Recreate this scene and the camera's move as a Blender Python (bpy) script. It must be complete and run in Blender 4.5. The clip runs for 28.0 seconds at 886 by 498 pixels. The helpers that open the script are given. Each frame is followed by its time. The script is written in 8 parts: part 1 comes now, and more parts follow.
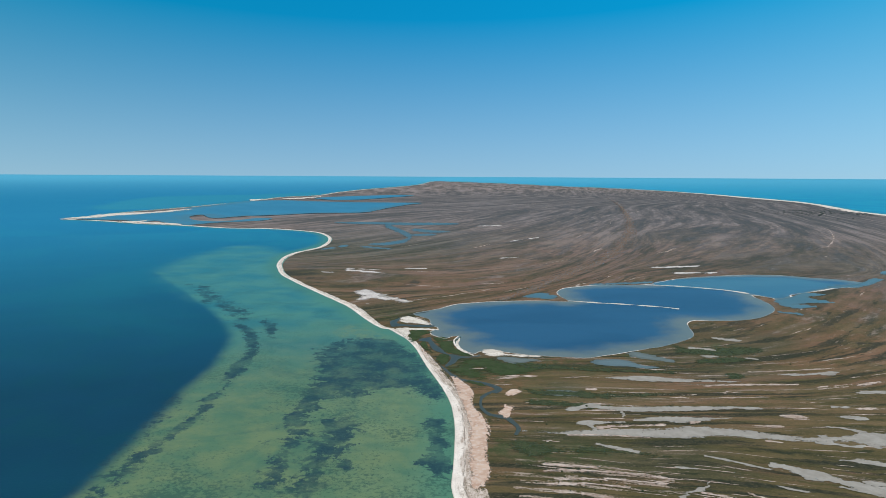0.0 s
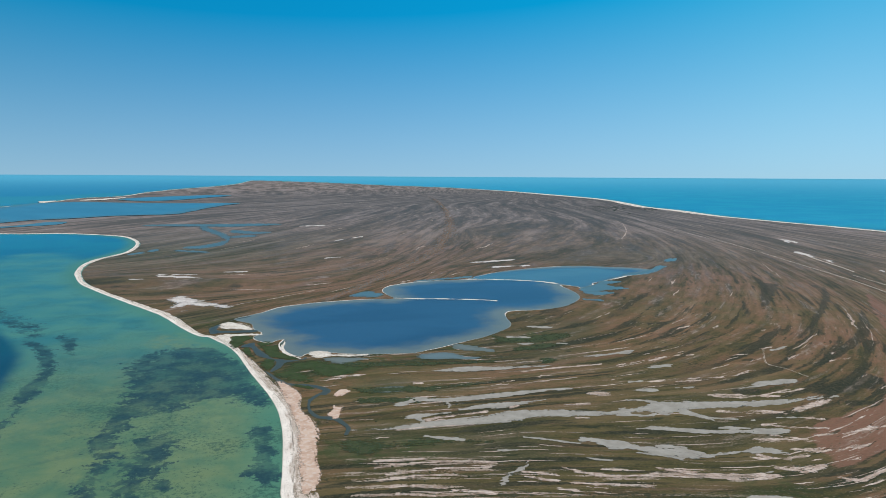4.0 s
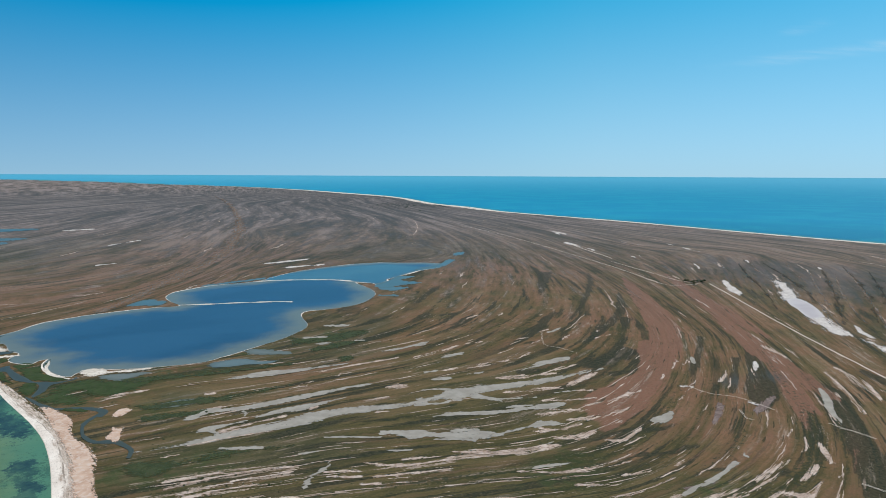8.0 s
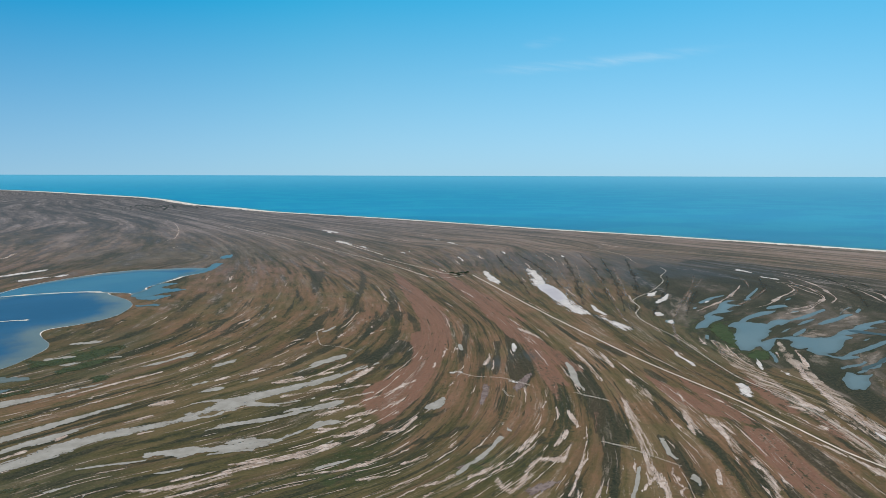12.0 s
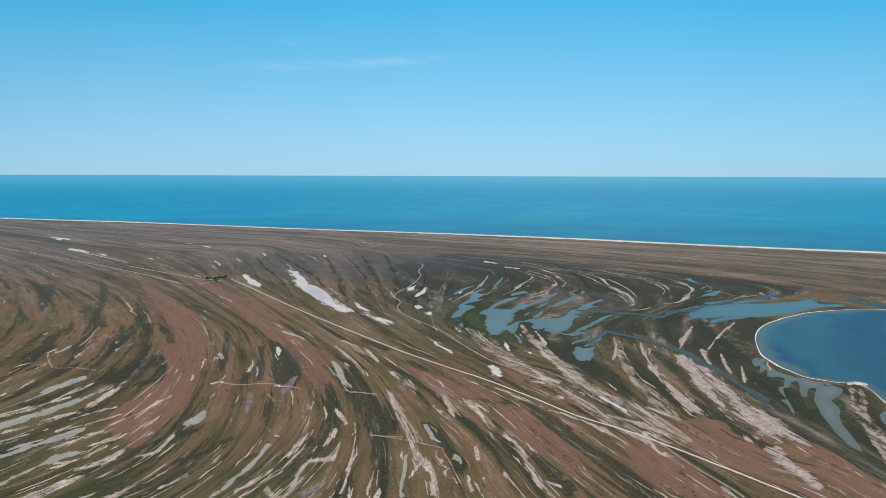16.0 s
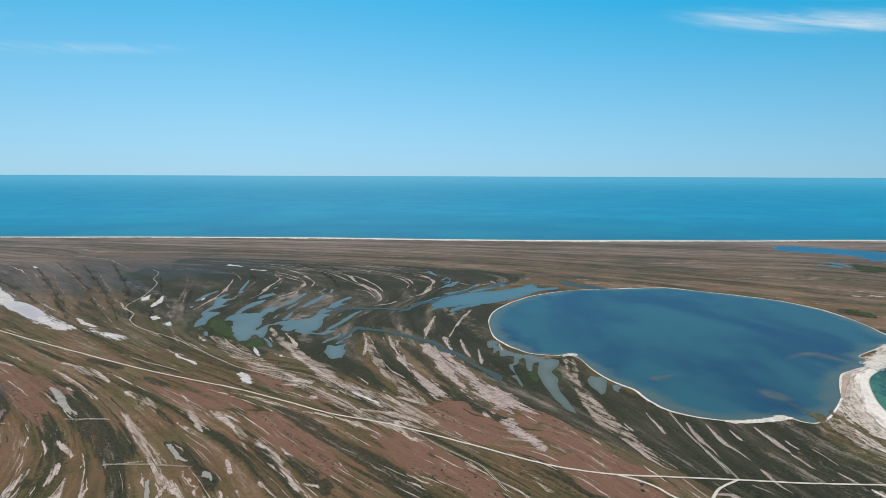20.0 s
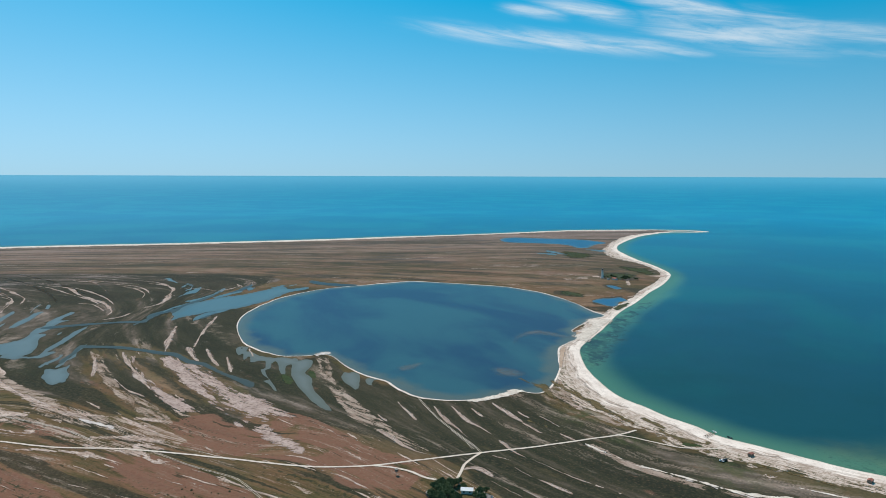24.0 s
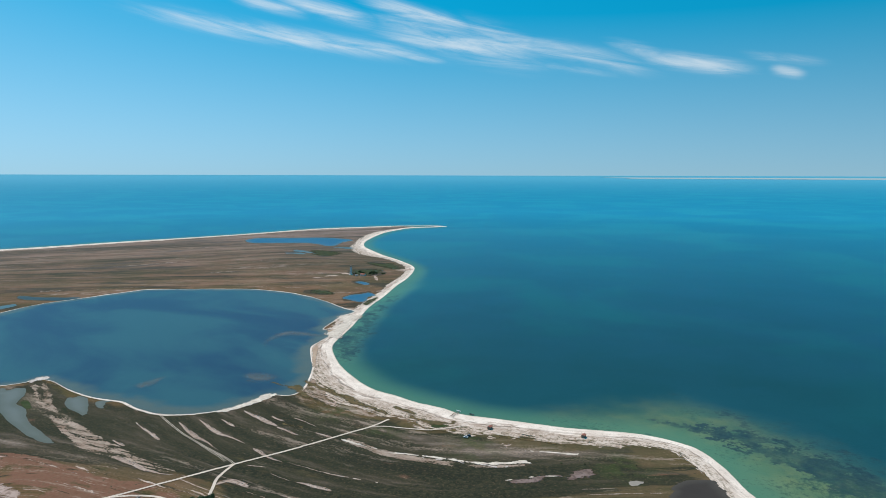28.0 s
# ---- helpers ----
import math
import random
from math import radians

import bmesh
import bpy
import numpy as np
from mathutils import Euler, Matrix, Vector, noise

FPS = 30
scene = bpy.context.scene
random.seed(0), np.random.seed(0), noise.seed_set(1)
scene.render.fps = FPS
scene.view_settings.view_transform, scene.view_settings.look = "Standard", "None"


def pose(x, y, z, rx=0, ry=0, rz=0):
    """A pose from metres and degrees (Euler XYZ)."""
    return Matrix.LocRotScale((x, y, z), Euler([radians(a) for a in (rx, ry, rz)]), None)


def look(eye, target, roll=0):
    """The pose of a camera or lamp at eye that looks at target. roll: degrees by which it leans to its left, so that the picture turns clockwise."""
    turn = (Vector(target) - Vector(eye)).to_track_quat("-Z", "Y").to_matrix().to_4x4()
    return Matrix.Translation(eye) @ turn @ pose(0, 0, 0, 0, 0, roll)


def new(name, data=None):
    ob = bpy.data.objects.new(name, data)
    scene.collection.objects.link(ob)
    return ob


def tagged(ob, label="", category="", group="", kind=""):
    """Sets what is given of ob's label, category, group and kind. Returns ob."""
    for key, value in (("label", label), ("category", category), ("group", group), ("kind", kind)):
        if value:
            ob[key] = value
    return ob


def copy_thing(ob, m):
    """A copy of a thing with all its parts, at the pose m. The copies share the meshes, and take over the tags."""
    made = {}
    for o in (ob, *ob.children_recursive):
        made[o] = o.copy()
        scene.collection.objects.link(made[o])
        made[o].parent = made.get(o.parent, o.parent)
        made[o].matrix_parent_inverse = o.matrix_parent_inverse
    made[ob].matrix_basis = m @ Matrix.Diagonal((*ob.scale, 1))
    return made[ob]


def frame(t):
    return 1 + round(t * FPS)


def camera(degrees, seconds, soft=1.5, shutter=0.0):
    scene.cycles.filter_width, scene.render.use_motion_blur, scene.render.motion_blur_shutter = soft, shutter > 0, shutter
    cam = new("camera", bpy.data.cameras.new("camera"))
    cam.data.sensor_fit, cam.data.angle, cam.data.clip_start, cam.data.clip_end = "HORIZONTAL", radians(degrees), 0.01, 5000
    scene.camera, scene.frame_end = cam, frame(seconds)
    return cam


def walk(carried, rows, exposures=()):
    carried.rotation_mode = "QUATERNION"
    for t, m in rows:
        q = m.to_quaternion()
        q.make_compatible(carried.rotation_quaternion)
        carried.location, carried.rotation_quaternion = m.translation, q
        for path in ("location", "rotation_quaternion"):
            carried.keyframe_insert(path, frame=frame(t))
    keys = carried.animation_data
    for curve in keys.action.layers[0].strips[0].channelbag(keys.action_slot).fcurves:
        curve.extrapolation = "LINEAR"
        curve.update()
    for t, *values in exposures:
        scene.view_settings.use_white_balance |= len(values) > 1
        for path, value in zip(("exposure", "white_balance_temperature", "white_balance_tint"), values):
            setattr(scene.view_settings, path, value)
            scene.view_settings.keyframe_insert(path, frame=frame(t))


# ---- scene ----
H = 240.0                      # height of the flying camera over the sea
cam = camera(66.93, 28.0, 0.8)
PATH = [
    (0.0, pose(0, 0, H, 83.82, -0.32, 0.00)),
    (0.5, pose(0, 0, H, 83.83, -0.34, -1.80)),
    (1.0, pose(0, 0, H, 83.83, -0.34, -3.59)),
    (1.5, pose(0, 0, H, 83.83, -0.34, -5.43)),
    (2.0, pose(0, 0, H, 83.82, -0.33, -7.27)),
    (2.5, pose(0, 0, H, 83.81, -0.32, -9.16)),
    (3.0, pose(0, 0, H, 83.80, -0.30, -11.03)),
    (3.5, pose(0, 0, H, 83.81, -0.30, -12.98)),
    (5.5, pose(0, 0, H, 83.83, -0.29, -21.31)),
    (6.0, pose(0, 0, H, 83.81, -0.28, -23.48)),
    (6.5, pose(0, 0, H, 83.78, -0.27, -25.71)),
    (7.0, pose(0, 0, H, 83.77, -0.28, -27.91)),
    (7.5, pose(0, 0, H, 83.76, -0.27, -30.14)),
    (8.0, pose(0, 0, H, 83.76, -0.26, -32.53)),
    (8.5, pose(0, 0, H, 83.76, -0.25, -34.95)),
    (9.0, pose(0, 0, H, 83.78, -0.24, -37.40)),
    (9.5, pose(0, 0, H, 83.77, -0.25, -39.82)),
    (10.0, pose(0, 0, H, 83.76, -0.24, -42.24)),
    (10.5, pose(0, 0, H, 83.75, -0.21, -44.63)),
    (11.0, pose(0, 0, H, 83.74, -0.20, -47.03)),
    (11.5, pose(0, 0, H, 83.74, -0.18, -49.48)),
    (12.0, pose(0, 0, H, 83.74, -0.16, -51.92)),
    (12.5, pose(0, 0, H, 83.72, -0.16, -54.36)),
    (14.5, pose(0, 0, H, 83.73, -0.13, -64.31)),
    (15.0, pose(0, 0, H, 83.75, -0.14, -66.81)),
    (15.5, pose(0, 0, H, 83.77, -0.16, -69.51)),
    (16.0, pose(0, 0, H, 83.76, -0.19, -72.19)),
    (16.5, pose(0, 0, H, 83.75, -0.20, -74.88)),
    (17.0, pose(0, 0, H, 83.76, -0.19, -77.61)),
    (17.5, pose(0, 0, H, 83.76, -0.16, -80.29)),
    (18.0, pose(0, 0, H, 83.76, -0.16, -82.95)),
    (18.5, pose(0, 0, H, 83.78, -0.18, -85.61)),
    (19.0, pose(0, 0, H, 83.78, -0.18, -88.27)),
    (19.5, pose(0, 0, H, 83.80, -0.18, -90.95)),
    (20.0, pose(0, 0, H, 83.78, -0.21, -93.65)),
    (20.5, pose(0, 0, H, 83.79, -0.24, -96.32)),
    (21.0, pose(0, 0, H, 83.79, -0.22, -99.03)),
    (21.5, pose(0, 0, H, 83.79, -0.21, -101.69)),
    (23.5, pose(0, 0, H, 83.78, -0.16, -112.35)),
    (24.0, pose(0, 0, H, 83.78, -0.17, -115.02)),
    (24.5, pose(0, 0, H, 83.78, -0.18, -117.68)),
    (25.0, pose(0, 0, H, 83.77, -0.19, -120.38)),
    (25.5, pose(0, 0, H, 83.75, -0.18, -123.04)),
    (26.0, pose(0, 0, H, 83.73, -0.17, -125.72)),
    (26.5, pose(0, 0, H, 83.71, -0.16, -128.40)),
    (27.0, pose(0, 0, H, 83.72, -0.16, -131.11)),
    (27.5, pose(0, 0, H, 83.72, -0.15, -133.78)),
    (28.0, pose(0, 0, H, 83.71, -0.14, -136.42)),
]
walk(cam, PATH)

# ---- sky, sun ----
SUN_AZ, SUN_EL = 84.0, 60.0    # clockwise from +y, degrees
world = bpy.data.worlds.new("sky")
scene.world = world
world.use_nodes = True
wn, wl = world.node_tree.nodes, world.node_tree.links
sky = wn.new("ShaderNodeTexSky")
sky.sky_type, sky.sun_disc = "NISHITA", False
sky.sun_elevation, sky.sun_rotation = radians(SUN_EL), radians(SUN_AZ)
sky.altitude, sky.air_density, sky.dust_density, sky.ozone_density = 200.0, 1.0, 0.3, 3.0
# clear air: the pale band at the horizon is thin, and the blue deepens fast above it
toward = wn.new("ShaderNodeTexCoord")
lifted = wn.new("ShaderNodeVectorMath")
lifted.operation = "MULTIPLY_ADD"
lifted.inputs[1].default_value, lifted.inputs[2].default_value = (1, 1, 1.05), (0, 0, 0.25)
wl.new(toward.outputs["Generated"], lifted.inputs[0])
wl.new(lifted.outputs[0], sky.inputs["Vector"])
hue = wn.new("ShaderNodeHueSaturation")
wl.new(sky.outputs[0], hue.inputs["Color"])


def sky_math(op, *args):
    k = wn.new("ShaderNodeMath")
    k.operation = op
    for s, v in zip(k.inputs, args):
        if isinstance(v, (int, float)):
            s.default_value = v
        else:
            wl.new(v, s)
    return k.outputs[0]


# thin cirrus: each wisp has an azimuth, a height, a length, a breadth, a slope (degrees) and a density
WISPS = [
    (124.3, 10.92, 9.32, 0.63, -6.2, 1.00),
    (137.7, 10.82, 5.99, 1.07, -12.2, 1.00),
    (134.5, 12.95, 4.07, 0.57, -14.1, 0.95),
    (126.7, 13.23, 4.01, 0.63, -14.1, 0.90),
    (122.5, 13.21, 2.48, 0.44, -8.6, 0.75),
    (141.4, 11.20, 3.39, 0.82, -16.7, 0.70),
    (147.3, 9.73, 5.24, 0.82, -12.6, 0.65),
    (134.7, 9.55, 1.64, 0.25, -7.0, 0.80),
    (147.5, 8.59, 2.79, 0.31, -9.3, 0.65),
    (151.9, 9.96, 1.74, 0.50, -20.1, 0.55),
    (152.8, 9.70, 2.58, 0.50, -18.0, 0.65),
    (156.5, 8.69, 3.23, 0.57, -10.4, 1.00),
    (162.8, 8.70, 2.32, 0.31, -10.7, 0.65),
    (163.1, 7.70, 0.99, 0.38, -16.1, 0.80),
    (64.4, 9.09, 8.47, 0.44, 3.5, 0.44),
    (60.2, 10.76, 1.67, 0.44, 8.6, 0.32),
]
split = wn.new("ShaderNodeSeparateXYZ")
wl.new(toward.outputs["Generated"], split.inputs[0])
sky_az = sky_math("MULTIPLY", sky_math("ARCTAN2", split.outputs[0], split.outputs[1]), 57.2958)
sky_el = sky_math("MULTIPLY", sky_math("ARCSINE", split.outputs[2]), 57.2958)
wl.new(sky_math("MULTIPLY_ADD", sky_math("MAXIMUM", sky_math("SUBTRACT", split.outputs[1], 0.75), 0.0), 0.05, 0.464), hue.inputs["Hue"])
hair = wn.new("ShaderNodeCombineXYZ")
wl.new(sky_math("MULTIPLY", sky_az, 0.085), hair.inputs[0])
wl.new(sky_math("MULTIPLY", sky_math("ADD", sky_el, sky_math("MULTIPLY", sky_az, 0.17)), 0.8), hair.inputs[1])
fibre = wn.new("ShaderNodeTexNoise")
fibre.inputs["Scale"].default_value, fibre.inputs["Detail"].default_value = 1.5, 6.0
fibre.inputs["Roughness"].default_value, fibre.inputs["Distortion"].default_value = 0.62, 0.5
wl.new(hair.outputs[0], fibre.inputs["Vector"])
veil = None
for w_az, w_el, w_len, w_wide, w_slope, w_dens in WISPS:
    da, de = sky_math("SUBTRACT", sky_az, w_az), sky_math("SUBTRACT", sky_el, w_el)
    cs, sn = math.cos(radians(w_slope)), math.sin(radians(w_slope))
    u = sky_math("ADD", sky_math("MULTIPLY", da, cs / w_len / 1.25), sky_math("MULTIPLY", de, sn / w_len / 1.25))
    v = sky_math("SUBTRACT", sky_math("MULTIPLY", de, cs / w_wide / 1.25), sky_math("MULTIPLY", da, sn / w_wide / 1.25))
    g = sky_math("ADD", sky_math("POWER", sky_math("ABSOLUTE", u), 3.0), sky_math("MULTIPLY", v, v))
    g = sky_math("MULTIPLY", sky_math("POWER", 2.718, sky_math("MULTIPLY", g, -1.0)), w_dens)
    veil = g if veil is None else sky_math("MAXIMUM", veil, g)
thick = wn.new("ShaderNodeMapRange")
thick.interpolation_type = "SMOOTHSTEP"
thick.inputs["From Min"].default_value, thick.inputs["From Max"].default_value = 0.06, 1.05
wl.new(sky_math("MULTIPLY", veil, sky_math("ADD", sky_math("MULTIPLY", fibre.outputs["Fac"], 2.2), -0.42)), thick.inputs["Value"])
cloudy = wn.new("ShaderNodeMix")
cloudy.data_type = "RGBA"
cloudy.inputs[7].default_value = (5.9, 6.1, 6.2, 1)
wl.new(sky_math("MULTIPLY", thick.outputs[0], 0.62), cloudy.inputs[0])
haze = wn.new("ShaderNodeMix")
haze.data_type = "RGBA"
southward = sky_math("MINIMUM", sky_math("MAXIMUM", sky_math("MULTIPLY_ADD", split.outputs[1], -1.1, 0.25), 0.0), 1.0)
rich = sky_math("MULTIPLY_ADD", sky_math("MAXIMUM", sky_math("SUBTRACT", split.outputs[1], 0.7), 0.0), 0.34, 0.935)
rich = sky_math("ADD", sky_math("MULTIPLY_ADD", southward, 0.10, rich), sky_math("MULTIPLY", split.outputs[2], 2.0))
wl.new(rich, hue.inputs["Saturation"])
mist = wn.new("ShaderNodeMix")
mist.data_type = "RGBA"
mist.inputs[6].default_value, mist.inputs[7].default_value = (2.22, 3.25, 3.68, 1), (2.0, 2.85, 3.18, 1)
wl.new(southward, mist.inputs[0])
wl.new(mist.outputs[2], haze.inputs[7])
wl.new(sky_math("MULTIPLY_ADD", southward, -0.04, 1.0), hue.inputs["Value"])
wl.new(sky_math("MULTIPLY", sky_math("POWER", 2.718, sky_math("MULTIPLY", sky_math("ABSOLUTE", sky_el), -0.28)), sky_math("MULTIPLY_ADD", sky_math("MAXIMUM", sky_math("SUBTRACT", split.outputs[1], 0.5), 0.0), -0.24, 0.45)), haze.inputs[0])
wl.new(hue.outputs[0], haze.inputs[6])
wl.new(haze.outputs[2], cloudy.inputs[6])
wl.new(cloudy.outputs[2], wn["Background"].inputs[0])
wn["Background"].inputs[1].default_value = 0.147
lamp = bpy.data.lights.new("sun", "SUN")
lamp.energy, lamp.angle, lamp.color = 4.1, radians(0.53), (1.0, 0.89, 0.76)
sun = new("sun", lamp)
az, el = radians(SUN_AZ), radians(SUN_EL)
sun.matrix_world = look((0, 0, 900), (-math.sin(az) * math.cos(el) * 100, -math.cos(az) * math.cos(el) * 100, 900 - math.sin(el) * 100))


# ---- materials ----
class Mat:
    """A node material with a few short methods."""

    def __init__(self, name, rough=0.9, spec=0.2):
        self.m = bpy.data.materials.new(name)
        self.m.use_nodes = True
        self.n, self.l = self.m.node_tree.nodes, self.m.node_tree.links
        self.b = self.n["Principled BSDF"]
        self.b.inputs["Roughness"].default_value = rough
        self.b.inputs["Specular IOR Level"].default_value = spec
        self.pos = self.n.new("ShaderNodeNewGeometry").outputs["Position"]
        self.combing = None

    def put(self, socket, v):
        if isinstance(v, (int, float)):
            socket.default_value = v
        elif isinstance(v, tuple):
            socket.default_value = (*v, 1.0) if len(v) == 3 and socket.type == "RGBA" else v
        else:
            self.l.new(v, socket)

    def attr(self, name, out="Fac"):
        a = self.n.new("ShaderNodeAttribute")
        a.attribute_name = name
        return a.outputs[out]

    def scaled(self, v, s):
        k = self.n.new("ShaderNodeVectorMath")
        k.operation = "MULTIPLY"
        self.put(k.inputs[0], v)
        k.inputs[1].default_value = s if isinstance(s, tuple) else (s, s, s)
        return k.outputs[0]

    def noise(self, size, detail=4.0, rough=0.55, vec=None, warp=0.0):
        t = self.n.new("ShaderNodeTexNoise")
        t.inputs["Scale"].default_value = 1.0 / size
        t.inputs["Detail"].default_value, t.inputs["Roughness"].default_value = detail, rough
        t.inputs["Distortion"].default_value = warp
        self.l.new(vec or self.pos, t.inputs["Vector"])
        return t.outputs["Fac"]

    def comb(self, width, length=14.0, detail=4.0, rough=0.6, ragged=0.0, gain=2.3):
        """Noise drawn out along the ridges, even about 0.5."""
        if not self.combing:
            x = self.n.new("ShaderNodeSeparateXYZ")
            self.l.new(self.pos, x.inputs[0])
            self.combing = (self.attr("athwart"), self.math("SUBTRACT", self.noise(11, 5, 0.65), 0.5), x)
        v, rag, x = self.combing
        k = self.n.new("ShaderNodeCombineXYZ")
        self.put(k.inputs[0], self.math("MULTIPLY_ADD", rag, ragged, v))
        self.put(k.inputs[1], self.math("DIVIDE", x.outputs[0], length))
        self.put(k.inputs[2], self.math("DIVIDE", x.outputs[1], length))
        return self.math("MULTIPLY_ADD", self.noise(width, detail, rough, k.outputs[0]), gain, 0.5 - gain / 2)

    def math(self, op, a, b=0.0, c=0.0):
        k = self.n.new("ShaderNodeMath")
        k.operation = op
        for s, v in zip(k.inputs, (a, b, c)):
            self.put(s, v)
        return k.outputs[0]

    def step(self, v, lo, hi):
        k = self.n.new("ShaderNodeMapRange")
        k.interpolation_type = "SMOOTHSTEP"
        for key, x in zip(("Value", "From Min", "From Max"), (v, lo, hi)):
            self.put(k.inputs[key], x)
        return k.outputs[0]

    def mix(self, fac, a, b, mode="MIX"):
        k = self.n.new("ShaderNodeMix")
        k.data_type, k.blend_type = "RGBA", mode
        for s, v in ((k.inputs[0], fac), (k.inputs[6], a), (k.inputs[7], b)):
            self.put(s, v)
        return k.outputs[2]

    def ramp(self, v, *stops):
        k = self.n.new("ShaderNodeValToRGB")
        e = k.color_ramp.elements
        while len(e) < len(stops):
            e.new(0.5)
        for i, (p, c) in enumerate(stops):
            e[i].position, e[i].color = p, (*c, 1.0)
        self.l.new(v, k.inputs[0])
        return k.outputs[0]

    def bump(self, v, strength, dist):
        k = self.n.new("ShaderNodeBump")
        k.inputs["Strength"].default_value, k.inputs["Distance"].default_value = strength, dist
        self.l.new(v, k.inputs["Height"])
        self.l.new(k.outputs[0], self.b.inputs["Normal"])

    def base(self, c):
        self.put(self.b.inputs["Base Color"], c)
        return self.m

    def holes(self, fac):
        """Lets the ground show through where fac is 0."""
        t, x = self.n.new("ShaderNodeBsdfTransparent"), self.n.new("ShaderNodeMixShader")
        self.l.new(fac, x.inputs[0])
        self.l.new(t.outputs[0], x.inputs[1])
        self.l.new(self.b.outputs[0], x.inputs[2])
        self.l.new(x.outputs[0], self.n["Material Output"].inputs[0])


def steppe():
    m = Mat("steppe_grass", 0.95, 0.1)
    m.pos = m.attr("plan", "Vector")
    band, fine, wide = m.comb(17, 30, 5, 0.6, 8.0), m.comb(5.0, 16, 5, 0.62, 4.0), m.comb(42, 32, 5, 0.6, 8.0)
    n1, n2, n3, n4 = m.noise(60, 5), m.noise(16, 6, 0.65), m.noise(4.5, 4, 0.6), m.noise(2.0, 3, 0.55)
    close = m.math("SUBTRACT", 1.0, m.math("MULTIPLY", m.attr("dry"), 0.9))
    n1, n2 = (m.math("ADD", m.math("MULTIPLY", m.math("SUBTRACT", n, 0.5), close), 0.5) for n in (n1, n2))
    v = m.math("ADD", m.math("MULTIPLY", band, 0.60), m.math("MULTIPLY", n1, 0.40))
    v = m.math("ADD", v, m.math("MULTIPLY", m.math("SUBTRACT", fine, 0.5), 0.38))
    v = m.math("ADD", v, m.math("MULTIPLY", m.math("SUBTRACT", n2, 0.5), 0.22))
    v = m.math("ADD", v, m.math("MULTIPLY", m.math("SUBTRACT", wide, 0.5), m.math("MULTIPLY_ADD", m.attr("dry"), 0.60, 0.24)))
    comb = m.math("ADD", m.math("MULTIPLY", m.math("SUBTRACT", fine, 0.5), 1.1), m.math("MULTIPLY", m.math("SUBTRACT", n2, 0.5), 0.9))
    col = m.ramp(v, (0.20, (0.050, 0.043, 0.019)), (0.36, (0.096, 0.066, 0.028)), (0.50, (0.144, 0.083, 0.039)),
                 (0.64, (0.188, 0.103, 0.054)), (0.82, (0.24, 0.146, 0.088)))
    olive = m.math("MULTIPLY", m.math("MULTIPLY", m.step(m.noise(85, 5, 0.6), 0.44, 0.60), 0.75), close)
    olive = m.math("MAXIMUM", olive, m.math("MULTIPLY", m.step(m.math("ADD", m.attr("olive"), m.math("MULTIPLY", m.math("SUBTRACT", n2, 0.5), 1.2)), 0.3, 0.8), 0.85))
    col = m.mix(olive, col, m.ramp(v, (0.25, (0.046, 0.045, 0.017)), (0.48, (0.094, 0.076, 0.030)), (0.75, (0.152, 0.108, 0.050))))
    red = m.math("MULTIPLY", m.attr("red"), m.step(m.math("ADD", m.math("MULTIPLY", n2, 0.5), m.math("MULTIPLY", m.math("ADD", band, fine), 0.45)), 0.50, 0.88))
    col = m.mix(m.math("MULTIPLY", red, 0.68), col, (0.215, 0.104, 0.064))
    rust = m.math("MULTIPLY", m.step(m.comb(11, 20, 5, 0.62, 6.0), 0.52, 0.78), m.math("MULTIPLY_ADD", m.step(m.noise(160, 4, 0.6), 0.36, 0.56), 0.32, 0.08))
    col = m.mix(rust, col, m.mix(m.step(n3, 0.35, 0.65), (0.170, 0.082, 0.050), (0.235, 0.120, 0.080)))
    green = m.math("MULTIPLY", m.step(m.math("MULTIPLY", m.attr("green"), m.math("ADD", band, 0.5)), 0.30, 0.90), 0.55)
    col = m.mix(green, col, m.ramp(v, (0.3, (0.038, 0.042, 0.022)), (0.55, (0.066, 0.066, 0.036)), (0.8, (0.100, 0.090, 0.052))))
    wet = m.step(m.math("ADD", m.attr("wet"), m.math("MULTIPLY", comb, 0.9)), 0.30, 0.75)
    ridge = m.math("ADD", m.math("MULTIPLY", m.comb(11, 26, 5, 0.62, 4.0), 0.8), m.math("MULTIPLY", fine, 0.2))
    col = m.mix(m.math("MULTIPLY", wet, 0.92), col, m.ramp(ridge, (0.30, (0.016, 0.021, 0.014)), (0.52, (0.030, 0.033, 0.020)), (0.63, (0.058, 0.050, 0.034)), (0.73, (0.105, 0.082, 0.063)), (0.90, (0.26, 0.20, 0.165))))
    swale = m.step(m.math("ADD", m.attr("swale"), m.math("MULTIPLY", comb, 0.9)), 0.35, 0.70)
    col = m.mix(m.math("MULTIPLY", swale, 0.85), col, m.mix(m.step(n3, 0.4, 0.6), (0.022, 0.025, 0.015), (0.042, 0.039, 0.024)))
    crest = m.comb(9, 30, 5, 0.6, 5.0)
    ridgy = m.step(m.noise(190, 4, 0.6), 0.34, 0.52)
    hollow = m.math("MULTIPLY", m.step(crest, 0.43, 0.25), m.math("MULTIPLY_ADD", ridgy, 0.55, 0.37))
    col = m.mix(hollow, col, m.mix(m.step(n3, 0.4, 0.6), (0.022, 0.025, 0.015), (0.040, 0.040, 0.024)))
    heath = m.step(m.math("ADD", m.attr("heath"), comb), 0.35, 0.75)
    col = m.mix(m.math("MULTIPLY", heath, 0.85), col, m.mix(m.step(n3, 0.35, 0.65), (0.185, 0.086, 0.056), (0.250, 0.122, 0.082)))
    hair = m.comb(2.2, 14, 4, 0.6, 2.0)
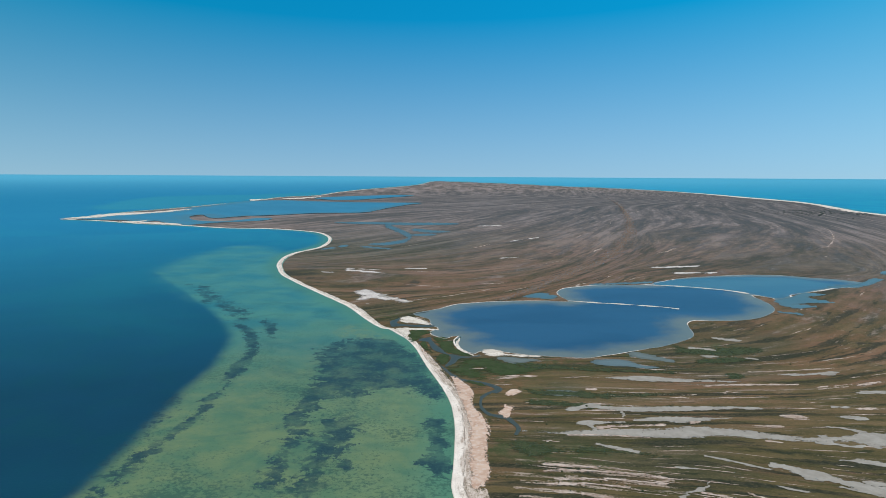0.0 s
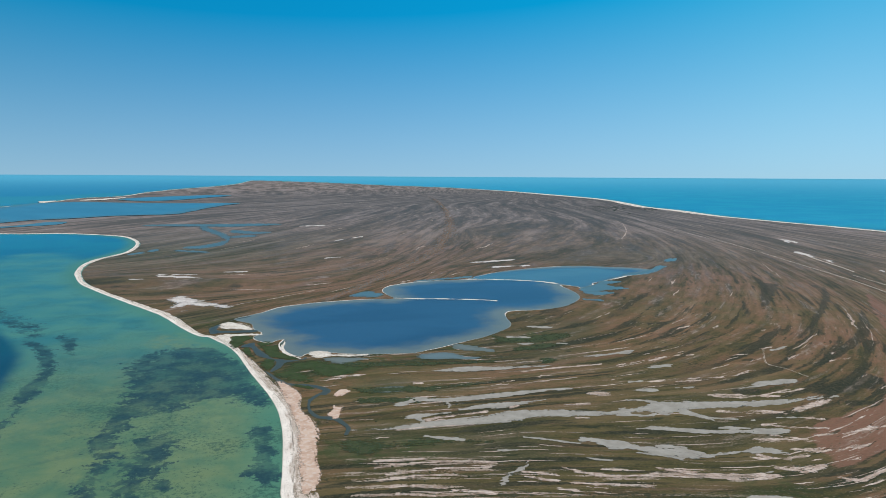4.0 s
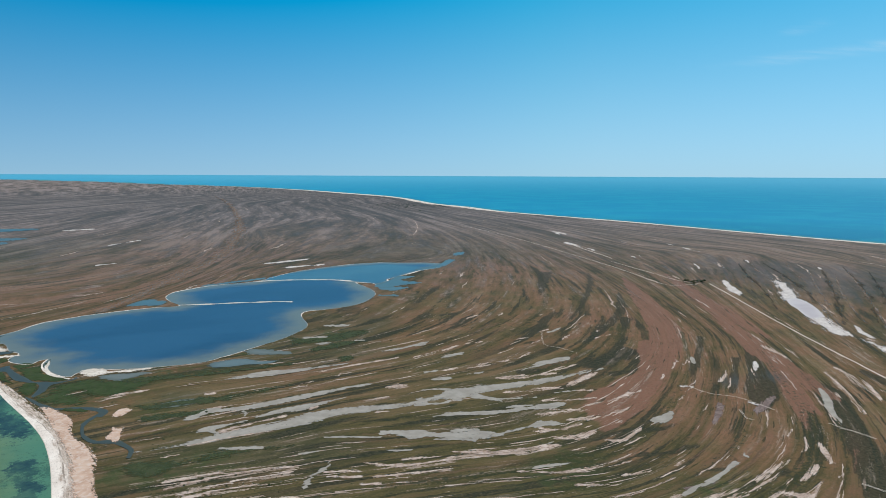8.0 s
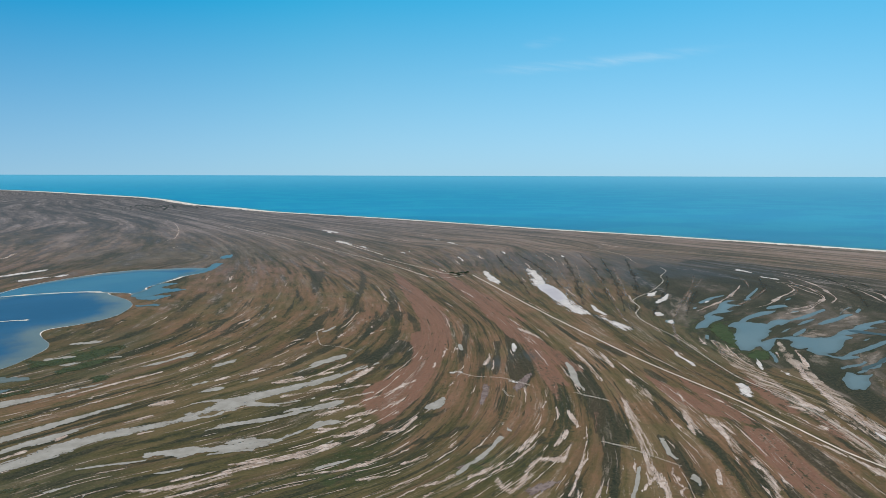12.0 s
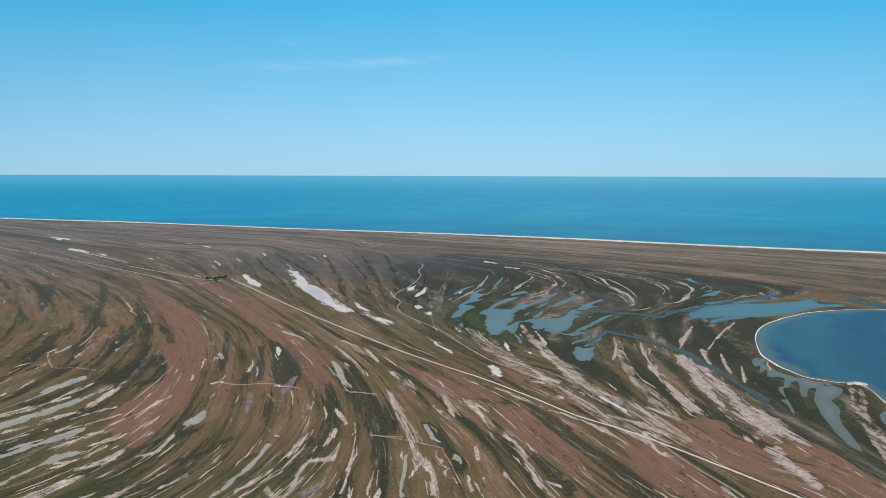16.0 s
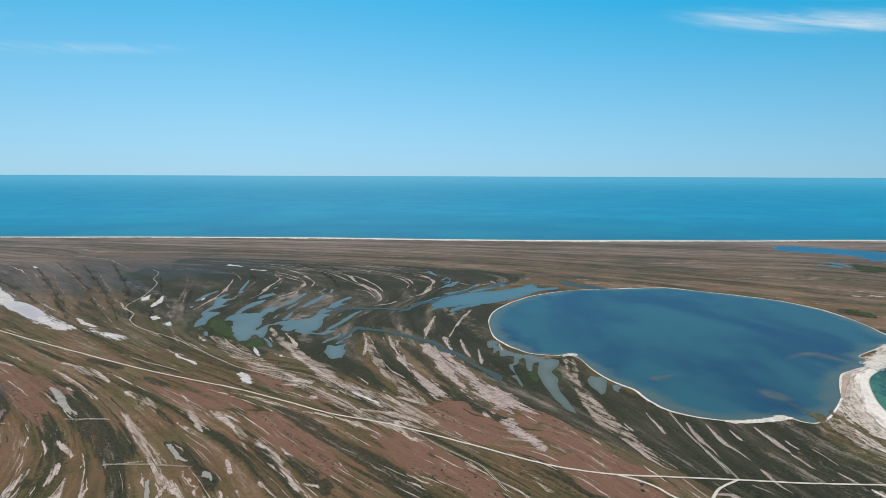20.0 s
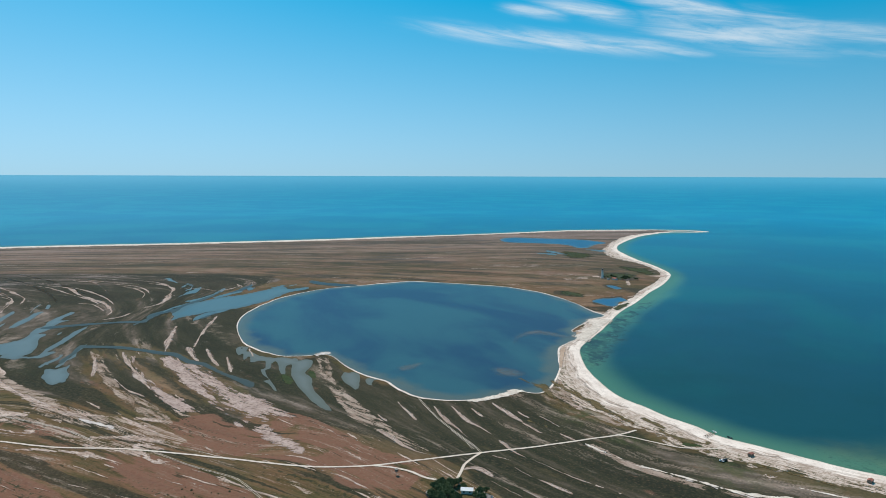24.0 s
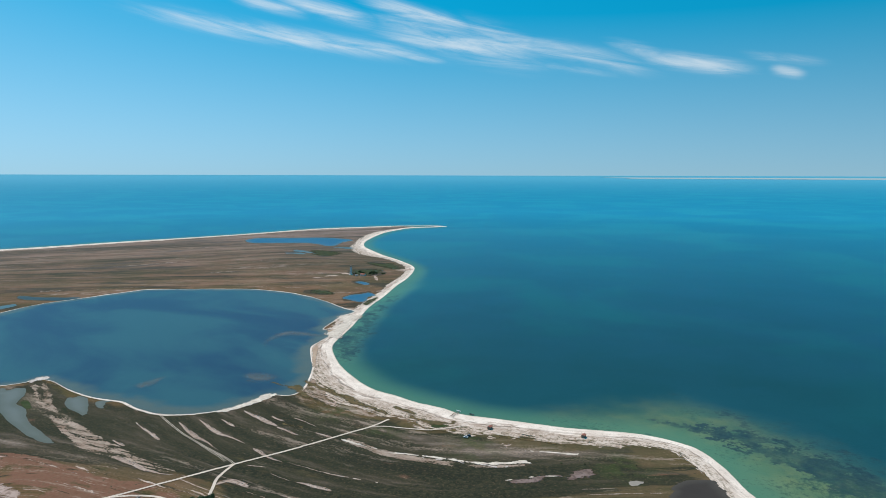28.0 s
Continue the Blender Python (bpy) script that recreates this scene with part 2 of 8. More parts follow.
    strand = m.math("ADD", m.math("MULTIPLY", m.math("SUBTRACT", hair, 0.5), 1.3), m.math("MULTIPLY", m.math("SUBTRACT", n4, 0.5), 1.6))
    bare = m.math("MAXIMUM", m.math("MULTIPLY", m.step(m.math("ADD", m.math("ADD", m.attr("bare"), m.math("MULTIPLY", comb, 0.8)), strand), 0.78, 1.05), 0.85),
                  m.math("MULTIPLY", m.math("MULTIPLY", m.step(crest, 0.62, 0.88), m.step(m.math("ADD", n2, strand), 0.36, 0.72)), m.math("MAXIMUM", m.math("MULTIPLY", ridgy, 0.50), m.math("MULTIPLY", m.attr("wet"), m.math("MINIMUM", m.math("MULTIPLY", m.attr("dry"), 6.0), 0.6)))))
    hatch = m.math("ADD", m.math("ADD", m.math("MULTIPLY", n3, 0.5), m.math("MULTIPLY", hair, 0.4)), m.math("MULTIPLY", n4, 0.2))
    col = m.mix(bare, col, m.ramp(hatch, (0.38, (0.19, 0.115, 0.080)), (0.53, (0.34, 0.235, 0.18)), (0.70, (0.52, 0.395, 0.32))))
    wisps = m.math("MULTIPLY", m.step(m.math("MULTIPLY_ADD", m.math("SUBTRACT", n4, 0.5), 0.8, m.comb(2.6, 16, 5, 0.66, 2.2)), 0.70, 0.86), m.step(m.comb(20, 9, 4, 0.6, 8.0), 0.48, 0.74))
    wisps = m.math("MULTIPLY", m.math("MULTIPLY", wisps, 0.62), m.math("SUBTRACT", 1.0, m.math("MAXIMUM", wet, m.step(m.attr("dry"), 0.02, 0.22))))
    col = m.mix(wisps, col, m.mix(m.step(n3, 0.35, 0.65), (0.29, 0.195, 0.15), (0.43, 0.32, 0.26)))
    lush = m.math("MULTIPLY", m.attr("lush"), m.step(n2, 0.40, 0.58))
    col = m.mix(lush, col, m.ramp(v, (0.3, (0.030, 0.044, 0.014)), (0.6, (0.052, 0.068, 0.024)), (0.8, (0.085, 0.085, 0.04))))
    col = m.mix(m.math("MULTIPLY", m.step(n3, 0.46, 0.68), 0.40), col, (0.060, 0.052, 0.026))
    col = m.mix(m.math("MULTIPLY", m.step(n4, 0.52, 0.70), 0.30), col, (0.20, 0.128, 0.072))
    dash = m.math("MULTIPLY", m.step(m.comb(4.2, 13, 3, 0.55, 3.0), 0.84, 0.94), 0.72)
    col = m.mix(m.math("MULTIPLY", dash, m.math("SUBTRACT", 1.0, m.step(m.attr("dry"), 0.1, 0.5))), col, (0.022, 0.029, 0.014))
    bush = m.math("MULTIPLY", m.step(m.math("ADD", n3, m.math("MULTIPLY", m.math("SUBTRACT", 0.5, band), 0.5)), 0.69, 0.74), 0.7)
    col = m.mix(bush, col, (0.032, 0.038, 0.020))
    # haze over the far land is painted in: the colour pales with distance
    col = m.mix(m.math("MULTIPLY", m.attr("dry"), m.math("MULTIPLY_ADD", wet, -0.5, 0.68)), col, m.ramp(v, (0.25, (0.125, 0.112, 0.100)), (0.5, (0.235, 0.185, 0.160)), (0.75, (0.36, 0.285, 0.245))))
    col = m.mix(m.math("MULTIPLY", m.step(m.math("MULTIPLY", m.attr("dark"), m.math("MULTIPLY_ADD", crest, 1.2, 0.3)), 0.40, 0.95), 0.58), col, (0.060, 0.068, 0.068))
    m.bump(m.math("ADD", m.math("ADD", n2, n3), fine), 0.5, 0.9)
    # same painted haze: the far ground is tinted bluer than the near
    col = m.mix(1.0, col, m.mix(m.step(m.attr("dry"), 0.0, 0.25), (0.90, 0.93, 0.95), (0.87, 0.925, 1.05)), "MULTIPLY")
    return m.base(col)


def sea_water():
    m = Mat("sea_water", 0.4, 0.12)
    m.pos = m.attr("plan", "Vector")
    m.b.inputs["IOR"].default_value = 1.33
    far, shoal, weed, gold, rim = (m.attr(k) for k in ("far", "shoal", "weed", "gold", "rim"))
    n1, n2, n3 = m.noise(130, 5, 0.6), m.noise(22, 6, 0.72, None, 0.4), m.noise(4.5, 4, 0.62)
    deep = m.mix(m.step(n1, 0.3, 0.7), (0.007, 0.037, 0.056), (0.009, 0.047, 0.078))
    drift = m.noise(420, 5, 0.6, None, 0.6)
    deep = m.mix(m.math("MULTIPLY", m.step(drift, 0.48, 0.66), 0.7), deep, (0.007, 0.072, 0.078))
    place = m.n.new("ShaderNodeSeparateXYZ")
    m.put(place.inputs[0], m.pos)
    south = m.step(place.outputs[1], 250.0, -350.0)
    deep = m.mix(m.math("MULTIPLY", m.step(place.outputs[0], 0.0, -400.0), 0.45), deep, (0.005, 0.040, 0.085))
    deep = m.mix(m.math("MULTIPLY", m.math("MULTIPLY", m.attr("near"), south), 0.6), deep, (0.009, 0.076, 0.092))
    cloudy_water = m.math("MULTIPLY", m.step(m.noise(95, 7, 0.7, None, 0.7), 0.44, 0.64), 0.38)
    deep = m.mix(cloudy_water, deep, (0.006, 0.050, 0.060))
    # far water brightens in its own colour, standing in for reflected sky
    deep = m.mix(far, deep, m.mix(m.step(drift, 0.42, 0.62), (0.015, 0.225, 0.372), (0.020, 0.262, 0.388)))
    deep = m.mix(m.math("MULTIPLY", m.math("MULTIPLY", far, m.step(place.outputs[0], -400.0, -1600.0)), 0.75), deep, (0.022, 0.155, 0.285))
    # pale haze and sky sheen near the horizon, painted into the water colour
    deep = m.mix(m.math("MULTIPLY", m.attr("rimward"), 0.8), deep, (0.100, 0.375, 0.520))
    sand = m.mix(m.step(n1, 0.3, 0.7), (0.028, 0.138, 0.140), (0.078, 0.205, 0.138))
    sand = m.mix(m.attr("near"), sand, m.mix(m.step(m.noise(45, 6, 0.65), 0.35, 0.65), (0.080, 0.152, 0.086), (0.132, 0.182, 0.090)))
    murk = m.math("MULTIPLY", m.step(m.noise(70, 7, 0.72, None, 0.8), 0.45, 0.66), 0.42)
    sand = m.mix(murk, sand, (0.030, 0.092, 0.074))
    # far shoals are lightened in colour the same way
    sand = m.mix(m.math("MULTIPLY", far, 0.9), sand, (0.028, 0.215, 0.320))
    col = m.mix(m.step(m.math("ADD", shoal, m.math("MULTIPLY", m.math("SUBTRACT", n1, 0.5), 0.3)), 0.12, 0.9), deep, sand)
    col = m.mix(m.math("MULTIPLY", gold, m.math("MULTIPLY", m.step(m.noise(18, 6, 0.7), 0.3, 0.65), 0.75)), col, (0.145, 0.205, 0.105))
    col = m.mix(m.math("MULTIPLY", rim, 0.75), col, (0.070, 0.190, 0.125))
    mott = m.math("ADD", m.math("MULTIPLY", n2, 0.55), m.math("MULTIPLY", m.noise(7.0, 6, 0.75), 0.45))
    spots = m.step(m.math("ADD", m.math("MULTIPLY", weed, 0.95), m.math("MULTIPLY", m.math("SUBTRACT", mott, 0.5), 4.4)), 0.40, 0.66)
    col = m.mix(m.math("MULTIPLY", m.math("MULTIPLY", spots, m.step(shoal, 0.05, 0.35)), m.math("MULTIPLY_ADD", m.step(m.noise(34, 5, 0.68), 0.36, 0.60), 0.50, 0.42)), col,
                m.mix(m.step(n3, 0.4, 0.65), (0.015, 0.038, 0.052), (0.026, 0.058, 0.062)))
    flecks = m.math("MULTIPLY", m.step(m.math("ADD", m.noise(4.2, 5, 0.75), m.math("MULTIPLY", m.math("SUBTRACT", n1, 0.5), 0.9)), 0.53, 0.63), 0.6)
    col = m.mix(m.math("MULTIPLY", flecks, m.math("MULTIPLY", m.attr("near"), m.step(shoal, 0.3, 0.7))), col, (0.026, 0.066, 0.054))
    waves = m.noise(3.0, 3, 0.6)
    m.bump(waves, 0.25, 0.3)
    return m.base(col)


def lagoon_water(name, a, b, shore, spec=0.2, shelf=0.75):
    m = Mat(name, 0.3, spec)
    m.b.inputs["IOR"].default_value = 1.33
    n1 = m.noise(150, 5, 0.6, m.scaled(m.pos, (0.55, 1.2, 1.0)), 0.5)
    col = m.mix(m.step(n1, 0.36, 0.62), a, b)
    edge = m.attr("edge")
    e = m.math("ADD", edge, m.math("MULTIPLY", m.math("SUBTRACT", m.noise(45, 5, 0.6), 0.5), 0.9))
    col = m.mix(m.step(e, shelf, 0.05), col, shore)
    m.bump(m.noise(2.5, 3, 0.6), 0.2, 0.25)
    return m.base(col)


def plain(name, a, b, size, rough=0.9, spec=0.2, c=None, fine=0.0, bump=0.3):
    m = Mat(name, rough, spec)
    n1, n2 = m.noise(size, 5, 0.6), m.noise(size / 9, 4, 0.65)
    col = m.mix(m.step(n1, 0.3, 0.7), a, b)
    col = m.mix(m.math("MULTIPLY", m.step(n2, 0.45, 0.75), 0.5 if c else 0.0), col, c or a)
    m.bump(n2, bump, size / 25)
    return m.base(col)


def beach_sand():
    m = Mat("beach_sand", 0.95, 0.15)
    k = m.n.new("ShaderNodeCombineXYZ")
    m.put(k.inputs[0], m.math("MULTIPLY", m.attr("along"), 0.16))
    m.put(k.inputs[1], m.attr("athwart"))
    vec = k.outputs[0]
    n1, n2, n3 = m.noise(22, 5), m.noise(5, 5, 0.62, vec), m.noise(2.6, 4, 0.6, vec)
    across = m.attr("across")
    col = m.mix(m.step(n1, 0.3, 0.7), (0.68, 0.570, 0.495), (0.82, 0.715, 0.635))
    a = m.math("ADD", across, m.math("MULTIPLY", m.math("SUBTRACT", n2, 0.5), 1.1))
    n4, n5 = m.noise(7, 6, 0.7), m.noise(2.2, 5, 0.7)
    col = m.mix(m.math("MULTIPLY", m.math("MULTIPLY", m.step(n5, 0.50, 0.62), m.step(n4, 0.42, 0.58)), 0.45), col, (0.40, 0.31, 0.25))
    rust = m.math("MULTIPLY", m.math("MULTIPLY", m.step(a, 0.30, 0.60), m.step(m.math("MULTIPLY_ADD", m.math("SUBTRACT", n5, 0.5), 0.7, n4), 0.50, 0.58)), 0.8)
    col = m.mix(m.math("MULTIPLY", rust, m.attr("shrub")), col, m.mix(m.step(n5, 0.4, 0.6), (0.24, 0.15, 0.075), (0.13, 0.10, 0.05)))
    litter = m.math("MULTIPLY", m.step(a, 0.26, 0.46), m.math("ADD", 0.55, m.math("MULTIPLY", m.step(n3, 0.42, 0.60), 0.45)))
    col = m.mix(m.math("MULTIPLY", litter, m.attr("shrub")), col, (0.36, 0.265, 0.21))
    tufts = m.math("MULTIPLY", m.step(a, 0.42, 0.75), m.step(m.math("MULTIPLY_ADD", n5, 0.5, m.math("MULTIPLY", n3, 0.5)), 0.50, 0.58))
    col = m.mix(m.math("MULTIPLY", tufts, m.attr("shrub")), col, (0.075, 0.075, 0.035))
    wrack = m.math("MULTIPLY", m.step(m.math("ABSOLUTE", m.math("SUBTRACT", a, 0.2)), 0.06, 0.0), m.step(n2, 0.45, 0.6))
    col = m.mix(m.math("MULTIPLY", wrack, 0.30), col, (0.33, 0.27, 0.22))
    tide = m.math("MULTIPLY", m.step(m.math("ABSOLUTE", m.math("SUBTRACT", m.math("MULTIPLY_ADD", m.math("SUBTRACT", n1, 0.5), 0.25, across), 0.40)), 0.035, 0.012), m.step(m.noise(30, 4, 0.6), 0.42, 0.56))
    col = m.mix(m.math("MULTIPLY", tide, 0.6), col, (0.11, 0.085, 0.065))
    col = m.mix(m.step(across, 0.06, 0.0), col, (0.42, 0.37, 0.29))
    dots = m.math("MULTIPLY", m.step(m.noise(1.5, 3, 0.6), 0.62, 0.68), m.step(across, 0.10, 0.25))
    col = m.mix(m.math("MULTIPLY", dots, 0.7), col, (0.20, 0.14, 0.10))
    m.holes(m.step(m.math("ADD", m.math("SUBTRACT", 1.12, across), m.math("MULTIPLY", m.math("SUBTRACT", n2, 0.5), 1.5)), 0.05, 0.22))
    m.bump(n3, 0.4, 0.4)
    return m.base(col)


def streak(name, a, b, thin, cover, speck=None, soft=0.18, wisp=2.6):
    """Ground cover, combed along the ridges, that thins out to its edge."""
    m = Mat(name, 0.95, 0.12)
    k = m.n.new("ShaderNodeCombineXYZ")
    m.put(k.inputs[0], m.math("MULTIPLY", m.attr("along"), 0.08))
    m.put(k.inputs[1], m.math("MULTIPLY_ADD", m.math("SUBTRACT", m.noise(9, 5, 0.65), 0.5), 2.5, m.attr("athwart")))
    n1, n2, n3 = m.noise(14, 4), m.noise(2.2, 6, 0.68, k.outputs[0]), m.noise(3.6, 5, 0.65)
    col = m.mix(m.step(n1, 0.35, 0.65), a, b)
    col = m.mix(m.math("MULTIPLY", m.step(n3, 0.48, 0.62), 0.75), col, speck or tuple(v * 0.62 for v in a))
    e = m.math("ADD", m.attr("rim"), m.math("MULTIPLY", m.math("SUBTRACT", n2, 0.5), wisp))
    e = m.math("ADD", e, m.math("MULTIPLY", m.math("SUBTRACT", n3, 0.5), 1.6))
    m.holes(m.math("MULTIPLY", m.step(e, thin, thin + soft), cover))
    m.bump(n3, 0.5, 0.6)
    return m.base(col)


STEPPE, SEA = steppe(), sea_water()
LAGOON_A = lagoon_water("lagoon_water", (0.020, 0.062, 0.120), (0.026, 0.078, 0.145), (0.13, 0.15, 0.135))
LAGOON_B = lagoon_water("lagoon_water_clear", (0.019, 0.047, 0.090), (0.031, 0.090, 0.114), (0.080, 0.108, 0.100), 0.12, 0.42)
POND = lagoon_water("pond_water", (0.104, 0.140, 0.144), (0.126, 0.160, 0.160), (0.10, 0.125, 0.12), 0.08)
GREY_POND = lagoon_water("grey_pond_water", (0.125, 0.140, 0.128), (0.142, 0.155, 0.140), (0.11, 0.12, 0.10), 0.06)
BLUE = lagoon_water("lake_water", (0.016, 0.080, 0.160), (0.022, 0.095, 0.180), (0.06, 0.11, 0.14))
CREEK = lagoon_water("creek_water", (0.032, 0.050, 0.056), (0.044, 0.064, 0.068), (0.055, 0.07, 0.065), 0.03)
STRIP = lagoon_water("strip_water", (0.066, 0.126, 0.148), (0.084, 0.146, 0.164), (0.075, 0.115, 0.12), 0.1)
# paler than lake_water: sky reflection on the far bays is put into the colour
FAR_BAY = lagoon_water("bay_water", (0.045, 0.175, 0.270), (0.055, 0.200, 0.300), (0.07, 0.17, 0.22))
ARM = lagoon_water("arm_water", (0.040, 0.120, 0.180), (0.055, 0.145, 0.200), (0.05, 0.12, 0.17), 0.15)
BRINE = lagoon_water("salt_brine", (0.42, 0.35, 0.35), (0.49, 0.42, 0.41), (0.50, 0.44, 0.42), 0.03)
SAND = beach_sand()
ROAD = plain("road_sand", (0.54, 0.45, 0.38), (0.64, 0.55, 0.47), 14, c=(0.42, 0.33, 0.26))
PALE = streak("pale_sand_streak", (0.43, 0.32, 0.265), (0.58, 0.46, 0.395), 0.34, 0.92, (0.25, 0.17, 0.12), 0.35, 5.5)
PINK = streak("mauve_mud", (0.17, 0.12, 0.105), (0.24, 0.18, 0.165), 0.35, 0.9)
CREST = streak("crest_sand", (0.36, 0.27, 0.225), (0.50, 0.40, 0.345), 0.26, 0.9, (0.20, 0.14, 0.11), 0.45, 4.0)
RIDGE_SAND = streak("ridge_sand", (0.19, 0.140, 0.112), (0.29, 0.225, 0.185), 0.34, 0.7, (0.12, 0.085, 0.065), 0.9, 4.5)
SEDGE = streak("dark_sedge", (0.046, 0.046, 0.036), (0.066, 0.060, 0.046), 0.30, 0.6, (0.034, 0.036, 0.028), 0.9, 3.0)
FIELD = streak("field_sand", (0.36, 0.265, 0.23), (0.48, 0.37, 0.325), 0.14, 0.92, (0.20, 0.135, 0.105), 0.35, 5.0)
WET_SAND = streak("wet_sand", (0.42, 0.30, 0.22), (0.50, 0.38, 0.29), 0.10, 0.9, (0.36, 0.25, 0.18), 0.5)
GRASSY = streak("green_grass", (0.034, 0.050, 0.022), (0.052, 0.066, 0.030), 0.16, 0.85, (0.060, 0.062, 0.034), 0.5)
TAN = streak("dry_tan_ridge", (0.215, 0.152, 0.118), (0.275, 0.200, 0.158), 0.25, 0.6, (0.16, 0.115, 0.09), 0.8)
SALT = streak("salt_crust", (0.50, 0.44, 0.41), (0.64, 0.58, 0.54), 0.30, 0.95, (0.40, 0.33, 0.30), 0.4)
LITTER = streak("shell_litter", (0.46, 0.29, 0.21), (0.58, 0.41, 0.32), 0.05, 0.95, (0.60, 0.48, 0.41), 0.4)
SHALLOW = streak("shallow_sand", (0.17, 0.19, 0.18), (0.27, 0.265, 0.24), 0.02, 0.5, (0.19, 0.195, 0.18), 1.8)
BAR = streak("bar_sand", (0.58, 0.50, 0.43), (0.72, 0.64, 0.56), 0.12, 0.95, (0.46, 0.37, 0.30))
MUD = streak("salt_mud", (0.26, 0.23, 0.198), (0.33, 0.297, 0.26), 0.0, 1.0, (0.285, 0.257, 0.225))
# the far shore's blue-grey haze is mixed into this base colour
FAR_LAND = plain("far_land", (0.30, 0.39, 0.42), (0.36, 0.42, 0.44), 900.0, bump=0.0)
SCRUB = streak("beach_scrub", (0.115, 0.090, 0.042), (0.16, 0.115, 0.06), 0.20, 0.85, (0.06, 0.06, 0.028), 0.5)
MARSH = streak("marsh_grass", (0.030, 0.050, 0.017), (0.045, 0.066, 0.024), 0.1, 0.95, (0.055, 0.06, 0.03))
DARK_POND = lagoon_water("dark_pond_water", (0.042, 0.034, 0.029), (0.052, 0.042, 0.036), (0.07, 0.06, 0.05), 0.05)

# ---- the plan ----
R0, R1, REACH = 3000.0, 4880.0, 60000.0   # the far land and sea rise to the horizon past R0


RIM_Q = np.linspace(R0, R1, 400)
RIM_Z = H * np.linspace(0, 1, 400) ** 1.4
RIM_R = H * RIM_Q / np.maximum(H - RIM_Z, 0.02)


def drape(x, y, z):
    """Plan metres to the built place: flat to R0, past it gathered towards the rim, which stands at the horizon."""
    x, y, z = np.asarray(x, float), np.asarray(y, float), np.asarray(z, float)
    r = np.maximum(np.hypot(x, y), 1e-6)
    s = np.where(r > R0, np.interp(r, RIM_R, RIM_Q), r) / r
    return np.stack([x * s, y * s, np.where(r > R0, H * (1 - s), 0.0) + z], -1)


def curve(pts, closed=True, k=0.0035, least=1.2):
    """A smooth line through plan points, its steps growing with the distance."""
    p = np.array(pts, float)
    n = len(p)
    out = []
    for i in range(n if closed else n - 1):
        if closed:
            a, b, c, e = p[i - 1], p[i], p[(i + 1) % n], p[(i + 2) % n]
        else:
            a, b, c, e = p[max(i - 1, 0)], p[i], p[i + 1], p[min(i + 2, n - 1)]
        size = np.hypot(*(c - b))
        m = int(np.clip(size / max(least, k * np.hypot(*(b + c)) / 2), 1, 60))
        ta, tb = (c - a) * 0.5, (e - b) * 0.5
        la, lb = np.hypot(*ta), np.hypot(*tb)
        ta, tb = ta * min(1, size / max(la, 1e-6)), tb * min(1, size / max(lb, 1e-6))
        for u in np.arange(m) / m:
            out.append((2 * u**3 - 3 * u**2 + 1) * b + (u**3 - 2 * u**2 + u) * ta + (3 * u**2 - 2 * u**3) * c + (u**3 - u**2) * tb)
    if not closed:
        out.append(p[-1])
    return np.array(out)


def normals(q, closed=True):
    if closed:
        t = np.roll(q, -1, 0) - np.roll(q, 1, 0)
    else:
        t = np.gradient(q, axis=0)
    t /= np.maximum(np.hypot(t[:, 0], t[:, 1]), 1e-9)[:, None]
    return np.stack([-t[:, 1], t[:, 0]], 1)


def ragged(q, closed=True, amount=0.0016, seed=0.0):
    """Breaks a line up a little, as shores are."""
    nn = normals(q, closed)
    out = q.copy()
    for i, (x, y) in enumerate(q):
        r = math.hypot(x, y)
        s = max(6.0, r * 0.018)
        f = noise.fractal(Vector((x / s, y / s, seed)), 0.7, 2.1, 5)
        out[i] += nn[i] * f * max(0.5, r * amount)
    return out


def inside(x, y, poly):
    """Which points lie in the closed line poly."""
    hit = np.zeros(x.shape, bool)
    for (ax, ay), (bx, by) in zip(poly, np.roll(poly, -1, 0)):
        if ay == by:
            continue
        c = (ay > y) != (by > y)
        hit ^= c & (x < (bx - ax) * (y - ay) / (by - ay) + ax)
    return hit


def away(x, y, line):
    """Signed metres to a closed line, positive inside."""
    best = np.full(x.shape, 1e18)
    for (ax, ay), (bx, by) in zip(line, np.roll(line, -1, 0)):
        dx, dy = bx - ax, by - ay
        u = np.clip(((x - ax) * dx + (y - ay) * dy) / max(dx * dx + dy * dy, 1e-9), 0, 1)
        best = np.minimum(best, (x - ax - u * dx) ** 2 + (y - ay - u * dy) ** 2)
    return np.sqrt(best) * np.where(inside(x, y, line), 1, -1)


def smooth(v, lo, hi):
    u = np.clip((v - lo) / (hi - lo), 0, 1)
    return u * u * (3 - 2 * u)


def mesh(name, co, faces, mat, attrs=None, shade=True):
    me = bpy.data.meshes.new(name)
    co, faces = np.asarray(co, np.float32), np.asarray(faces, np.int32)
    n, k = faces.shape
    me.vertices.add(len(co))
    me.vertices.foreach_set("co", co.ravel())
    me.loops.add(n * k)
    me.loops.foreach_set("vertex_index", faces.ravel())
    me.polygons.add(n)
    me.polygons.foreach_set("loop_start", np.arange(0, n * k, k, dtype=np.int32))
    if shade:
        me.polygons.foreach_set("use_smooth", np.ones(n, bool))
    for key, v in (attrs or {}).items():
        if key == "plan":
            me.attributes.new(key, "FLOAT_VECTOR", "POINT").data.foreach_set("vector", np.asarray(v, np.float32).ravel())
            continue
        me.attributes.new(key, "FLOAT", "POINT").data.foreach_set("value", np.asarray(v, np.float32).ravel())
    me.update(calc_edges=True)
    me.validate()
    me.materials.append(mat)
    return new(name, me)


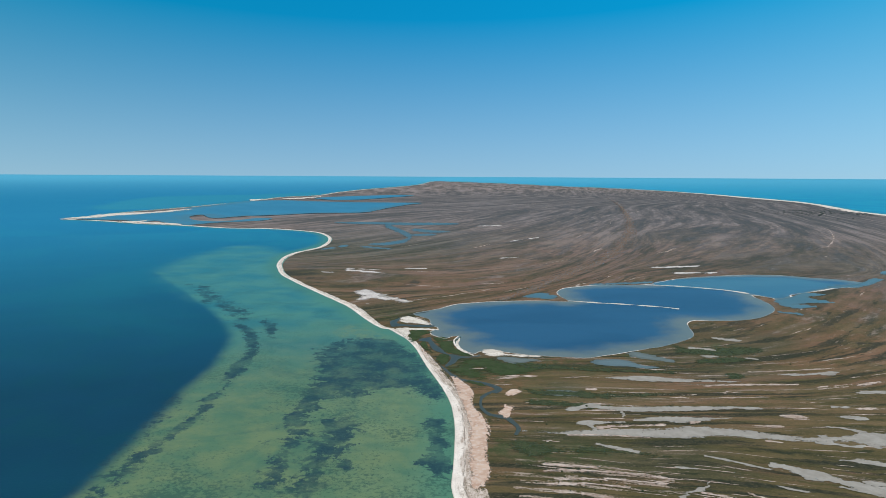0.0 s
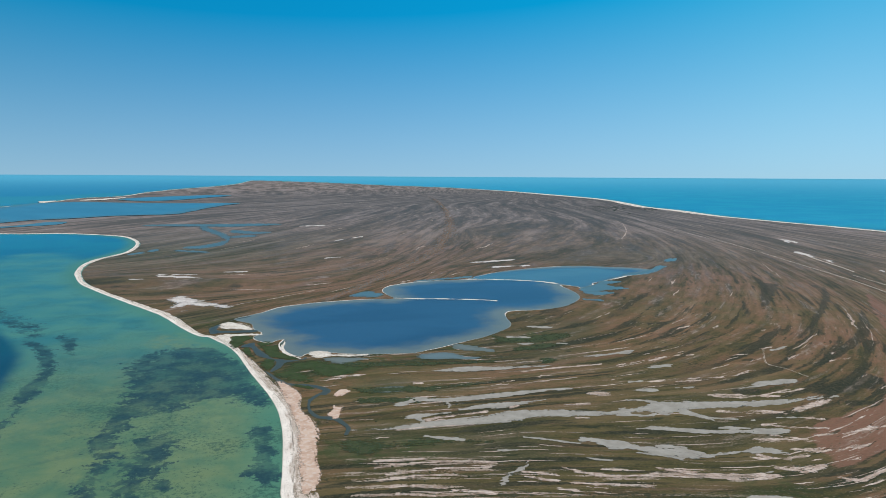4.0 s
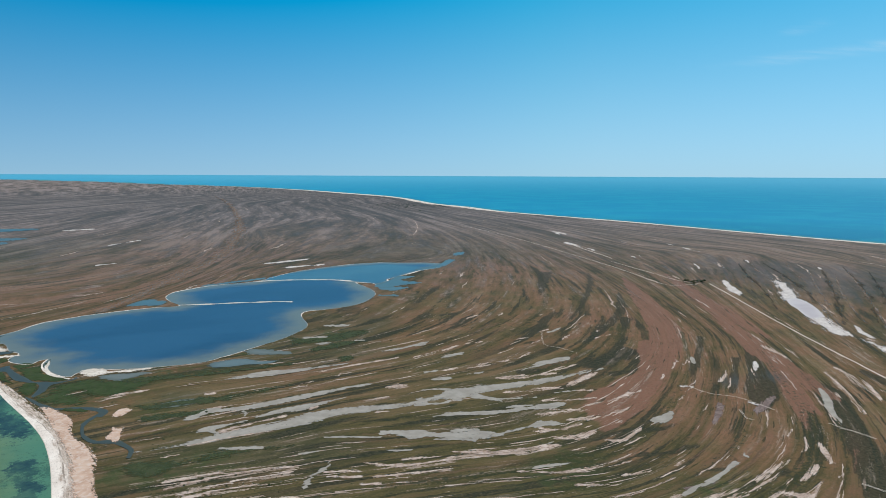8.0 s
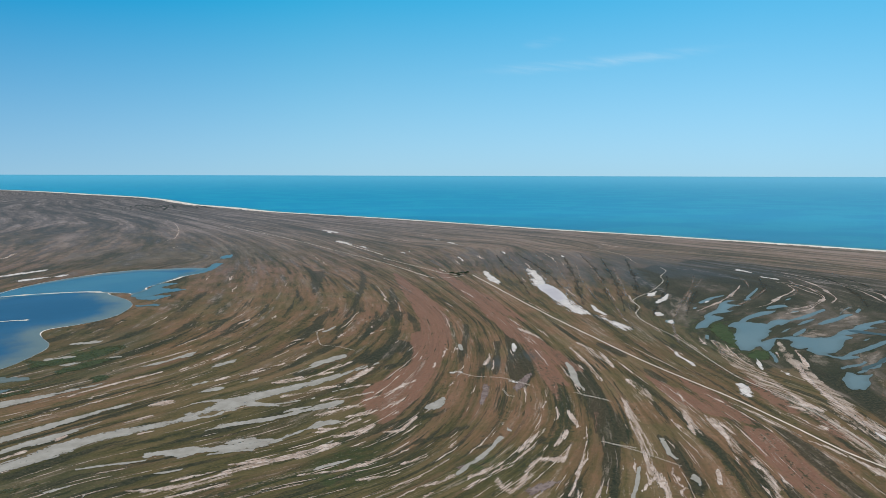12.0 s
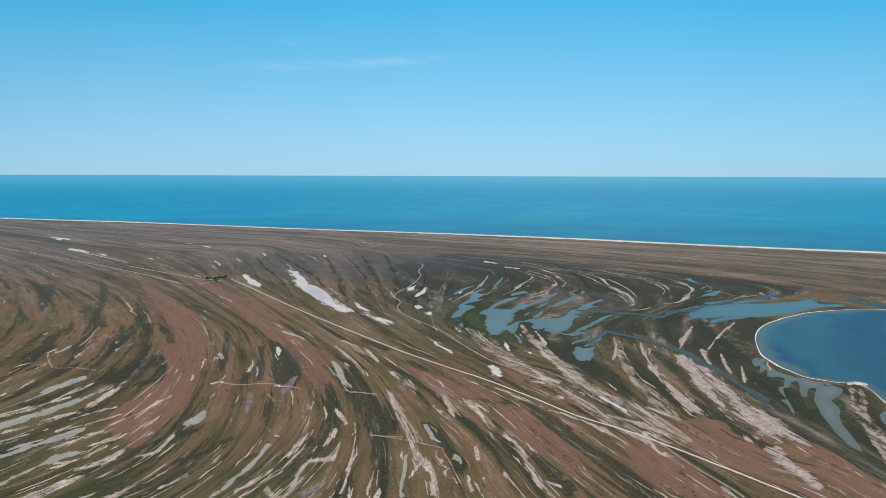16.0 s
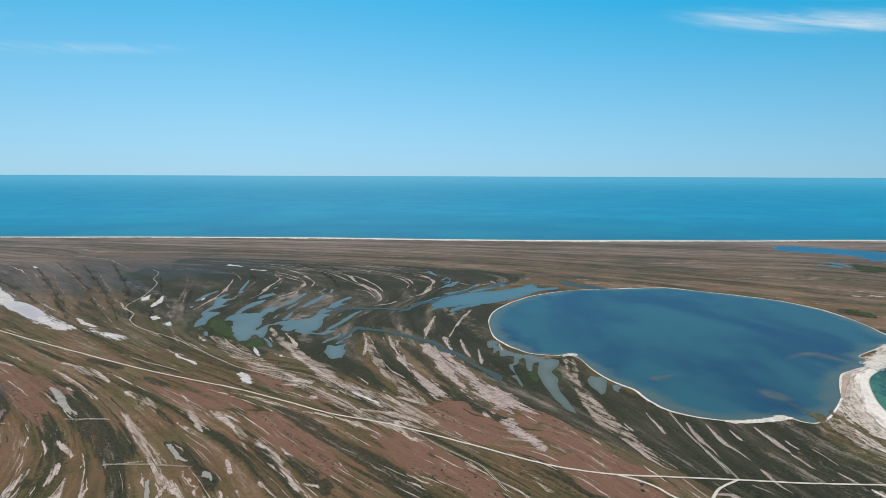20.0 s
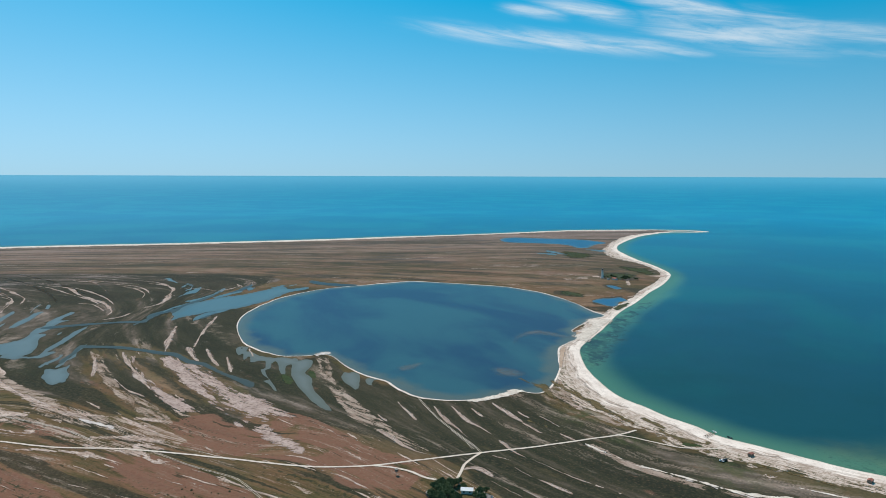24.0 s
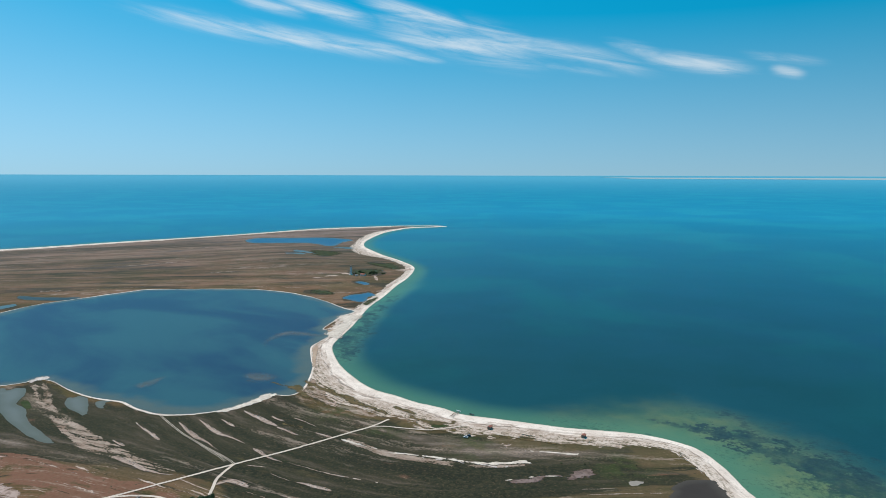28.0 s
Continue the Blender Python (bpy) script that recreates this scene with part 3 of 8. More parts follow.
def fill(name, q, z, mat, grain=None):
    """A flat sheet inside the closed plan line q, with its distance from the edge."""
    from mathutils import geometry
    q = np.asarray(q)
    lo, hi = q.min(0), q.max(0)
    g = grain or max(0.8, math.hypot(*q.mean(0)) * 0.0016, math.sqrt((hi - lo).prod()) / 60)
    xs, ys = np.meshgrid(np.arange(lo[0], hi[0], g), np.arange(lo[1], hi[1], g * 0.87))
    xs = xs + (np.arange(xs.shape[0]) % 2)[:, None] * g / 2
    xs, ys = xs.ravel(), ys.ravel()
    e = away(xs, ys, q[::2] if len(q) > 160 else q)
    keep = e > g * 0.6
    pts = [Vector(p) for p in q] + [Vector(p) for p in zip(xs[keep], ys[keep])]
    ring = list(range(len(q)))
    v, _, f, *_ = geometry.delaunay_2d_cdt(pts, [], [ring], 1, 1e-4)
    v = np.array([tuple(p) for p in v])
    f = np.array([t for t in f if len(t) == 3])
    d = np.maximum(away(v[:, 0], v[:, 1], q[::2] if len(q) > 160 else q), 0)
    a, b, c = v[f[:, 0]], v[f[:, 1]], v[f[:, 2]]
    turn = (b[:, 0] - a[:, 0]) * (c[:, 1] - a[:, 1]) - (b[:, 1] - a[:, 1]) * (c[:, 0] - a[:, 0])
    f[turn < 0] = f[turn < 0][:, ::-1]
    lift = z + np.minimum(np.maximum(np.hypot(v[:, 0], v[:, 1]) - R0, 0) * 0.002, 2.0)
    return mesh(name, drape(v[:, 0], v[:, 1], lift), f, mat, {
        "edge": np.clip(d / max(12.0, math.sqrt((hi - lo).prod()) * 0.09), 0, 1), "rim": np.clip(d / max(d.max(), 0.5) * 1.6, 0, 1)})


COAST = [(-400, 33550), (-700, 19500), (-1050, 15150), (-1400, 12350), (-1550, 10050), (-1550, 8250), (-1800, 7550), (-1800, 6450), (-1850, 5800), (-1915, 5120), (-1985, 4670), (-2040, 4295), (-2025, 3980), (-2015, 3710), (-2060, 3605), (-1885, 3530), (-1730, 3450), (-1625, 3375), (-1515, 3305), (-1350, 3240), (-1215, 3175), (-990, 3050), (-805, 3030), (-655, 2945), (-535, 2835), (-460, 2650), (-425, 2465), (-420, 2265), (-445, 2160), (-470, 2060), (-470, 1945), (-450, 1805), (-430, 1730), (-390, 1610), (-320, 1475), (-244, 1341), (-183, 1235), (-139, 1134), (-113, 1073), (-96, 1044), (-84, 1037), (-67, 1003), (-52, 971), (-37, 919), (-24, 853), (-12, 798), (2, 733), (9, 686)]
COAST += [(12, 632), (11, 577), (9, 531), (7, 500), (9, 480), (30, 330), (-40, 100), (-70, -150), (20, -400), (159, -509), (171, -519), (192, -541), (211, -557), (232, -569), (258, -570), (284, -564), (306, -552), (342, -530), (372, -517), (404, -503), (436, -489), (464, -488), (495, -482), (528, -481), (564, -479), (608, -490), (661, -510), (718, -542), (750, -565), (779, -598), (830, -664), (890, -735), (939, -796), (989, -871), (1068, -976), (1137, -1078), (1228, -1186), (1285, -1230), (1400, -1285), (1510, -1330), (1655, -1400), (1750, -1455), (1865, -1555), (2010, -1730), (2130, -1910), (2200, -2110), (2160, -2215), (2155, -2295), (2235, -2290)]
COAST += [(2355, -2145), (2410, -1985), (2475, -1780), (2465, -1540), (2460, -1330), (2470, -1105), (2485, -910), (2490, -640), (2545, -150), (2630, 325), (2680, 1005), (2690, 1510), (2735, 2050), (2780, 2550), (2785, 3210), (2815, 3660), (2960, 4210), (2995, 4435), (3075, 4945), (3450, 6050), (3700, 7000), (3850, 8500), (4000, 10400), (3950, 13000), (3600, 15500), (3000, 18000), (2200, 24000), (700, 30000)]
SHORE = curve(COAST, True, 0.004, 2.5)

GUIDE = []


def guide(pts):
    """A ridge line of the old beaches; the grass and sand follow it."""
    q = curve(pts, False, 0.02, 12.0)
    t = np.gradient(q, axis=0)
    GUIDE.append(np.column_stack([q, np.arctan2(t[:, 1], t[:, 0])]))


guide([(87, 674), (151, 678), (237, 672), (293, 671), (333, 672)])
guide([(98, 610), (151, 606), (213, 604), (267, 611), (327, 593), (392, 599), (473, 586), (556, 589), (625, 596), (722, 624)])
guide([(212, 486), (266, 473), (315, 461), (359, 442), (417, 437), (483, 444), (554, 461), (619, 488), (685, 512), (778, 572), (859, 630)])
guide([(200, 458), (247, 438), (287, 419), (338, 402), (377, 394), (418, 388), (457, 389), (520, 407), (594, 436)])
guide([(406, 791), (473, 789), (574, 834), (691, 906), (832, 1019), (985, 1165), (1165, 1390), (1360, 1685), (1545, 2045), (1700, 2445), (1825, 2800)])
guide([(235, 741), (287, 741), (347, 741), (415, 742), (509, 766), (617, 809), (754, 865), (887, 951), (1030, 1105), (1280, 1440), (1610, 1965), (1855, 2500)])
guide([(350, 608), (403, 609), (465, 593), (550, 591), (662, 621), (792, 681), (900, 761), (1017, 890), (1155, 1085), (1330, 1380), (1570, 1850), (1780, 2355), (1970, 2925)])
guide([(311, 458), (375, 433), (422, 425), (479, 434), (549, 456), (647, 509), (762, 600), (875, 714), (1017, 890)])
guide([(315, 404), (353, 381), (400, 363), (474, 370), (551, 396), (639, 443), (750, 512), (859, 597)])
guide([(377, 294), (419, 290), (459, 289), (528, 302), (602, 331), (666, 374), (736, 439), (830, 515), (917, 592), (1046, 754), (1148, 898), (1325, 1200), (1515, 1625), (1735, 2190)])
guide([(402, 262), (465, 265), (532, 275), (587, 298), (629, 326)])
guide([(449, 203), (510, 226), (577, 262), (662, 315), (744, 387), (822, 472), (905, 573), (1075, 818)])
guide([(470, 176), (527, 203), (594, 241), (677, 296), (762, 364), (833, 433)])
guide([(502, 136), (597, 194), (712, 284), (816, 382), (952, 548), (1169, 813)])
guide([(1310, 935), (1042, 601), (824, 308), (700, 120), (642, 38)])
guide([(534, 96), (602, 146), (668, 196), (765, 285), (858, 377)])
guide([(2680, 3815), (2520, 2275), (2555, 1340), (2475, 635), (2450, 190)])
guide([(1880, 1475), (1995, 1045), (2105, 540), (2170, 165)])
guide([(1875, 1190), (1555, 915), (1268, 690), (1146, 540), (1012, 407)])
guide([(1720, 905), (1375, 680), (1206, 605)])
guide([(620, 1890), (805, 2020), (1050, 2190), (1340, 2470), (1520, 2665), (1705, 2940)])
guide([(970, 2915), (1215, 3025), (1610, 3345), (2020, 3980)])
guide([(555, 1690), (765, 1750), (995, 1750)])
guide([(1855, 530), (1760, 345), (1620, 200), (1462, 97), (1298, 42)])
guide([(1850, 365), (1800, 195), (1695, 40), (1565, -40), (1448, -75), (1308, -35)])
guide([(1097, 334), (1257, 337), (1470, 330)])
guide([(1105, 277), (1272, 228), (1446, 208)])
guide([(1035, 149), (1207, 80), (1311, 31)])
guide([(1052, 24), (914, 5), (810, -23), (727, -46)])
guide([(985, -36), (865, -54), (734, -96), (661, -130)])
guide([(1151, -60), (1062, -47), (985, -36)])
guide([(1157, -104), (990, -69)])
guide([(931, -119), (778, -120), (686, -141), (629, -171)])
guide([(853, -159), (761, -152), (657, -162), (592, -185)])
guide([(790, -212), (678, -199), (595, -210), (533, -231)])
guide([(714, -221), (599, -234), (535, -244)])
guide([(658, -282), (579, -263), (527, -262)])
guide([(836, 165), (795, 87), (666, 14), (599, -39)])
guide([(824, 54), (669, -14), (591, -78), (584, -121)])
guide([(584, 72), (532, 11), (487, -33)])
guide([(687, 262), (625, 203), (574, 145), (500, 99)])
guide([(2085, 1015), (1600, 690), (1296, 512)])
guide([(2050, 1250), (1675, 910), (1340, 695)])
guide([(666, 143), (585, 89), (541, 61)])
guide([(616, 51), (523, -13)])
guide([(618, -41), (501, -118)])
guide([(713, -144), (561, -184)])
guide([(598, -246), (532, -256)])
guide([(613, -295), (530, -296), (499, -302)])
guide([(599, -355), (506, -355)])
guide([(526, -343), (463, -360), (400, -368), (361, -386)])
guide([(2300, 460), (2220, -170), (2135, -880), (2105, -1235)])
guide([(1960, 395), (1865, 0), (1655, -395), (1415, -750), (1300, -915)])
guide([(1770, -730), (1705, -1095), (1585, -1210)])
guide([(1383, -190), (1433, -293), (1430, -470)])
guide([(395, -416), (310, -481), (251, -522)])
guide([(322, -381), (277, -431), (231, -482)])
guide([(8, 1269), (140, 1401), (295, 1610), (445, 1880), (660, 2460), (920, 3335), (1325, 5135)])
guide([(0, 2425), (180, 2795), (495, 3505), (890, 4675)])
guide([(-425, 1905), (-235, 2055), (0, 2425)])
guide([(0, 1695), (175, 1755), (360, 1945), (530, 2260)])
guide([(570, 1825), (900, 2280), (1310, 2735), (1770, 3400), (2080, 4135)])
guide([(610, 1715), (1110, 2120), (1460, 2505), (1815, 3220), (2080, 3870)])
guide([(-260, 1685), (-115, 1590), (0, 1510), (150, 1515)])
guide([(68, 804), (154, 818), (284, 785), (427, 799), (570, 838)])
guide([(57, 542), (102, 532), (144, 512), (186, 502)])
guide([(169, 606), (278, 614), (348, 595), (401, 583)])
guide([(248, 545), (305, 519), (350, 504)])
guide([(0, 10450), (1250, 12600), (2950, 11150), (3650, 9300)])
guide([(-760, 4895), (0, 5460), (1250, 6950)])
guide([(1958, 629), (1864, 529), (1720, 425), (1620, 363), (1529, 323), (1423, 316), (1327, 335), (1241, 365)])
guide([(1905, 488), (1788, 376), (1683, 293), (1565, 233), (1479, 211), (1380, 215), (1323, 242), (1255, 264)])
guide([(1822, 358), (1745, 256), (1647, 176), (1516, 101), (1384, 55), (1302, 38), (1255, 44), (1221, 81), (1215, 124)])
guide([(1815, 186), (1739, 101), (1667, 38), (1577, -19), (1539, -59), (1499, -80), (1383, -62), (1328, -34), (1261, 6)])
guide([(1781, 10), (1710, -79), (1644, -154), (1593, -223), (1533, -229), (1454, -180), (1390, -113)])
guide([(2021, 462), (2008, 188), (1952, -73), (1875, -308), (1779, -450)])
guide([(1136, -59), (1057, -46), (969, -34)])
guide([(1144, -114), (1052, -87), (983, -69), (909, -72)])
guide([(981, 8), (892, -5), (813, -26), (707, -51)])
guide([(943, -34), (829, -52), (710, -73)])
guide([(1091, -141), (1006, -109), (919, -89)])
guide([(1179, -192), (1069, -139), (972, -118), (864, -121), (779, -129)])
guide([(1772, 920), (1565, 764), (1309, 590), (1157, 493)])
guide([(1878, 819), (1583, 642), (1366, 529), (1201, 451)])
guide([(1799, 1350), (1585, 1116), (1362, 924), (1216, 778)])
guide([(1827, 1162), (1484, 878), (1211, 663), (1053, 517)])

RED = [
    (662, 451, 70),
    (580, 417, 60),
    (767, 594, 60),
    (749, 422, 40),
    (633, -94, 45),
    (569, -146, 50),
    (627, 124, 35),
    (774, 628, 60),
    (631, -83, 50),
    (585, -159, 40),
    (480, -158, 40),
    (585, 89, 60),
    (539, 15, 40),
    (653, 145, 30),
    (595, 100, 35),
    (230, 1520, 200),
    (525, 2095, 120),
    (301, 742, 80),
    (1005, 1425, 100),
    (839, 760, 100),
    (577, 364, 35),
]
GREEN = [
    (1174, 315, 170),
    (1048, 206, 150),
    (1126, 123, 170),
    (1214, 28, 170),
    (1086, -75, 170),
    (931, -119, 110),
    (758, -130, 80),
    (691, -181, 80),
    (636, -223, 80),
    (1112, -38, 150),
    (571, -233, 80),
    (546, -293, 80),
    (481, -314, 80),
    (516, -300, 90),
    (408, -340, 90),
    (341, -404, 100),
    (297, -462, 100),
    (247, -466, 90),
    (348, 860, 80),
    (109, 566, 60),
    (200, 544, 60),
    (35, 854, 35),
    (84, 829, 35),
    (311, 983, 60),
    (439, 986, 80),
    (-96, 1210, 60),
    (521, -332, 45),
    (425, -324, 50),
    (346, -447, 60),
    (426, -387, 45),
    (285, -444, 45),
    (648, -228, 50),
    (263, -495, 40),
    (761, -134, 40),
    (1185, -86, 110),
    (1152, -70, 110),
    (1234, 82, 110),
    (619, -192, 40),
    (1011, 186, 60),
    (1246, 182, 110),
    (635, -213, 40),
    (140, 739, 30),
    (72, 563, 30),
    (1095, 1850, 140),
    (-275, 2635, 200),
]
DARK = [
    (1900, 5700, 700),
    (1410, 4970, 500),
    (2110, 5050, 500),
    (2195, 4595, 400),
    (2650, 7150, 700),
    (1570, 725, 150),
    (1650, 990, 150),
    (1710, 690, 200),
    (708, 474, 20),
    (759, 454, 22),
]
LUSH = [
    (36, 829, 35),
    (65, 793, 30),
    (101, 827, 28),
    (146, 848, 25),
    (186, 832, 25),
    (264, 892, 25),
    (112, 726, 22),
    (50, 578, 25),
    (85, 561, 25),
    (124, 560, 22),
    (343, 972, 28),
    (401, 928, 28),
    (384, 402, 25),
    (356, 385, 25),
    (436, 301, 20),
    (983, 246, 40),
    (1101, 305, 40),
    (785, -172, 20),
    (535, -402, 20),
    (463, -407, 14),
    (258, -485, 22),
    (375, -436, 20),
    (-90, 1135, 30),
    (-305, 2215, 120),
    (-77, 1124, 30),
]

# a polar net centred almost under the camera: the turns fine in the seen part, the rings wider outwards
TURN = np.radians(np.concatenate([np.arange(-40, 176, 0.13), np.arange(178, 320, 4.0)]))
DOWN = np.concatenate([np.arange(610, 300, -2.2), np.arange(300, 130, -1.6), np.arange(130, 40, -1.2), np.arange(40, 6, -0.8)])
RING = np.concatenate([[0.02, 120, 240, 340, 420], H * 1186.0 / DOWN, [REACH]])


def net_cells(turn, ring, wrap=True):
    a, b = np.meshgrid(np.arange(len(ring) - 1), np.arange(len(turn) - (0 if wrap else 1)), indexing="ij")
    n, c = len(turn), (b + 1) % len(turn)
    return np.stack([a * n + b, (a + 1) * n + b, (a + 1) * n + c, a * n + c], -1).reshape(-1, 4)[:, ::-1]


# slow fields, worked out on a coarse net and read in between
CT = np.radians(np.arange(-42, 322, 0.7))
CR = np.exp(np.linspace(math.log(60), math.log(REACH), 150))
cx, cy = CR[:, None] * np.sin(CT)[None], CR[:, None] * np.cos(CT)[None]
INLAND = away(cx, cy, curve(COAST, True, 0.012, 8.0))
gd = np.concatenate(GUIDE)
gx, gy = gd[:, 0], gd[:, 1]
c2, s2, wsum = np.zeros(cx.shape), np.zeros(cx.shape), np.full(cx.shape, 1e-12)
for x, y, a in gd:
    rr = math.hypot(x, y)
    wgt = 1 / (((cx - x) ** 2 + (cy - y) ** 2) / rr**2 + 3e-4) ** 1.7
    c2 += wgt * math.cos(2 * a)
    s2 += wgt * math.sin(2 * a)
ANGLE_C, ANGLE_S = c2 / np.hypot(c2, s2), s2 / np.hypot(c2, s2)


def blobs(spots):
    v = np.zeros(cx.shape)
    for x, y, r in spots:
        s = r * max(1.0, math.hypot(x, y) / 900)
        v = np.maximum(v, np.exp(-((cx - x) ** 2 + (cy - y) ** 2) / (1.2 * s) ** 2))
    return v


RED_F, GREEN_F, DARK_F, LUSH_F = blobs(RED), blobs(GREEN), blobs(DARK), blobs(LUSH)


def read(field, x, y):
    """A coarse field at plan points."""
    r = np.maximum(np.hypot(x, y), 61)
    t = (np.arctan2(x, y) - CT[0]) % (2 * math.pi) / (CT[1] - CT[0])
    u = (np.log(r) - math.log(60)) / (math.log(REACH / 60) / 149)
    i, j = np.clip(u.astype(int), 0, 148), np.clip(t.astype(int), 0, len(CT) - 2)
    u, t = np.clip(u - i, 0, 1), np.clip(t - j, 0, 1)
    return (field[i, j] * (1 - t) + field[i, j + 1] * t) * (1 - u) + (field[i + 1, j] * (1 - t) + field[i + 1, j + 1] * t) * u


def grainy(x, y, size, seed):
    """Smooth random values, one a cell."""
    x, y = x / size + 1000.0, y / size + 1000.0
    i, j = np.floor(x), np.floor(y)
    u, w = x - i, y - j
    u, w = u * u * (3 - 2 * u), w * w * (3 - 2 * w)

    def val(a, b):
        h = np.sin(a * 127.1 + b * 311.7 + seed * 74.7) * 43758.5453
        return h - np.floor(h)

    return (val(i, j) * (1 - u) + val(i + 1, j) * u) * (1 - w) + (val(i, j + 1) * (1 - u) + val(i + 1, j + 1) * u) * w


def step_along(x, y, ox, oy, length):
    c, s = read(ANGLE_C, x, y), read(ANGLE_S, x, y)
    a = np.arctan2(s, c) / 2
    dx, dy = np.cos(a), np.sin(a)
    flip = np.where(dx * ox + dy * oy < 0, -1.0, 1.0)
    dx, dy = dx * flip, dy * flip
    return x + dx * length, y + dy * length, dx, dy


def combed(x, y, size, length, seed):
    """Grain drawn out along the ridges."""
    total, n = grainy(x, y, size, seed), 1
    a = np.arctan2(read(ANGLE_S, x, y), read(ANGLE_C, x, y)) / 2
    for sign in (1, -1):
        px, py, ox, oy = x, y, np.cos(a) * sign, np.sin(a) * sign
        for _ in range(7):
            px, py, ox, oy = step_along(px, py, ox, oy, length)
            total, n = total + grainy(px, py, size, seed), n + 1
    v = total / n
    return v


# the run of the ridges as one smooth field: its level lines lie along them
VR = np.exp(np.linspace(math.log(230), math.log(9000), 170))
VT = np.radians(np.arange(-42, 181, 0.8))


def ridge_field(rounds=1000):
    """Least squares by conjugate gradients: no change along a ridge, an even rise athwart."""
    r, t = np.sqrt(VR[1:] * VR[:-1])[:, None], (VT[1:] + VT[:-1])[None] / 2
    x, y = r * np.sin(t), r * np.cos(t)
    a = np.arctan2(read(ANGLE_S, x, y), read(ANGLE_C, x, y)) / 2
    dx, dy = np.cos(a), np.sin(a)
    lean = (dx + dy) / 1.4142
    dx, dy = dx * np.sign(lean), dy * np.sign(lean)
    hs, ht = 2 * math.log(VR[1] / VR[0]), 2 * (VT[1] - VT[0])
    rise_to = r ** 0.6 * 700 ** 0.4
    k = 0.18 * np.clip(np.abs(lean) * 2.5, 0, 1)
    rules = [((dx * np.sin(t) + dy * np.cos(t)) / hs / rise_to, (dx * np.cos(t) - dy * np.sin(t)) / ht / rise_to),
             (k * (dx * np.cos(t) - dy * np.sin(t)) / hs / rise_to, -k * (dy * np.cos(t) + dx * np.sin(t)) / ht / rise_to)]
    soft = (2.0 / (VR ** 0.6 * 700 ** 0.4) ** 2)[:, None]
    shape = (len(VR), len(VT))

    def put(v, p, q):
        s, u = v[1:] - v[:-1], v[:, 1:] - v[:, :-1]
        return p * (s[:, 1:] + s[:, :-1]) + q * (u[1:] + u[:-1])

    def turned(w, p, q):
        o, s, u = np.zeros(shape), p * w, q * w
        o[1:, 1:] += s + u
        o[1:, :-1] += s - u
        o[:-1, 1:] += u - s
        o[:-1, :-1] -= s + u
        return o

    def whole(v):
        o = sum(turned(put(v, *w), *w) for w in rules)
        d = (v[1:] - v[:-1]) * soft[1:]
        o[1:] += d
        o[:-1] -= d
        d = (v[:, 1:] - v[:, :-1]) * soft
        o[:, 1:] += d
        o[:, :-1] -= d
        return o

    scale = np.zeros(shape) + 4 * soft
    for p, q in rules:
        for i, j in ((1, 1), (1, 0), (0, 1), (0, 0)):
            scale[i:shape[0] - 1 + i, j:shape[1] - 1 + j] += (p * (2 * i - 1) + q * (2 * j - 1)) ** 2
    v, res = np.zeros(shape), turned(k, *rules[1])
    z = res / scale
    d, rz = z.copy(), (res * z).sum()
    for _ in range(rounds):
        q = whole(d)
        go = rz / (d * q).sum()
        v, res = v + go * d, res - go * q
        z = res / scale
        rz, was = (res * z).sum(), rz
        d = z + d * (rz / was)
    return v


RIDGE = ridge_field()


def athwart_of(x, y):
    """How far across the ridges a plan point lies."""
    u = np.clip((np.log(np.maximum(np.hypot(x, y), 1.0)) - math.log(VR[0])) / math.log(VR[1] / VR[0]), 0, len(VR) - 1.001)
    t = np.clip((np.arctan2(x, y) - VT[0]) / (VT[1] - VT[0]), 0, len(VT) - 1.001)
    i, j = u.astype(int), t.astype(int)
    u, t = u - i, t - j
    return (RIDGE[i, j] * (1 - t) + RIDGE[i, j + 1] * t) * (1 - u) + (RIDGE[i + 1, j] * (1 - t) + RIDGE[i + 1, j + 1] * t) * u


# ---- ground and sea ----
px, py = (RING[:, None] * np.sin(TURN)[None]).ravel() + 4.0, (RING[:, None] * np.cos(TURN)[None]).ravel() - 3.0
shore_m = read(INLAND, px, py)
on = shore_m > -60
reach = np.clip(np.hypot(px[on], py[on]) / 900, 1, 4)
swell = np.zeros(px.shape)
swell[on] = combed(px[on], py[on], 26, 16 * reach, 1)
swell[on] = np.clip((swell[on] - swell[on].mean()) / swell[on].std() * 0.25, -0.5, 0.5)
back = np.clip(np.hypot(px, py) * 0.008, 4, 16)
rise = np.clip((shore_m - back) * 0.04, -1.5, 0.5) + np.where(shore_m > 30, swell * 0.25, 0)
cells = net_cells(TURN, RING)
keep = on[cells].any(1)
# dry: rises with distance; weights streak contrast and the haze painted on the land
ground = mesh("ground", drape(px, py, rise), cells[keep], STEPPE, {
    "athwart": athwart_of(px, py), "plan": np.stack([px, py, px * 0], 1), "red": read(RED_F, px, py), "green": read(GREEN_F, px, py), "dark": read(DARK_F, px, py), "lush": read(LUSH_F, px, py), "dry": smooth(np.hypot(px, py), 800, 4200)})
tagged(ground, "brown and olive dry steppe with curved old beach ridges", "ground", kind="structure")

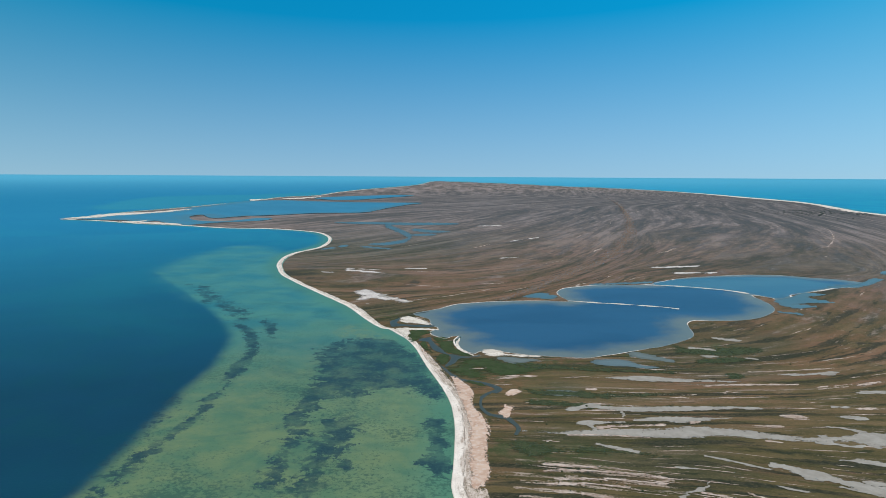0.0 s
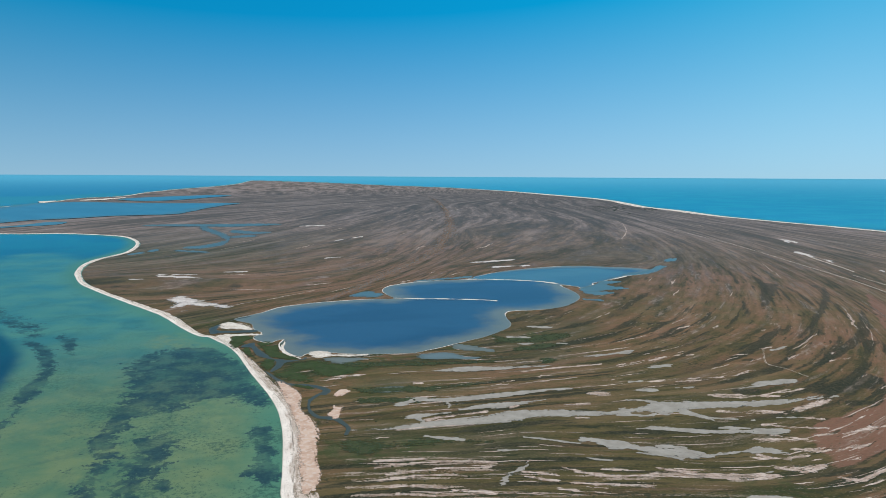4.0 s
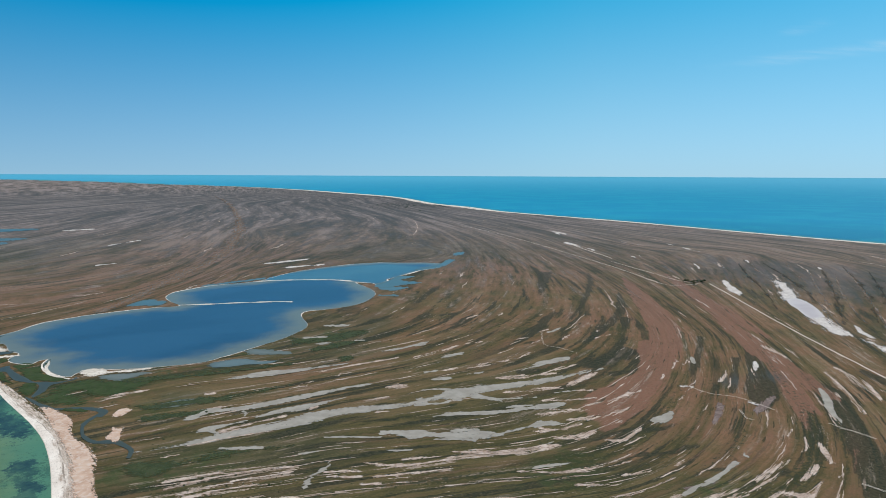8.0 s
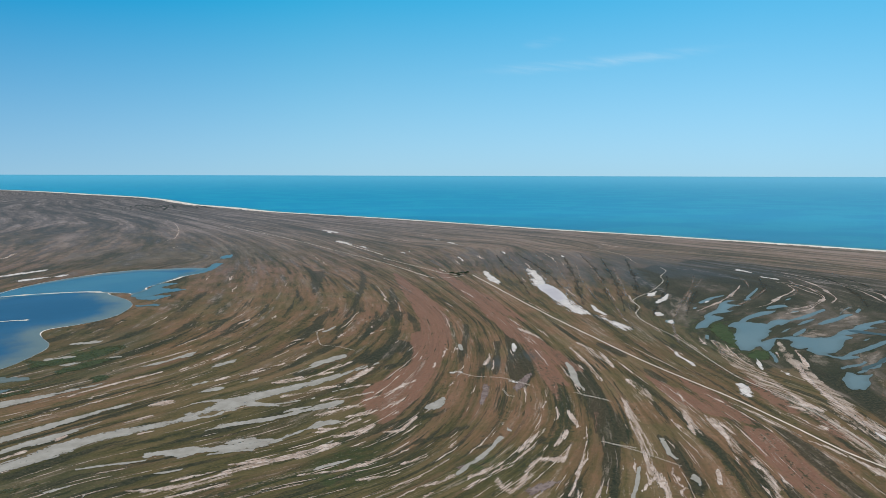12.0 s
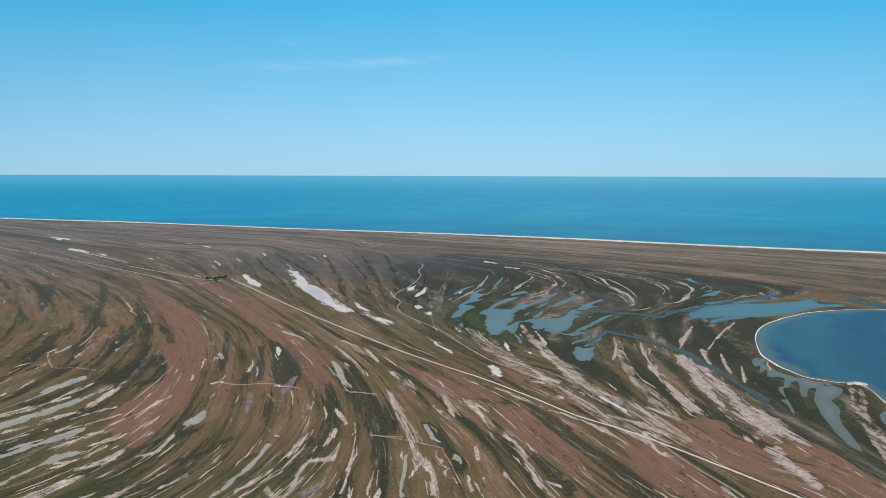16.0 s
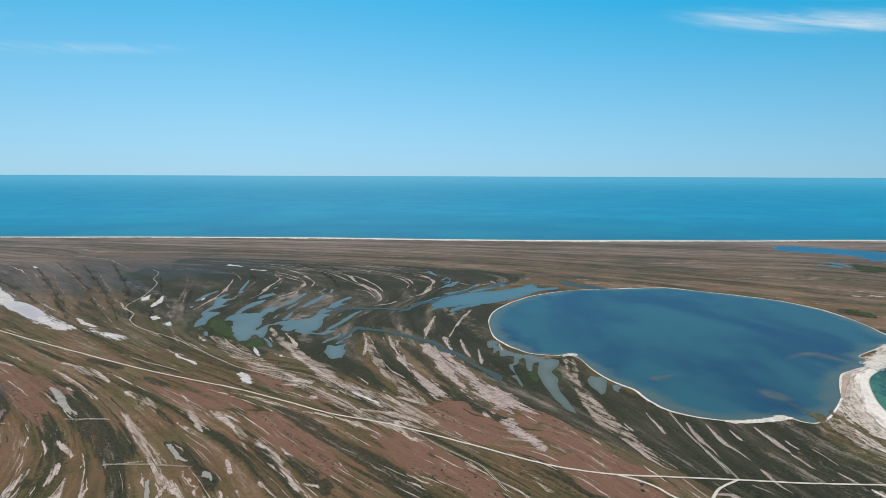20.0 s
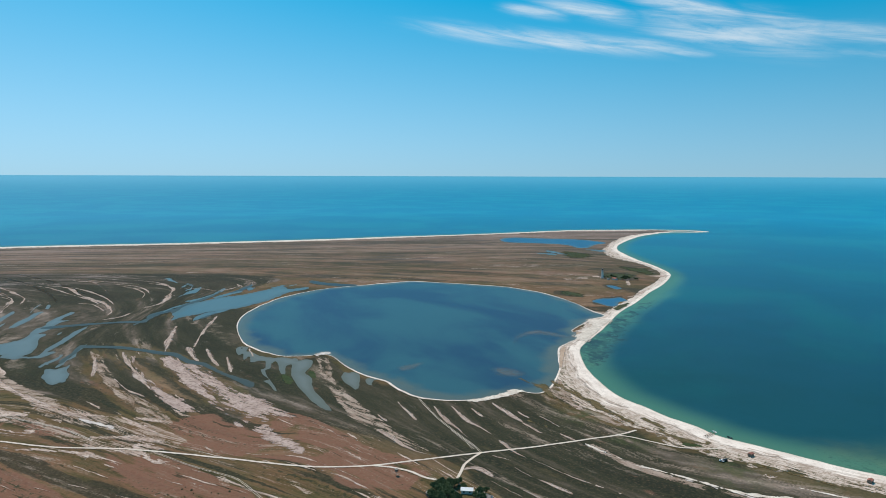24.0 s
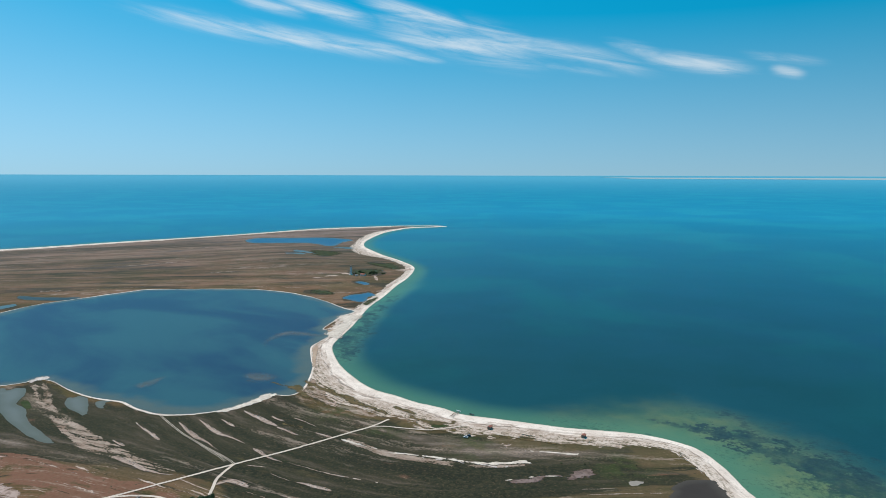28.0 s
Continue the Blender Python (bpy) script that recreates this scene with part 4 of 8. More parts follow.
SHOAL, WEED, GOLD = [], [], []
SHOAL.append(([(-2575, 4900), (-3150, 7450), (-2450, 8300), (-1800, 9750), (-1550, 7900), (-1900, 6400), (-1970, 5045), (-2225, 4560)], 150))
SHOAL.append(([(-730, 1770), (-705, 2285), (-510, 2120), (-445, 1785), (-258, 1354), (-133, 1089), (-77, 974), (-153, 972), (-274, 1130), (-402, 1228), (-560, 1415)], 70))
SHOAL.append(([(-710, 1645), (-605, 1475), (-493, 1302), (-395, 1146), (-332, 1023), (-303, 920), (-288, 817), (-287, 732), (-280, 628), (-275, 549), (-271, 488), (-274, 477), (-150, 300), (40, 300), (60, 700), (-60, 1080), (-250, 1400), (-304, 1352), (-410, 1495), (-540, 1575), (-635, 1610)], 17))
SHOAL.append(([(508, -416), (446, -469), (383, -494), (361, -558), (330, -617), (286, -655), (230, -656), (172, -635), (123, -614), (80, -588), (59, -562), (120, -470), (180, -500), (250, -520), (500, -450)], 75))
SHOAL.append(([(911, -686), (948, -753), (1104, -1006), (1205, -1185), (1068, -1042), (951, -867), (829, -704), (736, -588), (680, -521), (789, -583)], 40))
SHOAL.append(([(-585, 2010), (-500, 2090), (-430, 2510), (-575, 3045), (-395, 2405), (-425, 1905), (-460, 1785)], 30))
GOLD.append(([(-118, 1078), (-80, 1007), (-64, 965), (-110, 964), (-158, 1005), (-156, 1052)], 12))
GOLD.append(([(-117, 683), (-83, 758), (-34, 724), (1, 623), (-3, 597), (-23, 609), (-55, 606), (-77, 586), (-100, 614)], 26))
GOLD.append(([(-63, 599), (-42, 608), (-32, 578), (-51, 562)], 16))
GOLD.append(([(-73, 510), (-44, 546), (-6, 519), (9, 477), (8, 436), (-66, 450)], 22))
WEED.append(([(255, -649), (204, -657), (150, -636), (94, -600), (89, -576), (110, -556), (150, -588), (201, -604)], 70))
WEED.append(([(811, -611), (849, -685), (997, -909), (917, -821), (753, -618), (680, -521)], 30))
GOLD.append(([(214, -550), (183, -528), (156, -512), (141, -527), (176, -548)], 18))
WEED.append(([(-162, 930), (-120, 977), (-68, 965), (-33, 892), (-8, 789), (4, 706), (-13, 706), (-39, 734), (-65, 734), (-88, 714), (-111, 704), (-121, 660), (-125, 614), (-122, 562), (-119, 497), (-140, 478), (-140, 527), (-140, 614), (-147, 713), (-158, 822)], 16))
WEED.append(([(-115, 636), (-92, 652), (-75, 608), (-87, 562), (-94, 507), (-100, 478), (-110, 478), (-112, 539)], 16))
WEED.append(([(-83, 556), (-75, 548), (-70, 528), (-77, 520), (-85, 537)], 4))
WEED.append(([(-12, 646), (6, 646), (9, 576), (7, 508), (-5, 518), (-17, 545), (-8, 575)], 9))
WEED.append(([(-341, 1081), (-312, 1061), (-271, 967), (-245, 846), (-241, 784), (-256, 764), (-267, 820), (-265, 873), (-291, 966)], 7))
WEED.append(([(-249, 751), (-244, 760), (-240, 689), (-242, 639), (-246, 588), (-248, 532), (-248, 500), (-249, 476), (-258, 476), (-260, 526), (-260, 578), (-256, 634), (-255, 682)], 9))
WEED.append(([(-555, 1487), (-420, 1282), (-322, 1135), (-320, 1094), (-408, 1214), (-509, 1376)], 22))
WEED.append(([(-296, 1104), (-267, 1062), (-252, 967), (-269, 1003)], 8))
WEED.append(([(-279, 711), (-286, 683), (-285, 619), (-283, 559), (-276, 505), (-274, 476), (-286, 476), (-300, 542), (-310, 634), (-303, 710)], 22))
WEED.append(([(294, -601), (267, -615), (238, -631), (203, -627), (171, -623), (142, -623), (98, -626), (89, -575), (114, -550), (131, -568), (156, -580), (183, -594), (218, -604), (251, -603)], 14))
ST = np.radians(np.concatenate([np.arange(-40, 176, 0.3), np.arange(178, 320, 4.0)]))
SR = np.concatenate([[0.02, 200, 350], H * 1186.0 / np.concatenate([np.arange(620, 200, -3.5), np.arange(200, 6, -2.0), [5.0, 4.0]]), [90000.0, 160000.0, 500000.0]])
sx, sy = (SR[:, None] * np.sin(ST)[None]).ravel() + 4.0, (SR[:, None] * np.cos(ST)[None]).ravel() - 3.0


stray_x, stray_y = (sum((grainy(sx, sy, size, seed + size) - 0.5) * k for size, k in ((160.0, 0.5), (60.0, 0.6), (24.0, 0.6), (10.0, 0.6))) for seed in (3.0, 8.0))


def patch(zones, stray=1.3):
    v = np.zeros(sx.shape)
    for pts, soft in zones:
        q = curve(pts, True, 0.02, 15.0)
        lo, hi = q.min(0) - 3 * soft - 60, q.max(0) + 3 * soft + 60
        at = np.flatnonzero((sx > lo[0]) & (sx < hi[0]) & (sy > lo[1]) & (sy < hi[1]))
        v[at] = np.maximum(v[at], smooth(away(sx[at] + stray_x[at] * soft * stray, sy[at] + stray_y[at] * soft * stray, q), -soft * 1.3, soft * 1.3))
    return v


sd = read(INLAND, sx, sy)
# far, rimward: distance weights of the painted sky sheen and horizon haze
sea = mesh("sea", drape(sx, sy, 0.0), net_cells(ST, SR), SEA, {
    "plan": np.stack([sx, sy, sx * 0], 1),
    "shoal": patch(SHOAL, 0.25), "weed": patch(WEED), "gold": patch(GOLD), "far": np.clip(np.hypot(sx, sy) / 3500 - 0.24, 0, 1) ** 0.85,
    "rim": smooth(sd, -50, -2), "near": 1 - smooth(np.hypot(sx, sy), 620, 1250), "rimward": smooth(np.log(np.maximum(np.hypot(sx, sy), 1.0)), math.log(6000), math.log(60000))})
tagged(sea, "calm blue sea over pale shoals and dark weed beds", "sea", kind="structure")

# ---- beaches, lagoons, roads ----
LAY = 0.70


def shore_strip(name, label, q, width, z0, z1, shrub=0.0, closed=False, seed=0.0, wild=0.0):
    """Sand along a shore line: the water's edge, the crest, a ragged inner edge."""
    soft = q.copy()
    for _ in range(12):
        soft = (np.roll(soft, 1, 0) + soft + np.roll(soft, -1, 0)) / 3
    nn = normals(soft, closed)
    r = np.hypot(q[:, 0], q[:, 1])
    w = np.broadcast_to(np.asarray(width, float), (len(q),)).copy()
    for i, (x, y) in enumerate(q):
        s = max(10.0, r[i] * 0.02)
        w[i] *= 1 + 0.16 * noise.fractal(Vector((x / s, y / s, seed)), 0.7, 2.0, 4)
    if wild:
        for i, (x, y) in enumerate(q):
            w[i] *= np.clip(1 - 0.55 * wild + (0.5 + 1.7 * wild) * noise.noise(Vector((x / 110, y / 110, seed))), 0.05, 1.7)
    w = np.maximum(w, 0.3)
    rows = []
    for u, z in ((-0.06, z0 - 0.1), (0.05, z0 + 0.05), (0.3, z1 + 0.05), (0.65, z1 + 0.04), (1.0, z1)):
        rows.append(drape(q[:, 0] + nn[:, 0] * w * u, q[:, 1] + nn[:, 1] * w * u, z))
    n = len(q)
    co = np.concatenate(rows)
    a, b = np.meshgrid(np.arange(4), np.arange(n if closed else n - 1), indexing="ij")
    c = (b + 1) % n
    f = np.stack([a * n + b, a * n + c, (a + 1) * n + c, (a + 1) * n + b], -1).reshape(-1, 4)
    across = np.repeat([-0.06, 0.05, 0.3, 0.65, 1.0], n)
    run = np.concatenate([[0], np.cumsum(np.hypot(*np.diff(soft, axis=0).T))])
    ob = mesh(name, co, f, SAND, {"along": np.tile(run, 5), "athwart": across * np.tile(w, 5), "across": across, "shrub": np.broadcast_to(shrub, (len(co),))})
    return tagged(ob, label, "beach", kind="structure")


line = ragged(SHORE, True, 0.0008)
area = 0.5 * np.sum(line[:, 0] * np.roll(line[:, 1], -1) - np.roll(line[:, 0], -1) * line[:, 1])
if area < 0:
    line = line[::-1]
far = np.hypot(line[:, 0], line[:, 1])
SPANS = [(12, 632, 24, 0.8), (-12, 798, 16, 0.8), (-52, 971, 9, 0.4), (-183, 1235, 16, 0.4), (-320, 1475, 13, 0.3), (-450, 1805, 14, 0.3),
         (-445, 2160, 18, 0.3), (-460, 2650, 14, 0.3), (-990, 3050, 22, 0.3), (211, -557, 24, 0.5), (342, -530, 42, 0.9), (436, -489, 54, 0.9),
         (564, -479, 56, 0.8), (718, -542, 44, 0.9), (820, -628, 34, 0.7), (984, -851, 22, 0.4), (1145, -1085, 22, 0.5), (1285, -1230, 24, 0.5),
         (1655, -1400, 60, 0.7), (1865, -1555, 40, 0.5), (2200, -2110, 40, 0.4), (2410, -1985, 62, 0.3), (2490, -640, 62, 0.2),
         (2630, 325, 60, 0.2), (2690, 1510, 50, 0.2), (2790, 3000, 60, 0.2), (2995, 4435, 110, 0.2), (3850, 8500, 160, 0.2), (30, 330, 30, 1.0)]
wsum = np.zeros(len(line))
coast_w = np.zeros(len(line))
coast_s = np.zeros(len(line))
for x, y, w, s in SPANS:
    k = 1 / ((line[:, 0] - x) ** 2 + (line[:, 1] - y) ** 2 + 50.0) ** 1.5
    coast_w, coast_s, wsum = coast_w + k * w, coast_s + k * s, wsum + k
coast_w, coast_s = coast_w / wsum, coast_s / wsum
shore_strip("beach", "white shell sand beach along the shore", line, coast_w, 0.0, 0.55, np.tile(coast_s, 5), True)


WATERS = []


def lagoon(pts, kind):
    q = ragged(curve(pts), True, 0.0012, 3.0)
    WATERS.append(curve(pts, True, 0.02, 15.0))
    mat = LAGOON_A if kind == "lagoon_a" else LAGOON_B
    ob = fill("lagoon", q, LAY, mat)
    tagged(ob, "still blue lagoon with a pale sandy rim", "lagoon", kind="structure")
    area = 0.5 * np.sum(q[:, 0] * np.roll(q[:, 1], -1) - np.roll(q[:, 0], -1) * q[:, 1])
    if area > 0:
        q = q[::-1]
    shore_strip("lagoon_shore", "thin white sand rim of a lagoon", q, 1.2 + np.hypot(q[:, 0], q[:, 1]) * 0.0016, LAY, LAY + 0.06, 0.2, True, 9.0, 1.0 if kind == "lagoon_a" else 0.3)


def bay(pts, kind):
    WATERS.append(curve(pts, True, 0.02, 15.0))
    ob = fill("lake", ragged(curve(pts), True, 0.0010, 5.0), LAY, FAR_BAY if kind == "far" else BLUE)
    tagged(ob, "small bright blue lake in the dry grass", "lake", kind="structure")


COUNT = [0]


def fingers(q, reach, width):
    """Draws the edge of a shape in and out along the ridges, as water and mud creep between them."""
    x, y = q[:, 0], q[:, 1]
    a = np.arctan2(read(ANGLE_S, x, y), read(ANGLE_C, x, y)) / 2
    v = athwart_of(x, y)
    far_off = np.hypot(x, y)
    push = np.array([noise.fractal(Vector((p / width, s / 90, w / 90)), 0.6, 2.1, 4) for p, s, w in zip(v, x, y)]) * far_off * reach
    return q + np.stack([np.cos(a) * push, np.sin(a) * push], 1)


def piece(name, pts, layer, mat, label, category, group, seed, rough=0.0022):
    q = ragged(curve(pts, True, 0.0016 if name == "pond" else 0.0028), True, rough, seed)
    if name in ("pond", "mud_flat", "salt_pan"):
        size = math.sqrt(np.ptp(q[:, 0]) * np.ptp(q[:, 1])) / math.hypot(*q.mean(0))
        q = fingers(q, min(0.006, size * 0.25), 2.5)
    COUNT[0] += 1
    ob = fill(name, q, LAY + layer * 2 + COUNT[0] * 0.6180339 % 1 * 0.073, mat)
    x, y = np.array([q[:, 0].mean()]), np.array([q[:, 1].mean()])
    a = float(np.arctan2(read(ANGLE_S, x, y), read(ANGLE_C, x, y))[0]) / 2
    if name in ("shell_bank", "beach_scrub", "sand_bar"):
        e = np.linalg.eigh(np.cov((q - q.mean(0)).T))[1]
        a = math.atan2(e[1, 1], e[0, 1])
    co = np.empty(len(ob.data.vertices) * 3, np.float32)
    ob.data.vertices.foreach_get("co", co)
    co = co.reshape(-1, 3)
    k = np.clip(np.hypot(x[0], y[0]) / 480, 1, 6)
    across = co[:, 1] * math.cos(a) - co[:, 0] * math.sin(a)
    if name in ("sand_streak", "mud_flat", "salt_pan"):
        across = athwart_of(co[:, 0].astype(float), co[:, 1].astype(float)) * 1.5
    grain(ob, (co[:, 0] * math.cos(a) + co[:, 1] * math.sin(a)) / k, across / k)
    return tagged(ob, label, category, group)


def grain(ob, along, athwart):
    for key, v in (("along", along), ("athwart", athwart)):
        ob.data.attributes.new(key, "FLOAT", "POINT").data.foreach_set("value", np.asarray(v, np.float32))


def pond(pts):
    piece("pond", pts, 0.020, POND, "shallow grey-blue pond among dark grass", "pond", "ponds", 7.0, 0.0020)


def greypond(pts):
    piece("pond", pts, 0.020, GREY_POND, "shallow grey pond with dark grassy tongues", "pond", "ponds", 7.0, 0.0014)


def arm(pts):
    piece("lagoon_arm", pts, 0.018, ARM, "paler shallow arm of the blue lagoon", "lagoon", "ponds", 7.0, 0.0008)


def darkpond(pts):
    piece("pond", pts, 0.021, DARK_POND, "dark peaty pond behind the beach", "pond", "ponds", 7.0, 0.001)


def creek(pts):
    piece("creek", pts, 0.026, CREEK, "narrow winding creek through the marsh", "creek", "creeks", 8.0, 0.0022)


def bluestrip(pts):
    piece("pond", pts, 0.023, STRIP, "narrow bright blue water between grassy ridges", "pond", "ponds", 8.0, 0.0022)


def mud(pts):
    piece("mud_flat", pts, 0.040, MUD, "dried grey salt mud strip between grassy ridges", "mud flat", "mud flats", 11.0, 0.0036)


def salt(pts):
    piece("salt_pan", pts, 0.050, SALT, "white salt-crusted pan in dry grass", "salt pan", "salt pans", 13.0, 0.0060)


def brine(pts):
    piece("salt_pan", pts, 0.056, BRINE, "thin mauve brine standing on a white salt pan", "salt pan", "salt pans", 12.0, 0.0030)


def saltmud(pts):
    piece("mud_flat", pts, 0.055, MUD, "wet grey mud in the middle of a salt flat", "mud flat", "mud flats", 11.0, 0.0020)


def wetsand(pts):
    piece("sand_bar", pts, 0.066, WET_SAND, "damp tan sand flat between lagoon and sea", "sand bar", "sand bars", 14.0, 0.0020)


def grassy(pts):
    piece("marsh", pts, 0.024, GRASSY, "patch of greener grass in the dry steppe", "grass", "marshes", 16.0, 0.006)


def sandbar(pts):
    piece("sand_bar", pts, 0.060, BAR, "white sand bar at the water's edge", "sand bar", "sand bars", 14.0, 0.0030)


def shallow(pts):
    piece("sand_bar", pts, 0.058, SHALLOW, "pale sand bar lying just under the water", "sand bar", "sand bars", 14.0, 0.0030)


def litter(pts):
    piece("shell_bank", pts, 0.068, LITTER, "rusty brown bank of dry weed and shells behind the beach", "shell bank", "shell banks", 14.0, 0.0030)


def scrub(pts):
    piece("beach_scrub", pts, 0.070, SCRUB, "brown-green dry scrub on the sand behind the beach", "bushes", "beach scrub", 14.0, 0.0060)


def pink(pts):
    piece("mud_flat", pts, 0.034, PINK, "dull mauve dried mud in a hollow", "mud flat", "mud flats", 15.0, 0.004)


def marsh(pts):
    piece("marsh", pts, 0.024, MARSH, "lush green marsh grass beside a creek", "marsh", "marshes", 16.0, 0.005)


ZONES = {"swale": [], "heath": [], "wet": [], "bare": [], "olive": []}


def pale(pts):
    piece("sand_streak", pts, 0.030, PALE, "bare pinkish sand streak along an old beach ridge", "sand patch", "sand streaks", 18.0, 0.0045)
    ZONES["bare"].append(pts)




def ribbon(pts, width, mat=None):
    """A narrow sand crest that follows a bending ridge, swelling and thinning as it goes."""
    q = ragged(curve(pts, False, 0.004, 3.0), False, 0.0016, 18.0)
    nn = normals(q, False)
    n = len(q)
    run = np.concatenate([[0], np.cumsum(np.hypot(*np.diff(q, axis=0).T))])
    w = width * np.clip(np.sin(np.pi * np.linspace(0.02, 0.98, n)) ** 0.5, 0.1, 1)
    w = w * np.array([0.8 + 1.1 * noise.fractal(Vector((x / 60, y / 60, 4.0)), 0.7, 2.1, 4) for x, y in q]).clip(0.25, 1.8)
    COUNT[0] += 1
    z = LAY + 0.06 + COUNT[0] * 0.6180339 % 1 * 0.073 + np.minimum(np.maximum(np.hypot(q[:, 0], q[:, 1]) - R0, 0) * 0.002, 2.0)
    steps = ((-0.5, 0.0), (-0.28, 0.6), (0.0, 1.0), (0.28, 0.6), (0.5, 0.0))
    co = np.concatenate([drape(q[:, 0] + nn[:, 0] * w * u, q[:, 1] + nn[:, 1] * w * u, z) for u, _ in steps])
    a, b = np.meshgrid(np.arange(4), np.arange(n - 1), indexing="ij")
    cells = np.stack([a * n + b, (a + 1) * n + b, (a + 1) * n + b + 1, a * n + b + 1], -1).reshape(-1, 4)[:, ::-1]
    ob = mesh("sand_streak", co, cells, mat or CREST, {"rim": np.repeat([e for _, e in steps], n)})
    k = np.clip(np.hypot(*q.mean(0)) / 480, 1, 6)
    grain(ob, np.tile(run, 5) / k, np.concatenate([w * u for u, _ in steps]) / k)
    if mat is SEDGE:
        ob.name = "sedge_strip"
        tagged(ob, "dark sedge strip in a damp hollow between ridges", "grass", "sedge strips")
    else:
        tagged(ob, "pale sand crest of a bending ridge", "sand patch", "sand streaks")


def saltline(pts, width):
    """A thin white crust along the foot of a ridge, swelling into small scallops."""
    q = ragged(curve(pts, False, 0.003, 1.5), False, 0.0022, 6.0)
    nn = normals(q, False)
    w = width * np.array([max(0.25, 0.7 + 1.6 * noise.noise(Vector((x / 9, y / 9, 2.0)))) for x, y in q])
    edge = np.concatenate([q + nn * (w * 0.7)[:, None], (q - nn * (w * 0.3)[:, None])[::-1]])
    piece("salt_pan", edge[::2], 0.050, SALT, "thin scalloped white salt edge in dark grass", "salt pan", "salt pans", 13.0, 0.0010)


def sandfield(pts):
    piece("sand_streak", pts, 0.031, FIELD, "broad bare pinkish sand ridge beside the creek", "sand patch", "sand streaks", 18.0, 0.0060)


def swale(pts):
    ZONES["swale"].append(pts)


def heath(pts):
    ZONES["heath"].append(pts)


def dune(pts):
    ZONES["bare"].append(pts)


def olive(pts):
    ZONES["olive"].append(pts)


def wet(pts):
    ZONES["wet"].append(pts)


def road(pts, width):
    """A sand road; a narrow one is two wheel ruts."""
    q = ragged(curve(pts, False, 0.006, 4.0), False, 0.0005, 17.0)
    nn = normals(q, False)
    n = len(q)
    lanes = [(0.0, width * 0.8)] if width > 2.0 else [(-0.7, width * 0.3), (0.7, width * 0.3)]
    rows, cells = [], []
    for side, w in lanes:
        at = len(rows) * n
        for u, z in ((-0.5, -0.05), (-0.2, 0.01), (0, 0.03), (0.2, 0.01), (0.5, -0.05)):
            rows.append(drape(q[:, 0] + nn[:, 0] * (side + w * u), q[:, 1] + nn[:, 1] * (side + w * u), LAY + 0.24 + z))
        a, b = np.meshgrid(np.arange(4), np.arange(n - 1), indexing="ij")
        cells.append(np.stack([a * n + b, (a + 1) * n + b, (a + 1) * n + b + 1, a * n + b + 1], -1).reshape(-1, 4)[:, ::-1] + at)
    ob = mesh("road" if width > 2.0 else "track", np.concatenate(rows), np.concatenate(cells), ROAD)
    tagged(ob, "pale sand road through the steppe" if width > 2.0 else "two pale wheel ruts through the grass", "road", kind="structure")


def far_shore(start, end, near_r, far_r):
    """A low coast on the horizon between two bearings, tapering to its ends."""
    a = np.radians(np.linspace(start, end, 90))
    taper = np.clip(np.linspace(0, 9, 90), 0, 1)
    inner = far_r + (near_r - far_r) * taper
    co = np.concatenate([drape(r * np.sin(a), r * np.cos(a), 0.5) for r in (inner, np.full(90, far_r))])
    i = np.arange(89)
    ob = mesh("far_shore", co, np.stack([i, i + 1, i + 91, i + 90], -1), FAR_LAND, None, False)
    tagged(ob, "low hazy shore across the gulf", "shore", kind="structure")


outline = [(-51, 1155), (-27, 1180), (-6, 1200), (22, 1239), (50, 1254), (89, 1271), (150, 1281), (202, 1284), (244, 1280), (238, 1335), (240, 1384), (261, 1428), (304, 1459), (360, 1480), (440, 1485), (470, 1500), (500, 1525), (555, 1575), (630, 1615), (715, 1640), (780, 1650), (845, 1640), (895, 1605), (950, 1575), (975, 1515), (900, 1465), (860, 1455), (790, 1410), (740, 1380), (715, 1365), (696, 1319), (658, 1293), (664, 1332), (635, 1360), (628, 1273), (611, 1213), (586, 1175), (550, 1138), (504, 1114), (457, 1110), (424, 1112), (406, 1093), (396, 1056), (387, 1011), (370, 983), (322, 940), (280, 917), (240, 895)]
outline += [(222, 886), (192, 873), (151, 878), (109, 889), (82, 901), (54, 903), (43, 891), (31, 910), (20, 938), (19, 970), (26, 993), (15, 988), (4, 976), (-12, 996), (-17, 1018), (-6, 1042), (-17, 1069), (-22, 1110), (-34, 1127)]
lagoon(outline, 'lagoon_a')
outline = [(1049, -142), (1111, -151), (1164, -167), (1213, -191), (1269, -227), (1317, -269), (1359, -325), (1383, -380), (1392, -460), (1400, -545), (1400, -575), (1350, -633), (1294, -689), (1245, -732), (1174, -758), (1102, -764), (1018, -756), (948, -738), (914, -735), (903, -701), (877, -663), (842, -614), (823, -621), (799, -595), (783, -564), (764, -536), (716, -502), (683, -481), (651, -454), (625, -429), (611, -408), (612, -398), (627, -385), (628, -372), (621, -353), (620, -332), (629, -303), (645, -283), (662, -273), (689, -267), (720, -265), (755, -249), (798, -240), (852, -237), (871, -227), (870, -207), (881, -179), (907, -161)]
outline += [(945, -148), (980, -141)]
lagoon(outline, 'lagoon_b')
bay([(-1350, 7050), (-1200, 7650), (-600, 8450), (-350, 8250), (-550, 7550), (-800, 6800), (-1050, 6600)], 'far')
bay([(2215, -1275), (2250, -1360), (2175, -1445), (2105, -1530), (2035, -1560), (1940, -1555), (1905, -1485), (1825, -1385), (1840, -1360), (1915, -1380), (1970, -1370), (2010, -1335), (2065, -1275), (2110, -1240)], 'lake')
